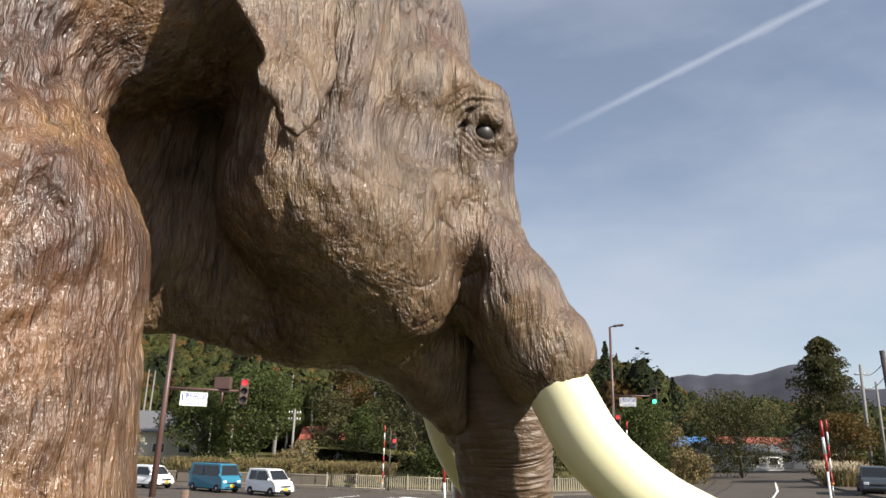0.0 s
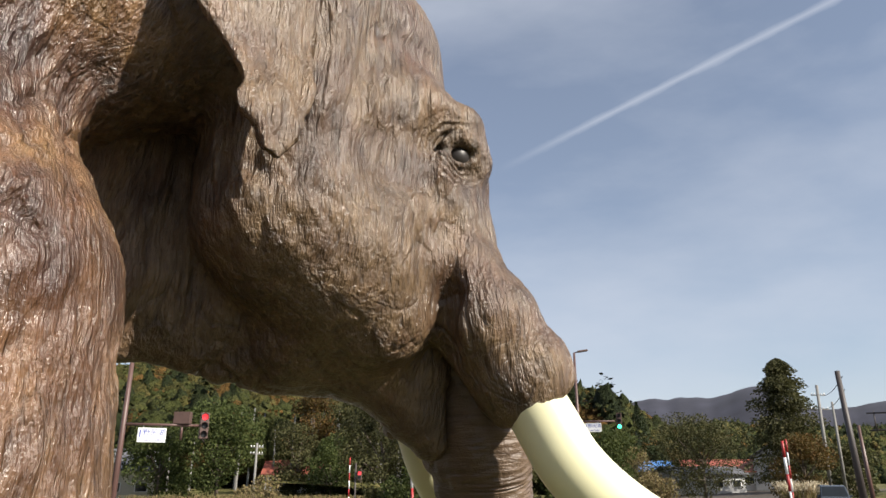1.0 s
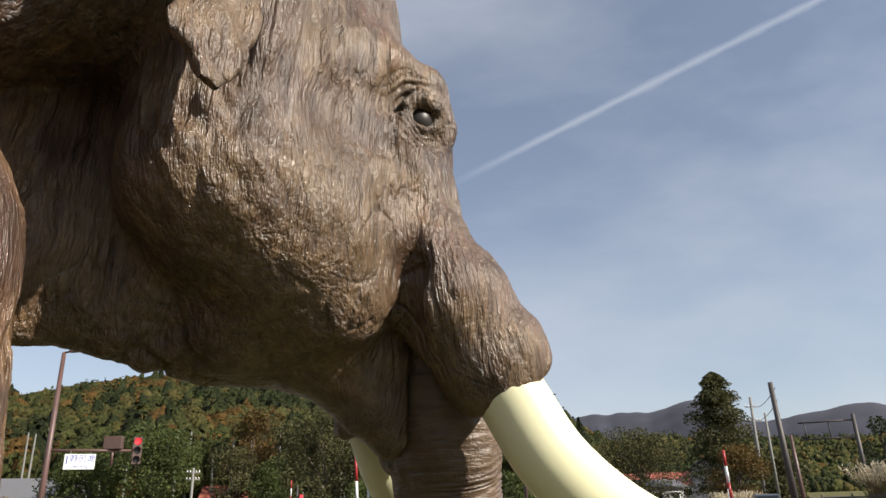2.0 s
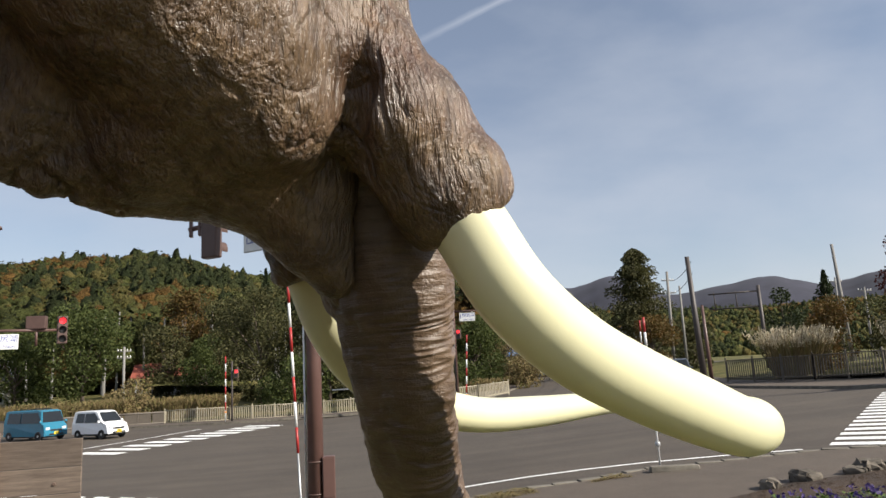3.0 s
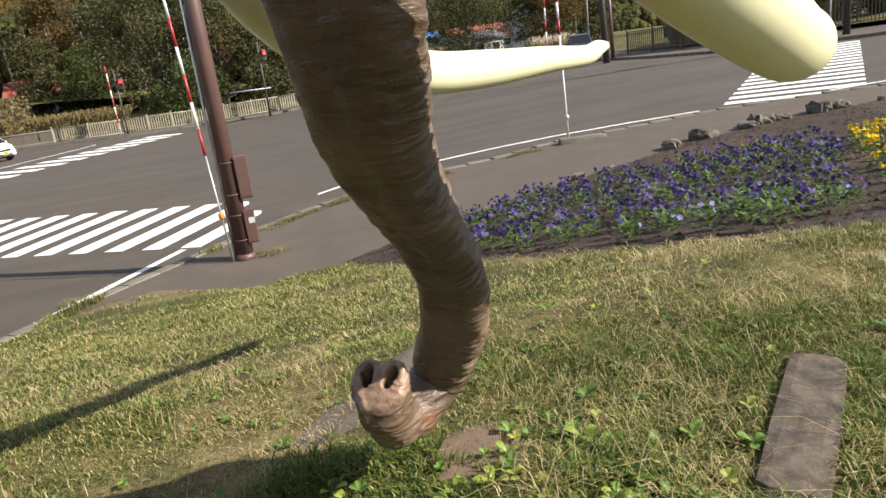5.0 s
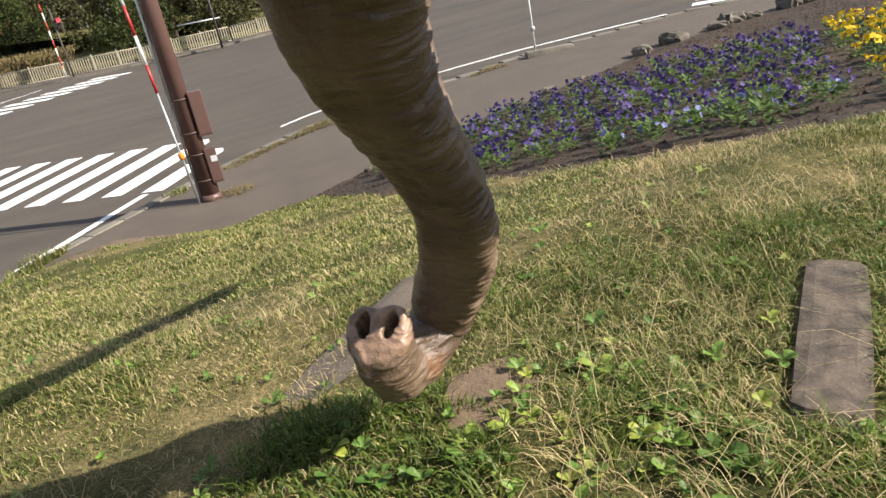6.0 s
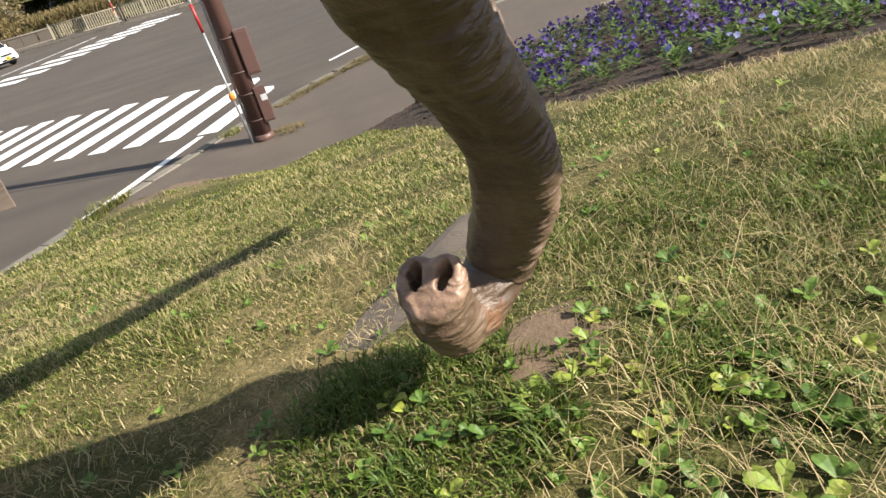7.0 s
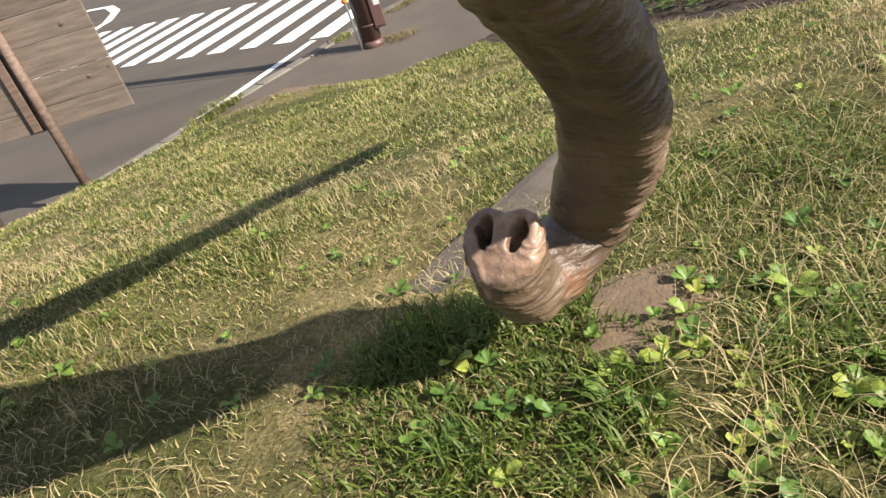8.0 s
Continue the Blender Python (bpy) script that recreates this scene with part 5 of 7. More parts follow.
fence("cream_fence", [(-11.8, 57.2), (-7.0, 56.4), (-2.0, 55.6), (4.0, 55.0), (12.0, 55.5), (15.0, 57.5)], 1.15, 0.17, CREAM, "cream painted steel railing along the far pavement", 0.035, (0.075, 0.03))
fence("dark_fence", [(25.6, 42.6), (27.2, 36.5), (29.6, 31.6), (33.5, 27.0), (40.0, 21.0)], 1.45, 0.16, FENCE, "dark steel railing beside pampas grass", 0.03, (0.05, 0.03))
fence("brown_fence", [(-30.0, 56.0), (-24.0, 57.5), (-18.0, 58.2), (-12.0, 58.4)], 1.0, 1.0, FENCE, "low brown board fence behind the waiting cars", 0.07, (0.9, 0.05))


def far_pavement(name, pts, width, label):
    """Raised verge with kerb face on the far side of the road."""
    n = len(pts)
    v, f = [], []
    for i, (x, y) in enumerate(pts):
        a, b = pts[max(i - 1, 0)], pts[min(i + 1, n - 1)]
        t = Vector((b[0] - a[0], b[1] - a[1])).normalized()
        o = Vector((-t.y, t.x)) * width
        z = float(road_z(x))
        v += [(x, y, z - 0.02), (x, y, z + 0.14), (x + o.x, y + o.y, z + 0.16)]
        if i < n - 1:
            k = 3 * i
            f += [(k, k + 3, k + 4, k + 1), (k + 1, k + 4, k + 5, k + 2)]
    fm = [0 if j % 2 == 0 else 1 for j in range(len(f))]
    ob = mesh_ob(name, v, f, KERB, mats=[KERB, PATH_MAT], fmat=fm)
    tagged(ob, label, "pavement", kind="structure")


far_pavement("pavement_2", [(-60, 54.5), (-40, 55.5), (-19, 55.6), (-14, 56.0), (-6.4, 53.9), (3.4, 53.0), (9, 53.5), (13.5, 56.5), (18, 66), (23, 80)], 3.0, "narrow far pavement with a concrete kerb")
far_pavement("pavement_3", [(30, 70), (25.5, 55), (23.0, 43.0), (23.0, 36), (23.8, 29.5), (26, 25.0), (34, 19), (60, 6)], 4.0, "far pavement with a kerb beside the crosswalk")


def verge(name, pts, width, rise, mat, label):
    n = len(pts)
    v, f = [], []
    rows = 8
    for i, (x, y) in enumerate(pts):
        a, b = pts[max(i - 1, 0)], pts[min(i + 1, n - 1)]
        t = Vector((b[0] - a[0], b[1] - a[1])).normalized()
        o = Vector((-t.y, t.x))
        for k in range(rows):
            u = k / (rows - 1)
            v.append((x + o.x * width * u, y + o.y * width * u, float(road_z(x)) + 0.1 + rise * u + 0.15 * math.sin(3 * x + 5 * u)))
    for i in range(n - 1):
        for k in range(rows - 1):
            q = i * rows + k
            f.append((q, q + rows, q + rows + 1, q + 1))
    tagged(mesh_ob(name, v, f, mat, smooth=True), label, "ground", kind="structure")


verge("verge_1", [(-90, 60), (-40, 60), (-20, 60.5), (-8, 59), (3, 58), (10, 59), (16, 64), (22, 84)], 40, 2.2, TURF, "rough grassy bank behind the far fence")
verge("verge_2", [(36, 75), (29, 55), (27, 43), (28, 35), (30, 29.5), (36, 23), (60, 11), (90, 2)], 40, 1.8, TURF, "rough grassy bank beside the side road")


# ---------------------------------------------------------------- waiting vehicles
def car(at, heading, length, width, height, nose, paint, label, van=False, plate=True):
    """A small car: shaped body shell, glass, wheels, lamps; x is forward."""
    top = tagged(empty("car", at, heading), label, "car")
    L, W, H = length / 2, width / 2, height
    belt = 0.56 * H
    if van:
        side = [(-L, 0.28), (-L, belt), (-L + 0.05, H * 0.97), (-L + 0.25, H), (L - nose - 0.65, H), (L - nose - 0.35, H * 0.96), (L - 0.30, belt + 0.02), (L - 0.08, belt - 0.12), (L, 0.55), (L, 0.28)]
    else:
        side = [(-L, 0.30), (-L, belt), (-L + 0.10, H * 0.96), (-L + 0.35, H), (L - nose - 0.85, H), (L - nose - 0.5, H * 0.965), (L - nose + 0.10, belt + 0.05), (L - 0.22, belt - 0.06), (L - 0.05, 0.60), (L, 0.32)]
    bm = bmesh.new()
    rings = []
    for k, (yy, inset) in enumerate(((-1.0, 0.05), (-0.93, 0.0), (0.93, 0.0), (1.0, 0.05))):
        ring = []
        for x, z in side:
            tum = 1.0 - 0.16 * max(0.0, (z - belt) / (H - belt))
            sx = x * (1 - inset / L)
            ring.append(bm.verts.new((sx, yy * W * tum, z - (inset * 0.6 if z > belt else 0))))
        rings.append(ring)
    n = len(side)
    for a, b in zip(rings, rings[1:]):
        for i in range(n):
            bm.faces.new((a[i], a[(i + 1) % n], b[(i + 1) % n], b[i]))
    bm.faces.new(rings[0])
    bm.faces.new(rings[-1][::-1])
    bmesh.ops.recalc_face_normals(bm, faces=bm.faces)
    body = part("body", bm, paint, top)

    def tumble(z):
        return W * (1.0 - 0.16 * max(0.0, (z - belt) / (H - belt)))
    z0, z1 = belt + 0.04, H * 0.92
    xs = [-L + 0.30, -L + 0.30 + (length - nose - 0.9) * 0.46, L - nose - 0.62]
    for s in (-1, 1):
        for i in range(2):
            xa, xb = xs[i] + 0.05, xs[i + 1] - 0.05
            slant = 0.42 if (i == 1) else 0.0
            pts = [(xa, z0), (xb + slant, z0), (xb, z1), (xa + (0.06 if i == 0 else 0), z1)]
            v = [(x, s * (tumble(z) * 1.0 + 0.006), z) for x, z in pts] + [(x, s * (tumble(z) - 0.02), z) for x, z in pts]
            mesh_ob("side_window", v, [(0, 1, 2, 3) if s < 0 else (3, 2, 1, 0), (0, 4, 5, 1), (1, 5, 6, 2), (2, 6, 7, 3), (3, 7, 4, 0)], GLASS, body)
    xf0, xf1 = (L - 0.30, L - nose - 0.36) if van else (L - nose + 0.06, L - nose - 0.48)
    y0, y1 = tumble(z0) * 0.90, tumble(z1) * 0.86
    zb = belt + 0.08
    mesh_ob("windscreen", [(xf0 + 0.012, -y0, zb), (xf0 + 0.012, y0, zb), (xf1 + 0.03, y1, H * 0.945), (xf1 + 0.03, -y1, H * 0.945),
                           (xf0 - 0.03, -y0, zb), (xf0 - 0.03, y0, zb), (xf1 - 0.02, y1, H * 0.945), (xf1 - 0.02, -y1, H * 0.945)],
            [(0, 1, 2, 3), (0, 4, 5, 1), (1, 5, 6, 2), (2, 6, 7, 3), (3, 7, 4, 0)], GLASS, body)
    for s in (-1, 1):
        for x in (-L + 0.58, L - 0.60):
            wheel = part("wheel", lathe_bm([(0.20, -0.08), (0.27, -0.09), (0.285, -0.05), (0.285, 0.05), (0.27, 0.09), (0.20, 0.08)], 24, "Y"), TYRE, top)
            wheel.location = (x, s * (W - 0.07), 0.285)
            rim = part("rim", lathe_bm([(0.06, -0.085 * 1), (0.19, -0.06), (0.19, 0.06), (0.06, 0.085)], 18, "Y"), RIM, wheel)
        part("headlight", box_bm((0.10, 0.28, 0.17), (L - 0.06, s * (W - 0.24), 0.66 if not van else 0.72), 0.04), CLEAR, top)
        part("mirror", box_bm((0.10, 0.16, 0.13), (L - nose - 0.15, s * (W + 0.07), belt + 0.10), 0.03), paint, top)
        part("tail_light", box_bm((0.05, 0.10, 0.30), (-L + 0.02, s * (W - 0.10), belt), 0.015), RED, top)
    part("grille", box_bm((0.05, width * 0.5, 0.10), (L - 0.005, 0, 0.62), 0.02), BLACK, top)
    part("lower_grille", box_bm((0.05, width * 0.62, 0.12), (L + 0.002, 0, 0.38), 0.02), BLACK, top)
    part("bumper", box_bm((0.12, width * 0.94, 0.20), (L - 0.035, 0, 0.40), 0.05), paint, top)
    if plate:
        part("number_plate", box_bm((0.015, 0.33, 0.165), (L + 0.035, 0.0, 0.45), 0.003), YPLATE, top, "yellow plate with dark bars")
        for dz, w in ((0.035, 0.16), (-0.03, 0.24)):
            part("plate_bar", box_bm((0.004, w, 0.04), (L + 0.045, 0, 0.45 + dz), 0.0), BLACK, top)
    part("underbody", box_bm((length * 0.9, width * 0.86, 0.16), (0, 0, 0.27), 0.02), BLACK, top)
    if van:
        part("roof_rack", box_bm((1.6, 0.05, 0.05), (0, W * 0.62, H + 0.06), 0.01), BLACK, top)
        part("roof_rack", box_bm((1.6, 0.05, 0.05), (0, -W * 0.62, H + 0.06), 0.01), BLACK, top)
    return top


car((-13.5, 47.6, 0.0), -36, 3.3, 1.48, 1.66, 0.62, CARW, "white compact car waiting at the crosswalk")
car((-18.0, 49.8, 0.0), -34, 3.9, 1.58, 1.85, 0.15, CARB, "teal blue one-box van waiting behind a white car", True)
car((-23.5, 51.6, 0.0), -24, 3.6, 1.5, 1.55, 0.6, CARW, "white car at the end of the waiting line")
car((25.0, 48.0, 1.2), -112, 4.0, 1.66, 1.70, 0.7, CARD, "dark hatchback on the side road", False, False)


# ---------------------------------------------------------------- wooden notice board, slab
def notice_board():
    top = tagged(empty("notice_board", (-3.3, 9.75, 0.18)), "weathered plank notice board seen from behind on brown posts", "sign board")
    z = 0.78
    for i, h in enumerate((0.24, 0.30, 0.32, 0.29, 0.31)):
        part("plank", box_bm((2.2, 0.035, h - 0.006), (-0.37, 0.0 + 0.003 * (i % 2), z + h / 2), 0.006), WOOD, top)
        z += h
    part("post", rod_bm((-0.16, -0.07, -0.25), (-0.16, -0.07, 2.35), 0.055, 0.05, 16), LOG, top)
    part("post", rod_bm((-1.30, -0.07, -0.25), (-1.30, -0.07, 2.35), 0.055, 0.05, 16), LOG, top)
    # dark raised strip stands for the post's shadow on the planks
    part("batten", box_bm((0.10, 0.05, 1.35), (-0.32, -0.04, 1.48), 0.006), LOG, top)
    for x in (0.45, -0.7):
        for zz in (1.2, 1.75):
            part("knot", lathe_bm([(0.018, -0.004), (0.022, 0.0), (0.012, 0.004)], 10, "Y", at=(x, -0.021, zz)), LOG, top)


notice_board()


def rough_block(name, size, at, rz, mat, label, category, seed, group="", parent=None, amp=0.12):
    bm = bmesh.new()
    bmesh.ops.create_cube(bm, size=1.0)
    bmesh.ops.subdivide_edges(bm, edges=bm.edges[:], cuts=4, use_grid_fill=True)
    bmesh.ops.scale(bm, vec=size, verts=bm.verts)
    m = min(size)
    for v in bm.verts:
        u = Vector((v.co.x / size[0], v.co.y / size[1], v.co.z / size[2])) * 2
        r = 1 - 0.16 * min(1.2, amp / 0.12) * max(0, (abs(u.x) ** 4 + abs(u.y) ** 4 + abs(u.z) ** 4) - 1)
        v.co = v.co * r + Vector([noise.noise(v.co * 3 / max(m, 0.1) + Vector((seed * 7.1 + k, 0, 0))) for k in (0, 11, 23)]) * m * amp
    ob = part(name, bm, mat, parent, smooth=False)
    ob.matrix_world = pose(*at, 0, 0, rz)
    return tagged(ob, label, category, group)


rough_block("stone_slab", (0.21, 0.98, 0.14), (1.80, 3.22, 1.462), -49, SLAB, "flat reddish grey stone slab set in the lawn", "stone", 3, amp=0.04)
rough_block("foot_slab", (1.02, 0.26, 0.14), (0.555, 4.19, 1.455), 43, CONCRETE, "brown-grey concrete footing behind the trunk tip", "concrete", 8, amp=0.05)

for i, x in enumerate(np.linspace(8.2, 13.4, 10) + np.array([0, .25, -.1, .2, 0, -.2, .15, 0, .3, 0])):
    s = random.uniform(0.20, 0.52)
    y = float(np.interp(x, EDGE_X, EDGE_Y)) + random.uniform(-0.12, 0.10)
    rough_block("edging_stone", (s, s * random.uniform(0.6, 0.9), s * random.uniform(0.45, 0.75)), (x, y, float(road_z(x)) + 0.15 + s * 0.08), random.uniform(0, 180),
                STONE, "rough grey field stone edging the flower bed", "stone", i, "stones round the flower bed", amp=0.20)
for i, (x, s) in enumerate(((2.2, 0.10), (3.1, 0.12), (4.2, 0.16), (5.0, 0.12), (5.8, 0.2), (6.5, 0.16))):
    y = float(np.interp(x, EDGE_X, EDGE_Y)) - 0.02
    rough_block("edging_stone", (s * 1.3, s, s * 0.8), (x, y, float(road_z(x)) + 0.16 + s * 0.15), i * 40, STONE, "small grey stone at the foot of the bed", "stone", 30 + i, "stones round the flower bed", amp=0.2)
rough_block("edging_stone", (1.1, 0.24, 0.16), (7.85, 16.1, float(road_z(7.75)) + 0.17), -14, KERB, "pale concrete block at the foot of a snow pole", "stone", 60, amp=0.04)


# ---------------------------------------------------------------- trees and hills
def leaf_cloud(centres, radii, per, size, rng, squash=0.85, shell=0.45):
    """Small quads scattered through ellipsoids; returns vertices and quads."""
    out = []
    for c, r in zip(centres, radii):
        k = max(4, int(per * (r / np.mean(radii)) ** 2))
        d = rng.normal(size=(k, 3))
        d /= np.linalg.norm(d, axis=1, keepdims=True)
        rad = r * (shell + (1 - shell) * rng.random(k) ** 0.5)
        p = np.asarray(c) + d * rad[:, None] * (1, 1, squash)
        t = rng.normal(size=(k, 3)) + d * 0.6
        t /= np.linalg.norm(t, axis=1, keepdims=True)
        b = np.cross(t, rng.normal(size=(k, 3)))
        b /= np.linalg.norm(b, axis=1, keepdims=True)
        s = size * (0.6 + 0.8 * rng.random(k))[:, None]
        out.append(np.stack([p - t * s, p - b * s * 0.55, p + t * s, p + b * s * 0.55], 1))
    v = np.vstack(out).reshape(-1, 3)
    return v, np.arange(len(v)).reshape(-1, 4)


def tree(at, height, spread, mat, label, seed, leaf=0.22, count=2600, low=0.25, bare_share=0.0, category="tree"):
    rng = np.random.default_rng(seed)
    top = tagged(empty("tree", at), label, category)
    bm = bmesh.new()
    rod_bm((0, 0, -0.3), (0, 0, height * 0.45), 0.035 * height * 0.6, 0.02 * height * 0.6, 10, bm)
    centres, radii = [], []
    for i in range(15):
        a = rng.random() * 6.28
        f = low + (0.92 - low) * rng.random()
        w = spread * (0.30 + 0.70 * math.sin(math.pi * min(1, (f - low) / (1 - low) * 0.85 + 0.12)))
        r = w * math.sqrt(rng.random()) * 0.72
        p = (r * math.cos(a), r * math.sin(a), height * f)
        rod_bm((0, 0, height * (0.15 + 0.3 * f)), p, 0.010 * height, 0.003 * height, 6, bm, False)
        centres.append(p)
        radii.append(spread * rng.uniform(0.30, 0.46))
    centres.append((0, 0, height * 0.88))
    radii.append(spread * 0.30)
    part("trunk", bm, BARK, top)
    v, q = leaf_cloud(centres, radii, count // 16, leaf, rng)
    crown = quads_ob("crown", v, q, [mat])
    crown.parent = top
    return top


def conifer(at, height, spread, mat, label, seed, leaf=0.25, count=2600, broad=False):
    rng = np.random.default_rng(seed)
    top = tagged(empty("conifer", at), label, "tree")
    bm = bmesh.new()
    rod_bm((0, 0, -0.3), (0, 0, height), 0.016 * height, 0.003 * height, 10, bm)
    out = []
    f = 0.10 + 0.90 * rng.random(count) ** 0.85
    prof = np.where(f < 0.35, 0.80 + 0.5 * (f - 0.1), (1 - f) / 0.65 * 0.93)
    if broad:
        prof = np.minimum(1, (f + 0.12) / 0.3) * (1 - f) ** 0.48
    lump = 0.72 + 0.42 * np.sin(f * 46 + rng.integers(0, 4, count))
    a = rng.random(count) * 6.283
    lobe = 1 + 0.25 * np.sin(3 * a + f * 17)
    r = spread * np.maximum(prof, 0.03) * lump * lobe * (0.35 + 0.65 * rng.random(count) ** 0.5)
    p = np.stack([r * np.cos(a), r * np.sin(a), height * f - 0.18 * r], 1)
    t = np.stack([np.cos(a), np.sin(a), -0.35 + 0.5 * rng.normal(size=count)], 1) + 0.5 * rng.normal(size=(count, 3))
    t /= np.linalg.norm(t, axis=1, keepdims=True)
    b = np.cross(t, rng.normal(size=(count, 3)))
    b /= np.linalg.norm(b, axis=1, keepdims=True)
    s = leaf * (0.6 + 0.8 * rng.random(count))[:, None]
    v = np.stack([p - t * s, p - b * s * 0.4, p + t * s, p + b * s * 0.4], 1).reshape(-1, 3)
    part("trunk", bm, BARK, top)
    crown = quads_ob("crown", v, np.arange(len(v)).reshape(-1, 4), [mat])
    crown.parent = top
    return top


tree((-22.5, 72.5, 0.6), 9.8, 5.6, FOL_GREEN, "broad round green tree behind the parked cars", 1, 0.14, 11050, 0.18)
tree((-29.0, 74.0, 0.7), 8.0, 5.0, FOL_GREEN, "dark green tree beside a house", 2, 0.15, 6800, 0.15)
tree((-6.0, 71.0, 0.4), 11.6, 5.2, FOL_OLIVE, "tall grey-green tree behind the fence", 3, 0.13, 11050, 0.10)
tree((0.5, 69.0, 0.4), 10.5, 5.0, FOL_OLIVE, "olive green tree behind the fence", 4, 0.13, 10200, 0.08)
tree((6.5, 72.0, 0.6), 9.5, 5.0, FOL_OLIVE, "olive green tree by the signal post", 5, 0.14, 8500, 0.08)
tree((-17.4, 94.0, 1.5), 13.5, 5.0, FOL_GOLD, "golden autumn tree at the foot of the hill", 6, 0.16, 6800, 0.25)
tree((-10.5, 90.0, 1.4), 12.0, 5.5, FOL_OLIVE, "autumn-tinged tree at the foot of the hill", 7, 0.18, 6800, 0.15)
tree((-12.5, 80.0, 1.0), 5.5, 3.6, FOL_GREEN, "low green tree in front of red roofs", 8, 0.14, 4250, 0.1)
tree((15.8, 74.0, 0.9), 7.2, 4.2, FOL_GREEN, "bright green bushy tree", 9, 0.13, 8500, 0.06)
tree((26.7, 76.0, 1.6), 8.0, 5.6, FOL_OLIVE, "thin brownish tree with open crown", 10, 0.11, 13000, 0.12)
tree((21.5, 84.0, 1.4), 5.0, 3.5, REED, "brown autumn shrub by the roofs", 11, 0.12, 3740, 0.05, category="shrub")
tree((31.0, 63.5, 1.5), 5.2, 3.2, FOL_GOLD, "yellow-green and orange shrub by the road", 12, 0.12, 6120, 0.03, category="shrub")
tree((35.5, 64.0, 1.7), 4.2, 2.8, FOL_OLIVE, "olive shrub by the road", 13, 0.12, 4420, 0.03, category="shrub")
tree((35.5, 35.0, 1.8), 8.2, 4.3, FOL_RED, "dark red autumn maple behind the railing", 14, 0.085, 22000, 0.16)
tree((41.5, 33.0, 1.9), 7.6, 4.2, FOL_RED, "dark red autumn maple behind the railing", 15, 0.09, 16000, 0.15)
tree((33.5, 43.0, 1.7), 4.6, 2.6, FOL_GOLD, "orange autumn shrub behind the railing", 16, 0.09, 5780, 0.05, category="shrub")
tree((38.0, 42.0, 1.9), 4.4, 2.8, FOL_OLIVE, "olive and red shrub behind the railing", 17, 0.10, 5100, 0.05, category="shrub")
tree((45.0, 47.0, 2.0), 5.5, 3.6, FOL_GOLD, "orange autumn tree farther off", 18, 0.12, 4420, 0.1)
tree((-34.0, 66.0, 0.5), 4.0, 3.2, REED, "brown shrub beside the road", 19, 0.11, 4080, 0.05, category="shrub")
tree((-15.8, 63.5, 0.3), 3.0, 3.0, REED, "brown and gold shrub behind the fence", 20, 0.10, 5100, 0.02, category="shrub")
tree((47.0, 66.0, 2.0), 7.5, 3.2, FOL_DARK, "small dark evergreen behind the gantry", 21, 0.14, 4420, 0.05)
tree((10.5, 62.5, 0.7), 4.2, 3.0, FOL_GREEN, "green shrub behind the trunk", 22, 0.11, 5440, 0.03, category="shrub")
tree((19.0, 66.5, 1.1), 2.6, 2.2, REED, "rusty brown shrub by the road", 23, 0.10, 3400, 0.02, category="shrub")
tree((-2.0, 62.5, 0.3), 4.4, 3.6, FOL_GREEN, "dense green shrub behind the fence", 24, 0.12, 6120, 0.02, category="shrub")
tree((4.0, 62.0, 0.3), 3.6, 3.2, FOL_OLIVE, "olive shrub behind the fence", 25, 0.12, 5440, 0.02, category="shrub")
tree((-17.5, 86.0, 1.2), 8.5, 4.2, FOL_OLIVE, "olive green tree in front of a red roof", 26, 0.14, 6800, 0.06)
tree((-13.6, 84.5, 1.1), 7.0, 3.2, FOL_GREEN, "green tree beside a red-roofed house", 27, 0.13, 5100, 0.05)
conifer((41.0, 86.8, 2.0), 15.6, 5.4, FOL_OLIVE, "tall broad evergreen beside the side road", 31, 0.18, 26000, True)
conifer((20.8, 118.5, 3.0), 18.5, 4.2, FOL_DARK, "dark cedar on the slope", 32, 0.23, 5100)
conifer((31.0, 116.0, 2.5), 13.0, 3.2, FOL_DARK, "dark cedar at the end of the slope", 33, 0.20, 4420)
conifer((-5.3, 111.0, 4.0), 17.5, 2.6, FOL_DARK, "pointed dark cedar on the slope", 34, 0.20, 4080)
conifer((-8.6, 110.5, 4.0), 16.0, 2.6, FOL_DARK, "pointed dark cedar on the slope", 35, 0.20, 4080)
conifer((47.5, 60.0, 2.0), 8.5, 2.4, FOL_DARK, "small dark conifer behind the gantry", 36, 0.15, 4080)


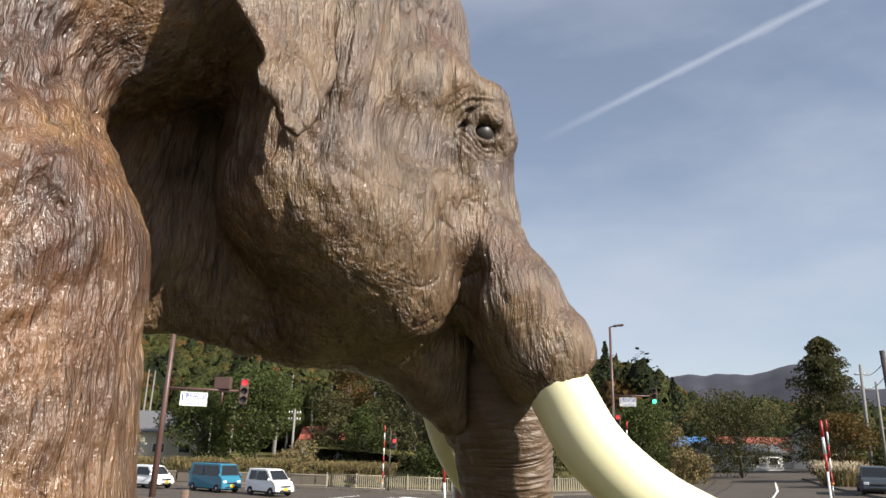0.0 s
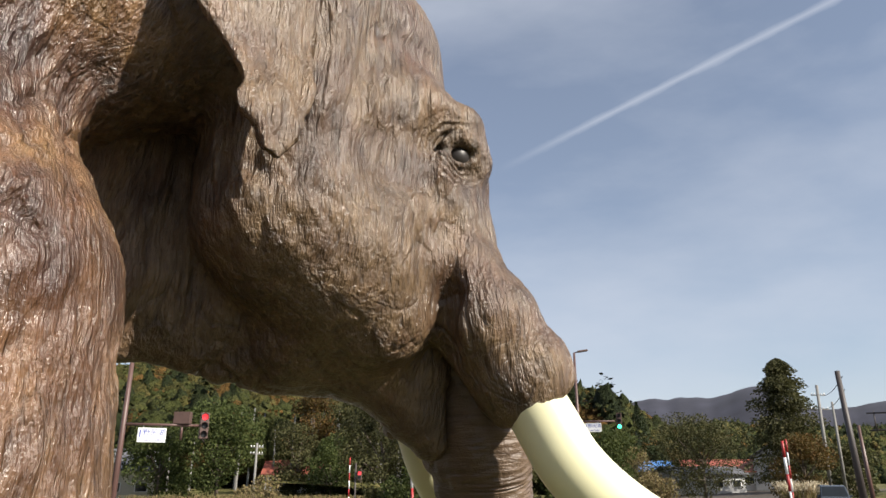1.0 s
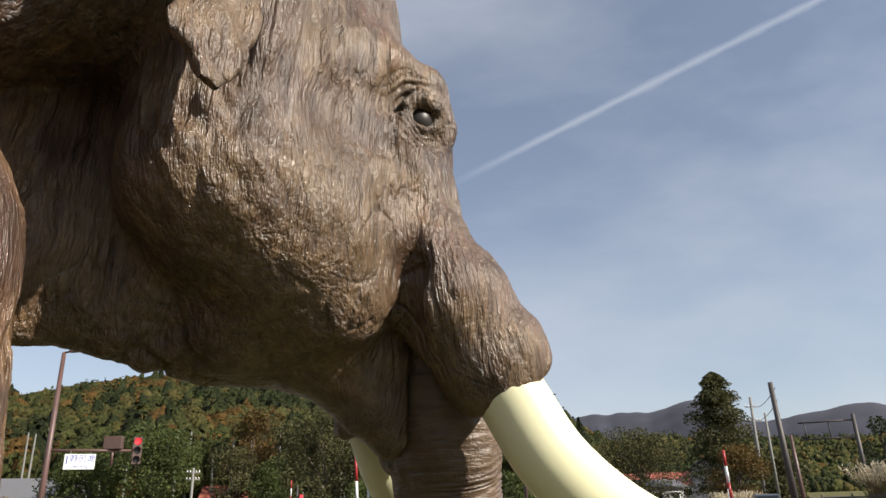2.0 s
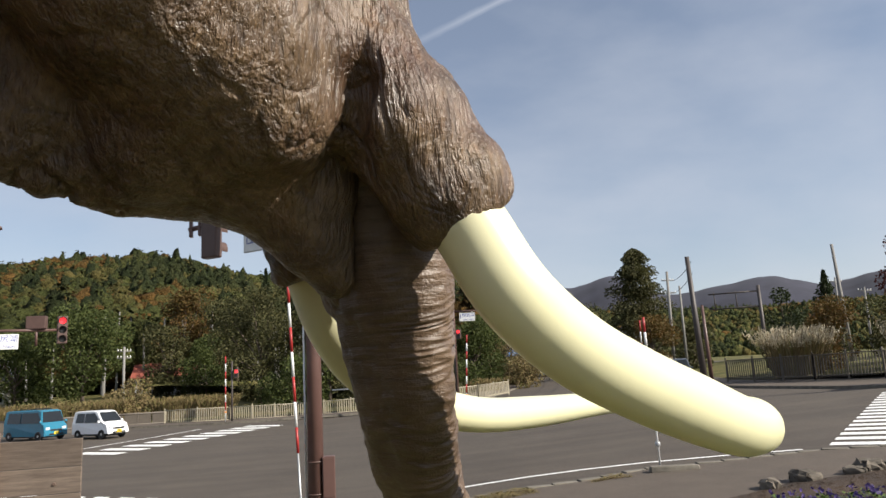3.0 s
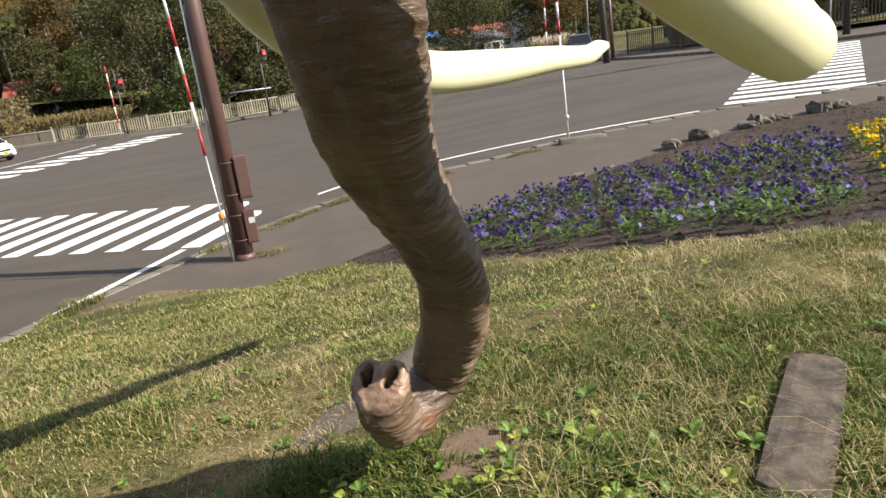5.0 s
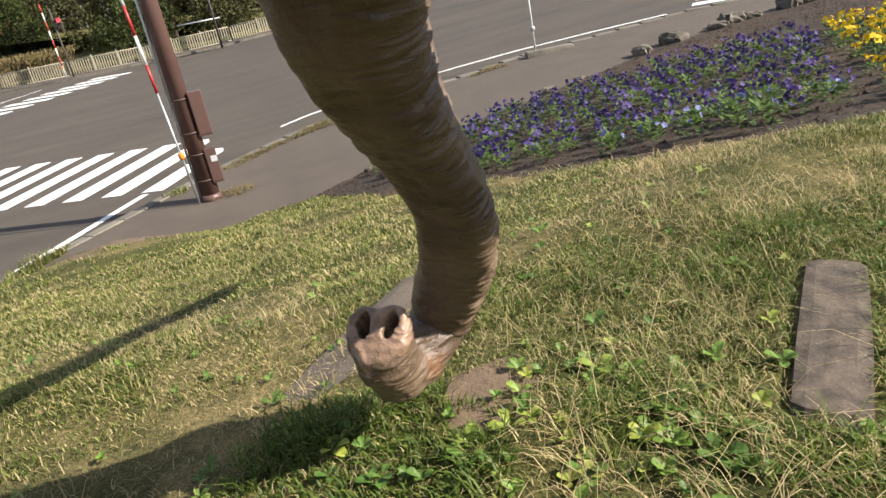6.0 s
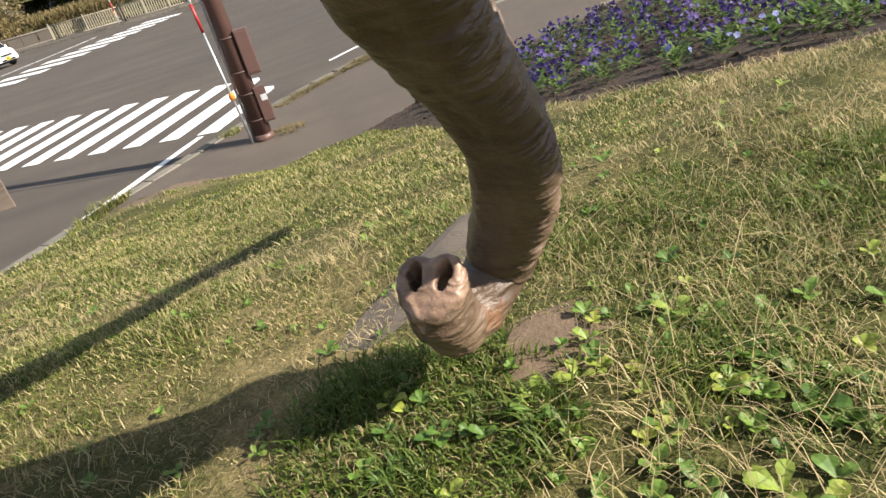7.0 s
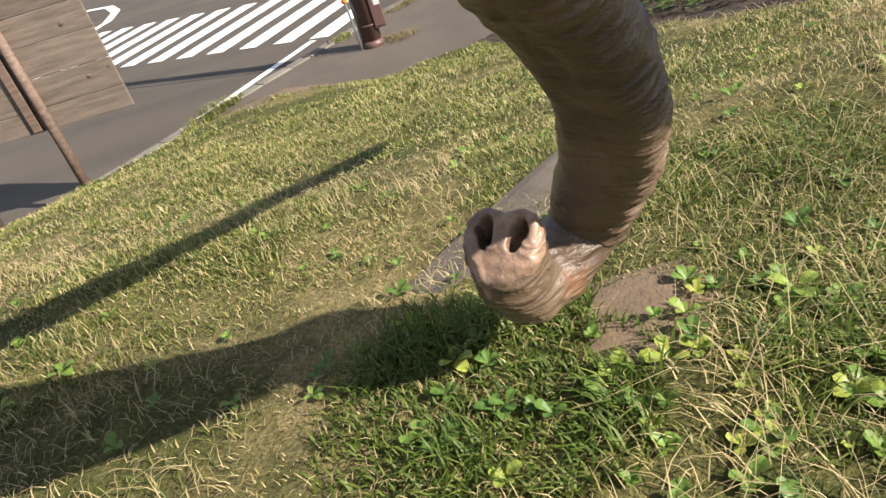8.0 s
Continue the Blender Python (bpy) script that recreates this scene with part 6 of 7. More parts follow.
def ridge(name, crest, depth, mat, label, bump, seed, back=1.6, rough=1.0, power=0.0):
    """A range of hills from its crest line (x, y, height)."""
    pts, _ = spline(crest, 220)
    rows = 16
    v = []
    for i, (x, y, h) in enumerate(pts):
        n = Vector((x, y)).normalized()
        h = h * (1 + 0.05 * rough * noise.noise(Vector((x / bump * 2.2, y / bump * 2.2, seed))) + 0.025 * rough * noise.noise(Vector((x / bump * 7, y / bump * 7, seed))))
        for k in range(rows):
            u = k / (rows - 1)
            off = -depth * (1 - u / 0.7) if u < 0.7 else depth * back * (u - 0.7) / 0.3
            prof = math.sin(math.pi / 2 * min(1, u / 0.7)) ** 1.15 if u < 0.7 else 1 - (u - 0.7) / 0.3
            if power and u < 0.7:
                prof = (u / 0.7) ** power
            w = rough * noise.noise(Vector((x / bump + seed, y / bump, u * 3))) * 0.07 * h * (1 if u < 0.68 else 0.5)
            v.append((x + n.x * off, y + n.y * off, max(-1.0, h * prof + w * (u > 0.1))))
    v = np.array(v)
    i, k = np.meshgrid(np.arange(len(pts) - 1), np.arange(rows - 1), indexing="ij")
    q = np.stack([i * rows + k, (i + 1) * rows + k, (i + 1) * rows + k + 1, i * rows + k + 1], -1).reshape(-1, 4)
    ob = quads_ob(name, v, q, [mat], None, True)
    tagged(ob, label, "hill", kind="structure")
    return v, q


HILL_SOIL = plain("forest_floor", (0.045, 0.048, 0.018), 0.95, var=0.3, scale=0.15, bump=0)
hv, hq = ridge("hill_1", [(-260, 150, 30), (-190, 205, 33), (-130, 232, 35), (-112, 238, 37.5), (-100, 242, 40), (-84, 247, 43), (-63, 253, 44.5), (-51, 256, 43), (-34, 259, 38.5), (-23, 260, 36.5), (-10, 261, 36), (15, 262, 35), (40, 258, 33), (55, 254, 31), (66, 250, 24), (84, 246, 12), (100, 240, 2)], 150, HILL_SOIL, "wooded hill in autumn green", 60, 2, rough=0.35, power=0.92)
mid_v, mid_q = ridge("hill_2", [(150, 980, 30), (240, 940, 54), (300, 850, 60), (420, 790, 52), (530, 728, 48), (640, 640, 49), (760, 540, 54), (900, 420, 54)], 260,
                     plain("far_wood", (0.040, 0.042, 0.024), 0.95, var=0.4, scale=0.02, bump=0), "low wooded ridge in front of the mountains", 160, 5)
# distance haze is put into the mountain colour as a blue tint
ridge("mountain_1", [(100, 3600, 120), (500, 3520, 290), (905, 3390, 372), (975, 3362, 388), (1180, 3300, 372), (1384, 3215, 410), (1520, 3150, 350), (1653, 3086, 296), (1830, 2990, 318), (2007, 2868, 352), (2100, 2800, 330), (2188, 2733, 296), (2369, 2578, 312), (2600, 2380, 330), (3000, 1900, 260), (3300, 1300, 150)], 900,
      plain("haze_blue_mountain", (0.030, 0.031, 0.046), 0.98, var=0.3, scale=0.006, bump=0), "long brown mountain range on the horizon, tinted haze blue", 420, 9)


def make_crown(name, stops):
    """A far tree crown: a shade of its own; leaf clumps and darker gaps coloured in."""
    m, n, l, b = mat_nodes(name)
    g = n.new("ShaderNodeNewGeometry")
    r = ramp_node(n, l, g.outputs["Random Per Island"], stops)
    v = mapped(n, l, (1, 1, 0.7))
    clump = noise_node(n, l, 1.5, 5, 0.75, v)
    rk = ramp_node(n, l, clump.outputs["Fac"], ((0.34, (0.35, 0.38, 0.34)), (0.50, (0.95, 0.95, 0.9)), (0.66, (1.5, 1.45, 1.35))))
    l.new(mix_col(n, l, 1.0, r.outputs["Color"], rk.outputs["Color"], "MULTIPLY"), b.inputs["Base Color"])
    b.inputs["Roughness"].default_value = 0.9
    b.inputs["Specular IOR Level"].default_value = 0.1
    add_bump(n, l, b, clump.outputs["Fac"], 1.0, 1.2)
    return m


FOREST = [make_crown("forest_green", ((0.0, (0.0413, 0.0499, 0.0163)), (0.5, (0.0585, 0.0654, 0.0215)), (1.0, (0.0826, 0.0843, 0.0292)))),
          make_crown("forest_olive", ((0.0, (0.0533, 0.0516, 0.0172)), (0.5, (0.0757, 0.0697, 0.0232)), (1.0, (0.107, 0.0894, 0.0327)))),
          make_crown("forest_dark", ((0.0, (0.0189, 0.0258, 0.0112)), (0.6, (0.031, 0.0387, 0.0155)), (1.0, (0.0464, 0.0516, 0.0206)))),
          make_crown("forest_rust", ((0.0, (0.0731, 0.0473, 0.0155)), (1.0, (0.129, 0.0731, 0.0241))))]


def wood(name, v, q, count, size, seed, label, share, leaf=0.125, per=70, lumps=2):
    """A forest of crowns spread over a slope."""
    rng = np.random.default_rng(seed)
    tri = v[q]
    area = np.linalg.norm(np.cross(tri[:, 2] - tri[:, 0], tri[:, 3] - tri[:, 1]), axis=1)
    face = rng.choice(len(q), count, p=area / area.sum())
    a, b = rng.random((2, count, 1))
    p = (tri[face, 0] * (1 - a) + tri[face, 1] * a) * (1 - b) + (tri[face, 3] * (1 - a) + tri[face, 2] * a) * b
    r = size * (0.6 + 0.8 * rng.random(count))
    kind = rng.choice(len(share), count, p=np.array(share) / sum(share))
    patch = value_noise(p * 0.025, 3)
    kind = np.where((patch > 0.30) & (rng.random(count) < 0.30), 3, kind)
    kind = np.where((patch < -0.35) & (rng.random(count) < 0.6), 2, kind)
    tall = np.where(kind == 2, 1.9, 1.15)
    centre = p + np.stack([0 * r, 0 * r, 0.6 * r], 1)
    # lumpy crowns
    bm = bmesh.new()
    bmesh.ops.create_icosphere(bm, subdivisions=lumps, radius=1.0)
    bm.verts.ensure_lookup_table()
    iv = np.array([w.co[:] for w in bm.verts])
    it = np.array([[w.index for w in f.verts] for f in bm.faces])
    bm.free()
    up = np.clip(iv[:, 2], 0, 1)
    wide = 1 - np.where(kind == 2, 0.6, 0.0)[:, None] * up[None]
    form = np.stack([iv[None, :, 0] * wide, iv[None, :, 1] * wide, iv[None, :, 2] * tall[:, None]], 2)
    lump = 0.92 + 0.16 * rng.normal(size=(count, len(iv), 1))
    core = centre[:, None, :] + form * lump * r[:, None, None]
    ci = (it[None] + (np.arange(count) * len(iv))[:, None, None]).reshape(-1, 3)
    # sprays of leaves that break the outline
    d = rng.normal(size=(count, per, 3))
    d /= np.linalg.norm(d, axis=2, keepdims=True)
    d[..., 2] = np.abs(d[..., 2])
    taper = np.where(kind == 2, 0.6, 0.0)[:, None] * d[..., 2]
    d = np.concatenate([d[..., :2] * (1 - taper)[..., None], d[..., 2:] * tall[:, None, None]], 2)
    c = centre[:, None, :] + d * r[:, None, None] * (0.92 + 0.22 * rng.random((count, per, 1)))
    n = d + 0.7 * rng.normal(size=d.shape)
    t = np.cross(n, rng.normal(size=d.shape))
    t /= np.linalg.norm(t, axis=2, keepdims=True)
    b2 = np.cross(n, t)
    b2 /= np.maximum(np.linalg.norm(b2, axis=2, keepdims=True), 1e-6)
    s = r[:, None, None] * leaf * (0.6 + 0.8 * rng.random((count, per, 1)))
    vv = np.stack([c - t * s, c - b2 * s, c + t * s, c + b2 * s], 2).reshape(-1, 3)
    base = count * len(iv)
    qi = np.arange(len(vv)).reshape(-1, 4) + base
    tri = np.vstack([ci, qi[:, [0, 1, 2]], qi[:, [0, 2, 3]]])
    km = np.concatenate([np.repeat(kind, len(it)), np.repeat(kind, per), np.repeat(kind, per)])
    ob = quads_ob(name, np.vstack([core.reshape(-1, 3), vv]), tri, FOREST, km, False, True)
    return tagged(ob, label, "forest", kind="stuff")


hc = hv[hq].mean(1)
seen_slope = (hc[:, 0] > -0.85 * hc[:, 1]) & (np.hypot(hc[:, 0], hc[:, 1]) < 285)
wood("hill_forest", hv, hq[seen_slope], 9500, 2.2, 4, "dense mixed forest on the hill, green with rusty autumn spots", (0.52, 0.36, 0.10, 0.02), 0.13, 18)
rng_low = np.random.default_rng(77)
# belt of trees along the foot of the hill
bx = rng_low.uniform(-75, 24, 260)
by = rng_low.uniform(98, 135, 260)
belt_v = np.stack([np.stack([bx, by, 0 * bx + 5], 1), np.stack([bx + 1, by, 0 * bx + 5], 1), np.stack([bx + 1, by + 1, 0 * bx + 6], 1), np.stack([bx, by + 1, 0 * bx + 6], 1)], 1).reshape(-1, 3)
wood("foot_forest", belt_v, np.arange(len(belt_v)).reshape(-1, 4), 420, 3.2, 6, "belt of trees along the foot of the hill", (0.46, 0.30, 0.21, 0.03), 0.085, 120)
mc = mid_v[mid_q].mean(1)
wood("ridge_forest", mid_v, mid_q[(mc[:, 0] < mc[:, 1]) & (np.hypot(mc[:, 0], mc[:, 1]) < 960)], 8000, 3.6, 9, "brown-green woods on the low ridge", (0.40, 0.38, 0.18, 0.04), 0.16, 5, 1)


def trunks(name, n, x0, x1, y0, y1, seed):
    rng = np.random.default_rng(seed)
    bm = bmesh.new()
    for _ in range(n):
        x, y = rng.uniform(x0, x1), rng.uniform(y0, y1)
        rod_bm((x, y, 0), (x + rng.uniform(-0.4, 0.4), y, rng.uniform(8, 13)), 0.2, 0.1, 5, bm, False)
    tagged(part(name, bm, GREYPOLE), "pale tree trunks standing in the dark of the wood", "tree trunks", kind="stuff")


trunks("pale_trunks", 36, -45, 0, 92, 99, 5)


# ---------------------------------------------------------------- houses
def house(at, rz, size, roof_h, wall, roof, label, windows=3):
    top = tagged(empty("house", at, rz), label, "house")
    w, d, h = size
    part("wall", box_bm((w, d, h), (0, 0, h / 2), 0.02), wall, top)
    o = 0.45
    v = [(-w / 2 - o, -d / 2 - o, h - 0.05), (w / 2 + o, -d / 2 - o, h - 0.05), (w / 2 + o, d / 2 + o, h - 0.05), (-w / 2 - o, d / 2 + o, h - 0.05), (-w / 2 - o, 0, h + roof_h), (w / 2 + o, 0, h + roof_h)]
    v += [(x, y, z + 0.14) for x, y, z in v]
    f = [(6, 7, 11, 10), (8, 9, 10, 11), (0, 4, 5, 1), (2, 5, 4, 3), (0, 1, 7, 6), (2, 3, 9, 8), (1, 5, 11, 7), (5, 2, 8, 11), (3, 4, 10, 9), (4, 0, 6, 10)]
    mesh_ob("roof", v, f, roof, top)
    mesh_ob("gable", [(-w / 2, -d / 2, h), (-w / 2, d / 2, h), (-w / 2, 0, h + roof_h * 0.86), (w / 2, -d / 2, h), (w / 2, d / 2, h), (w / 2, 0, h + roof_h * 0.86)], [(0, 1, 2), (3, 5, 4), (0, 2, 5, 3), (1, 4, 5, 2)], wall, top)
    for i in range(windows):
        x = -w / 2 + w * (i + 0.5) / windows
        win = part("window", box_bm((w / windows * 0.5, 0.10, 1.0), (x, -d / 2 - 0.02, h * 0.55), 0.01), WHITE, top)
        part("pane", box_bm((w / windows * 0.42, 0.03, 0.86), (x, -d / 2 - 0.075, h * 0.55), 0.0), GLASS, win)


house((-36.0, 79.0, 0.6), 30, (8, 6, 3.6), 2.2, WALL_CREAM, ROOF_GREY, "cream house with a grey gabled roof")
house((-44.0, 84.0, 0.8), 10, (8, 6, 3.0), 1.4, WALL_GREY, ROOF_BLUE, "grey house with a faded blue roof")
house((-20.0, 97.0, 1.6), 5, (7, 6, 2.4), 1.8, WALL_GREY, ROOF_RED, "house with a red roof among the trees")
house((-15.5, 93.0, 1.4), -10, (5, 5, 2.6), 1.6, WALL_GREY, ROOF_RED, "small red-roofed house among the trees", 2)
house((29.0, 107.0, 1.6), -10, (7, 6, 3.0), 1.3, WALL_GREY, ROOF_BLUE, "low house with a bright blue roof")
house((40.5, 104.0, 2.0), -15, (13, 7, 2.4), 1.6, WALL_GREY, ROOF_RED, "long low house with a rusty red roof", 4)
house((45.5, 101.0, 2.0), 60, (6, 5, 4.2), 1.8, WALL_GREY, ROOF_GREY, "dark wooden house with a steep roof", 2)
house((33.0, 96.0, 1.6), 10, (10, 5, 2.4), 0.9, WALL_GREY, ROOF_GREY, "flat grey shed with pale walls", 4)


# ---------------------------------------------------------------- tall grasses
def pampas(at, height, spread, label, seed, stems=260, plume=None):
    rng = np.random.default_rng(seed)
    top = tagged(empty("pampas_grass", at), label, "grass clump")
    vb, vp = [], []
    for i in range(stems):
        a, r = rng.random() * 6.283, spread * math.sqrt(rng.random()) * 0.55
        base = np.array([r * math.cos(a), r * math.sin(a), 0])
        lean = rng.normal(0, 0.16, 2) + np.array([math.cos(a), math.sin(a)]) * 0.25
        h = height * rng.uniform(0.72, 1.0)
        tip = base + np.array([lean[0] * h, lean[1] * h, h])
        n = rng.normal(size=3) * 0.02
        vb.append([base - n, base + n, tip + n * 0.4, tip - n * 0.4])
        for k in range(5):
            f = 0.80 + 0.05 * k
            p = base + (tip - base) * f
            d = rng.normal(size=3) * 0.055 + np.array([0.02, 0, 0.10])
            m = np.cross(d, rng.normal(size=3))
            m = m / np.linalg.norm(m) * 0.035
            vp.append([p - d, p - m, p + d, p + m])
        if i % 2:
            d = np.array([math.cos(a), math.sin(a), 0]) * rng.uniform(0.2, 0.5)
            b2 = base + d + np.array([0, 0, height * rng.uniform(0.35, 0.7)])
            vb.append([base - n, base + n, b2 + n, b2 - n])
    v = np.array(vb).reshape(-1, 3)
    ob = quads_ob("blades", v, np.arange(len(v)).reshape(-1, 4), [REED])
    ob.parent = top
    v = np.array(vp).reshape(-1, 3)
    ob = quads_ob("plumes", v, np.arange(len(v)).reshape(-1, 4), [plume or PLUME])
    ob.parent = top


pampas((29.8, 41.4, 1.45), 3.1, 2.6, "pale pampas grass with feathery plumes behind the railing", 1, 520)
pampas((33.2, 34.8, 1.65), 3.0, 2.2, "pale pampas grass with feathery plumes under the maple", 3, 420)
pampas((36.5, 33.0, 1.75), 2.7, 2.0, "pampas grass clump under the maple", 4, 300)
pampas((26.8, 56.0, 1.35), 1.8, 2.4, "pinkish dry grass at the roadside", 5, 260)
for i, (x, y, s) in enumerate(((-24.0, 60.5, 3.0), (-20.0, 61.0, 3.0), (-29, 60.2, 3.0), (-12.0, 61.6, 2.6), (-8.8, 61.4, 2.4), (-17.0, 62.0, 2.2), (14.5, 64.0, 2.0), (20.0, 72.0, 2.2))):
    pampas((x, y, 0.15), 1.9, s, "dry golden reeds on the bank", 20 + i, 420, REED)


# ---------------------------------------------------------------- flower bed
def petal_disc(rng, c, r, n, petals=5):
    """A small five-petalled face as separate quads."""
    n = n / np.linalg.norm(n)
    t = np.cross(n, rng.normal(size=3))
    t /= np.linalg.norm(t)
    b = np.cross(n, t)
    out = []
    for k in range(petals):
        a = 6.283 * k / petals + rng.uniform(-0.15, 0.15)
        d = t * math.cos(a) + b * math.sin(a)
        s = -t * math.sin(a) + b * math.cos(a)
        out.append([c, c + d * r * 0.62 + s * r * 0.55 + n * r * 0.15, c + d * r * 1.05 + n * r * 0.10, c + d * r * 0.62 - s * r * 0.55 + n * r * 0.15])
    return out


def pansy_meshes(seed, petal, blooms, leaves, leafy):
    rng = np.random.default_rng(seed)
    lv, fv = [], []
    for _ in range(leaves):
        a = rng.random() * 6.283
        h = rng.random() ** 0.8 * (0.15 if leafy else 0.10)
        r = rng.uniform(0.01, 0.095) * (1.15 - h * 3)
        p = np.array([r * math.cos(a), r * math.sin(a), h + 0.01])
        d = np.array([math.cos(a), math.sin(a), rng.uniform(-0.1, 0.9)]) * rng.uniform(0.030, 0.055)
        s = np.cross(d, [0, 0, 1])
        s = s / np.linalg.norm(s) * rng.uniform(0.011, 0.019)
        lv.append([p, p + d * 0.5 + s, p + d, p + d * 0.5 - s])
    for _ in range(blooms):
        a, r = rng.random() * 6.283, 0.085 * math.sqrt(rng.random())
        c = np.array([r * math.cos(a), r * math.sin(a), rng.uniform(0.10, 0.19)])
        n = np.array([math.cos(a) * 0.5 + 0.35, math.sin(a) * 0.5 - 0.45, 0.55]) + 0.35 * rng.normal(size=3)
        fv += petal_disc(rng, c, rng.uniform(0.016, 0.024), n)
    out = []
    for nm, vv, mt in (("leaves", lv, PANSYL), ("flowers", fv, petal)):
        v = np.array(vv).reshape(-1, 3)
        tmp = quads_ob(nm, v, np.arange(len(v)).reshape(-1, 4), [mt])
        out.append(tmp.data)
        bpy.data.objects.remove(tmp)
    return out


def plant_bed():
    kinds = {"violet": [pansy_meshes(100 + i, VIOLET, 11 + i, 52, False) for i in range(4)],
             "pale": [pansy_meshes(200 + i, LILAC, 3 + i, 90, True) for i in range(3)],
             "yellow": [pansy_meshes(300 + i, YELLOW, 15 + i, 55, False) for i in range(3)]}
    labels = {"violet": "violet pansy plant in dark soil", "pale": "leafy green pansy with few pale blue flowers", "yellow": "yellow pansy plant in dark soil"}
    rng = np.random.default_rng(12)
    total = 0
    rows = np.arange(4.6, 12.6, 0.335)
    for j, y in enumerate(rows):
        for x in np.arange(1.5, 11.0, 0.345):
            px, py = x + (j % 2) * 0.17 + rng.uniform(-0.07, 0.07), y + rng.uniform(-0.07, 0.07)
            near = float(np.interp(px, *BED_NEAR))
            far = float(np.interp(px, EDGE_X, EDGE_Y))
            back = min(far - 0.45, 11.9 - 0.62 * max(0, px - 5.6))
            if py < near + 0.5 or py > back or px < 2.1:
                continue
            split = 5.35 + (py - 6.2) * 0.95
            if px > split + 0.25:
                kind = "yellow"
                if px > split + 3.0:
                    continue
            elif px > split - 0.15:
                continue
            else:
                kind = "pale" if (py < near + 1.35 and 2.9 < px < 5.3 and rng.random() < 0.85) else "violet"
            if kind == "violet" and rng.random() < 0.05:
                continue
            if total >= 330:
                return
            total += 1
            leaves, flowers = kinds[kind][rng.integers(len(kinds[kind]))]
            top = tagged(empty("pansy", (px, py, float(ground_z(px, py)) - 0.005), rng.uniform(0, 360)), labels[kind], "flower", kind + " pansies in the bed")
            s = rng.uniform(1.0, 1.4)
            for nm, me in (("leaves", leaves), ("flowers", flowers)):
                ob = new(nm, me)
                ob.parent = top
                ob.scale = (s, s, s)


plant_bed()


def clods():
    rng = np.random.default_rng(5)
    n = 5200
    x = rng.uniform(1.3, 12, n)
    y = rng.uniform(4, 13, n)
    ok = in_bed(x, y) & (y < np.interp(x, EDGE_X, EDGE_Y))
    x, y = x[ok], y[ok]
    z = ground_z(x, y)
    s = 0.012 + 0.030 * rng.random(len(x)) ** 3
    o = np.array([(1, 0, 0), (-0.4, 0.9, 0), (-0.6, -0.8, 0.1), (0, 0, 0.9)])
    a = rng.random(len(x)) * 6.28
    ca, sa = np.cos(a), np.sin(a)
    v = np.stack([np.stack([x + s * (o[k, 0] * ca - o[k, 1] * sa), y + s * (o[k, 0] * sa + o[k, 1] * ca), z + s * o[k, 2]], 1) for k in range(4)], 1)
    base = np.arange(len(x))[:, None] * 4
    f = np.vstack([base + t for t in ((0, 1, 3), (1, 2, 3), (2, 0, 3))])
    tagged(quads_ob("soil_clods", v.reshape(-1, 3), f, [SOIL], None, False, True), "loose crumbs of dark soil in the flower bed", "soil", kind="stuff")


clods()


# ---------------------------------------------------------------- grass
def keep_off(x, y):
    """Where no grass grows: bed, slab, worn earth."""
    cut = in_bed(x, y) | (y > np.interp(x, EDGE_X, EDGE_Y) - 0.02)
    for cx, cy, rx, ry in ((0.72, 3.54, 0.11, 0.09), (0.62, 3.36, 0.07, 0.07)):
        cut |= ((x - cx) / rx) ** 2 + ((y - cy) / ry) ** 2 < 1
    cut |= np.hypot((x + 1.2) / 0.80, (y - 11.35) / 0.55) + 0.4 * bare(x * 4, y * 4) < 0.8
    c, s = math.cos(radians(-49)), math.sin(radians(-49))
    u, w = (x - 1.80) * c + (y - 3.22) * s, -(x - 1.80) * s + (y - 3.22) * c
    cut |= (np.abs(u) < 0.115) & (np.abs(w) < 0.50)
    return cut


def blades(name, box, count, length, width, seed, mat, label, flat=0.35, patch=None, lift=0.0, paved=False):
    rng = np.random.default_rng(seed)
    x = rng.uniform(box[0], box[1], count)
    y = rng.uniform(box[2], box[3], count)
    ok = np.ones(count, bool) if paved else ~keep_off(x, y)
    if patch is not None:
        ok &= patch(x, y, rng)
    x, y = x[ok], y[ok]
    n = len(x)
    tuft = 0.75 + 0.5 * value_noise(np.stack([x * 5, y * 5, 0 * x], 1), 3) + 0.35 * value_noise(np.stack([x * 1.4, y * 1.4, 0 * x], 1), 7)
    h = length * (0.45 + 0.75 * rng.random(n)) * np.clip(tuft, 0.35, 1.6)
    a = rng.random(n) * 6.283
    lean = flat * (0.5 + rng.random(n))
    d = np.stack([np.cos(a), np.sin(a)], 1)
    base = np.stack([x, y, road_z(x) + 0.135 if paved else ground_z(x, y) + 0.012 * bare(x * 2, y * 2) - 0.004 + lift], 1)
    side = np.stack([-d[:, 1], d[:, 0], 0 * x], 1) * (width * (0.6 + 0.7 * rng.random(n)))[:, None]
    mid = base + np.stack([d[:, 0] * h * lean * 0.45, d[:, 1] * h * lean * 0.45, h * 0.62], 1)
    tip = base + np.stack([d[:, 0] * h * lean * 1.25, d[:, 1] * h * lean * 1.25, h * (0.98 - 0.25 * lean)], 1)
    v = np.stack([base - side, base + side, mid + side * 0.75, mid - side * 0.75, tip], 1).reshape(-1, 3)
    k = np.arange(n)[:, None] * 5
    f = np.vstack([k + t for t in ((0, 1, 2), (0, 2, 3), (3, 2, 4))])
    return tagged(quads_ob(name, v, f, [mat], None, False, True), label, "grass", kind="stuff")


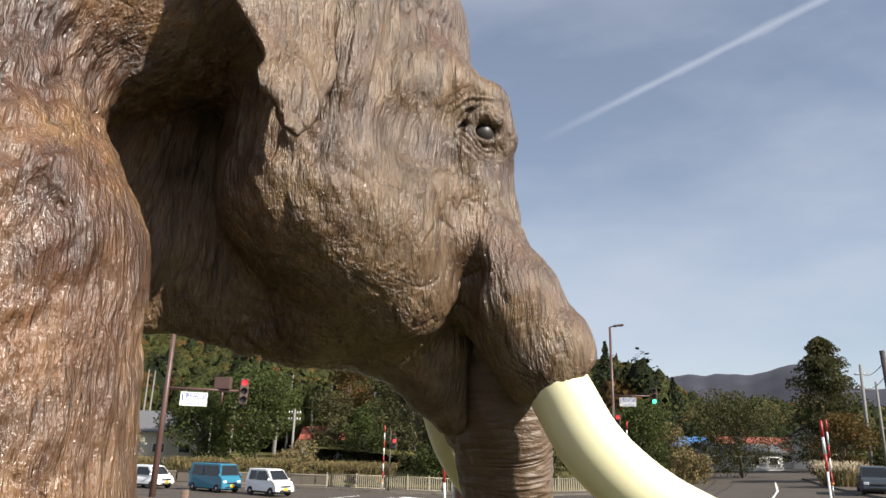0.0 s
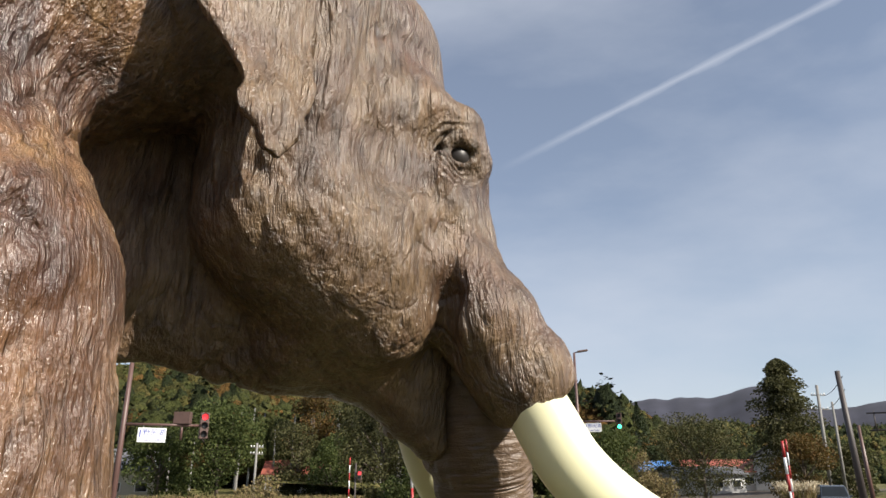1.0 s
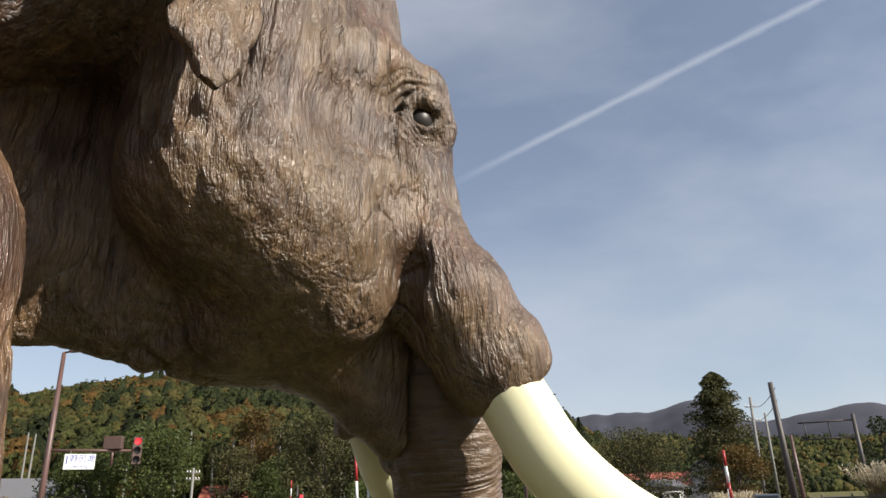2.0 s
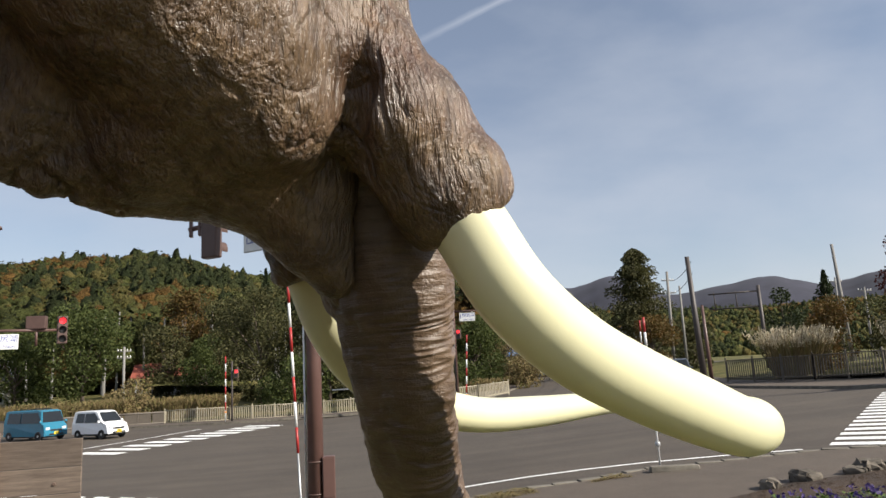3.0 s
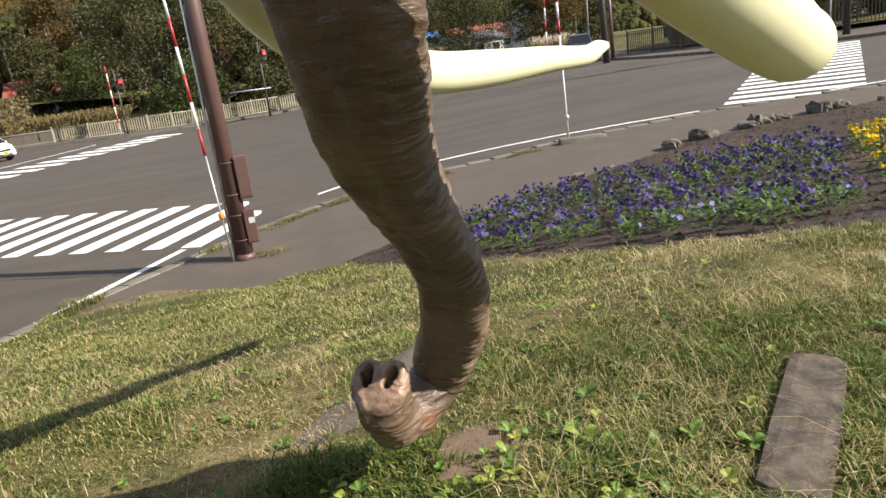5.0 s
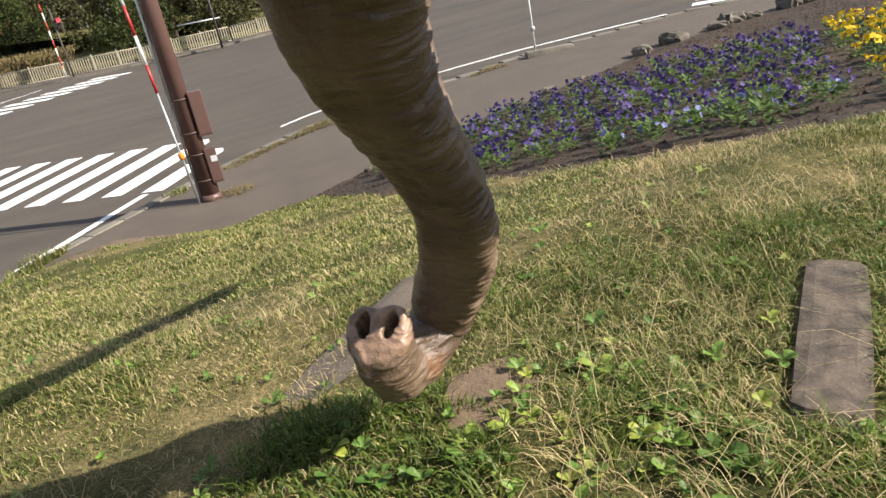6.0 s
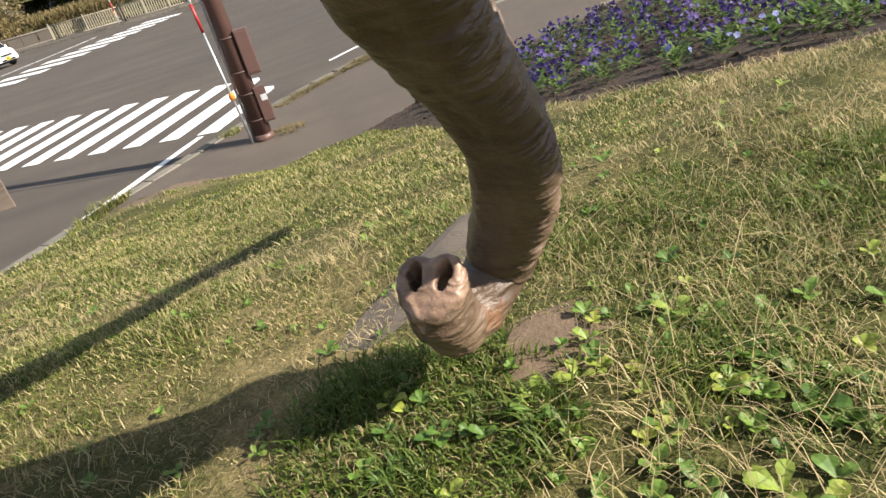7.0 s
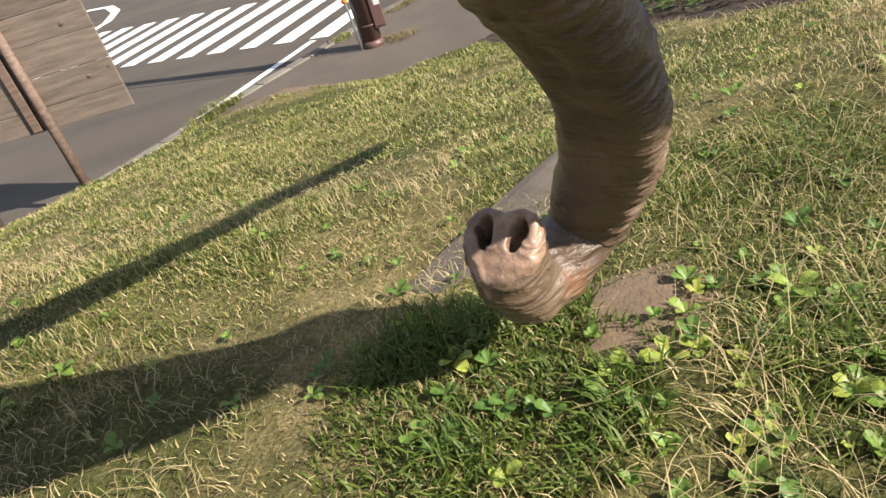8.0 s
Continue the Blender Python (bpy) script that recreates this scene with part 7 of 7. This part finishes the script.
def dry(x, y, rng):
    """Dry spots hold fewer green blades."""
    k = value_noise(np.stack([x * 1.1, y * 1.1, 0 * x], 1), 21) + 0.5 * value_noise(np.stack([x * 3.3, y * 3.3, 0 * x], 1), 22)
    return rng.random(len(x)) > np.clip((k - 0.08) * 3.0, 0.0, 0.88)


blades("lawn_grass", (-2.6, 3.6, 2.2, 5.2), 150000, 0.050, 0.0022, 1, GRASS, "short green lawn grass mixed with dry blades", 0.75, dry)
blades("lawn_grass", (-4.6, 4.2, 5.0, 8.2), 95000, 0.050, 0.0034, 2, GRASS, "short green lawn grass on the slope", 0.7, dry)
blades("lawn_grass", (-5.0, 2.6, 8.0, 11.1), 46000, 0.050, 0.0045, 3, GRASS, "short green lawn grass towards the kerb", 0.6, dry)
blades("lawn_grass", (3.4, 8.0, 1.5, 5.4), 30000, 0.050, 0.004, 4, GRASS, "short green lawn grass beside the bed", 0.7, dry)
blades("dry_straw", (-2.6, 3.6, 2.2, 5.6), 24000, 0.052, 0.0014, 5, STRAW, "dry mown straw lying on the lawn", 1.5, lambda x, y, r: r.random(len(x)) < 0.22 + 0.75 * (value_noise(np.stack([x * 1.1, y * 1.1, 0 * x], 1), 21) > 0.15), 0.02)
blades("dry_straw", (-4.6, 4.0, 5.4, 9.0), 11000, 0.060, 0.0022, 6, STRAW, "dry mown straw lying on the slope", 2.0, lambda x, y, r: r.random(len(x)) < 0.5, 0.015)
blades("long_grass", (-0.15, 0.75, 2.75, 3.80), 9500, 0.105, 0.0030, 7, LUSH, "longer uncut grass under the trunk tip", 0.7, lambda x, y, r: ((x - 0.28) / 0.46) ** 2 + ((y - 3.38) / 0.42) ** 2 < r.random(len(x)) ** 0.5)
blades("long_grass", (0.85, 2.9, 2.3, 4.4), 13000, 0.085, 0.0024, 8, LUSH, "longer uncut grass round the stone slab", 0.9, lambda x, y, r: value_noise(np.stack([x * 1.9, y * 1.9, 0 * x], 1), 9) > 0.0)
blades("straw_stems", (0.75, 2.9, 2.3, 4.4), 900, 0.15, 0.0011, 12, STRAW, "long dry stalks tangled in the grass", 2.2, None, 0.01)
blades("kerb_straw", (0.1, 7.2, 13.5, 16.8), 34000, 0.07, 0.006, 13, REED, "dry straw and dirt caught along the kerb", 1.8,
       lambda x, y, r: (np.abs(y - (kerb_y(x) - 0.38)) < 0.24 * (1 + value_noise(np.stack([x * 1.3, 0 * x, 0 * x], 1), 6))) & (value_noise(np.stack([x * 0.8, y * 0.8, 0 * x], 1), 8) > -0.35), 0.0, True)
blades("kerb_straw", (0.02, 0.75, 12.2, 12.95), 650, 0.09, 0.005, 14, REED, "dry leaf litter blown round the foot of the signal pole", 1.8,
       lambda x, y, r: np.hypot((x - 0.35) / 0.36, (y - 12.55) / 0.3) < r.random(len(x)) ** 0.4, 0.0, True)
blades("kerb_grass", (-2.8, -0.2, 10.4, 13.7), 16000, 0.16, 0.006, 9, GRASS, "green tufts growing along the kerb", 0.6,
       lambda x, y, r: (np.abs(y - (kerb_y(x) - 0.35)) < 0.22) & (value_noise(np.stack([x * 1.7, y * 1.7, 0 * x], 1), 4) > 0.0), 0.0, True)


def weed_data(seed, leaves, size, broad):
    rng = np.random.default_rng(seed)
    out = []
    for i in range(leaves):
        a = 2.4 * i + rng.uniform(-0.3, 0.3)
        l = size * rng.uniform(0.6, 1.1)
        w = l * broad
        up = rng.uniform(0.5, 1.5)
        d = np.array([math.cos(a), math.sin(a), 0])
        s = np.array([-math.sin(a), math.cos(a), 0])
        z = np.array([0, 0, 1.0])
        rows = []
        for t, ww in ((0.0, 0.10), (0.28, 0.55), (0.58, 1.0), (0.84, 0.85), (1.0, 0.15)):
            c = d * l * t + z * l * (up * t - 0.55 * t * t)
            rows.append((c - s * w * ww * 0.5 + z * w * ww * 0.12, c, c + s * w * ww * 0.5 + z * w * ww * 0.12))
        for r0, r1 in zip(rows, rows[1:]):
            out += [[r0[0], r0[1], r1[1], r1[0]], [r0[1], r0[2], r1[2], r1[1]]]
    v = np.array(out).reshape(-1, 3)
    me = quads_ob("weed", v, np.arange(len(v)).reshape(-1, 4), [WEED_PLANT])
    data = me.data
    bpy.data.objects.remove(me)
    return data


def make_weed_plant():
    m, n, l, b = mat_nodes("weed_plant_leaf")
    info = n.new("ShaderNodeObjectInfo")
    r = ramp_node(n, l, info.outputs["Random"], ((0.0, (0.075, 0.150, 0.024)), (0.7, (0.170, 0.275, 0.045)), (1.0, (0.36, 0.40, 0.07))))
    v = mapped(n, l, (1, 1, 1))
    k = noise_node(n, l, 40, 3, 0.6, v)
    rk = ramp_node(n, l, k.outputs["Fac"], ((0.3, (0.7, 0.75, 0.7)), (0.7, (1.2, 1.15, 1.1))))
    c = mix_col(n, l, 1.0, r.outputs["Color"], rk.outputs["Color"], "MULTIPLY")
    l.new(c, b.inputs["Base Color"])
    b.inputs["Roughness"].default_value = 0.5
    t = n.new("ShaderNodeBsdfTranslucent")
    l.new(c, t.inputs["Color"])
    mx = n.new("ShaderNodeMixShader")
    mx.inputs[0].default_value = 0.3
    l.new(b.outputs[0], mx.inputs[1])
    l.new(t.outputs[0], mx.inputs[2])
    l.new(mx.outputs[0], n["Material Output"].inputs["Surface"])
    return m


WEED_PLANT = make_weed_plant()
weeds = [weed_data(1, 4, 0.075, 0.62), weed_data(2, 6, 0.050, 0.75), weed_data(3, 5, 0.055, 0.7), weed_data(4, 9, 0.032, 0.9)]
rng_weed = np.random.default_rng(8)
for i in range(230):
    if i < 14:
        x, y = 0.32 + rng_weed.normal(0, 0.18), 3.28 + rng_weed.normal(0, 0.18)
    elif i < 90:
        x, y = 0.95 + rng_weed.normal(0, 0.28), 3.10 + rng_weed.normal(0, 0.25)
    else:
        x, y = rng_weed.uniform(-1.6, 2.6), rng_weed.uniform(2.5, 5.6)
    if bool(keep_off(np.array([x]), np.array([y]))[0]):
        continue
    ob = new("weed", weeds[int(rng_weed.integers(4))])
    s = rng_weed.uniform(0.7, 1.35) * (0.78 if i < 90 else 0.6)
    ob.matrix_world = pose(x, y, float(ground_z(x, y)) + 0.012, 0, 0, rng_weed.uniform(0, 360)) @ Matrix.Diagonal((s, s, s, 1))
    tagged(ob, "fresh green broad-leaved weed in the lawn", "weed", "broad-leaved weeds in the lawn")
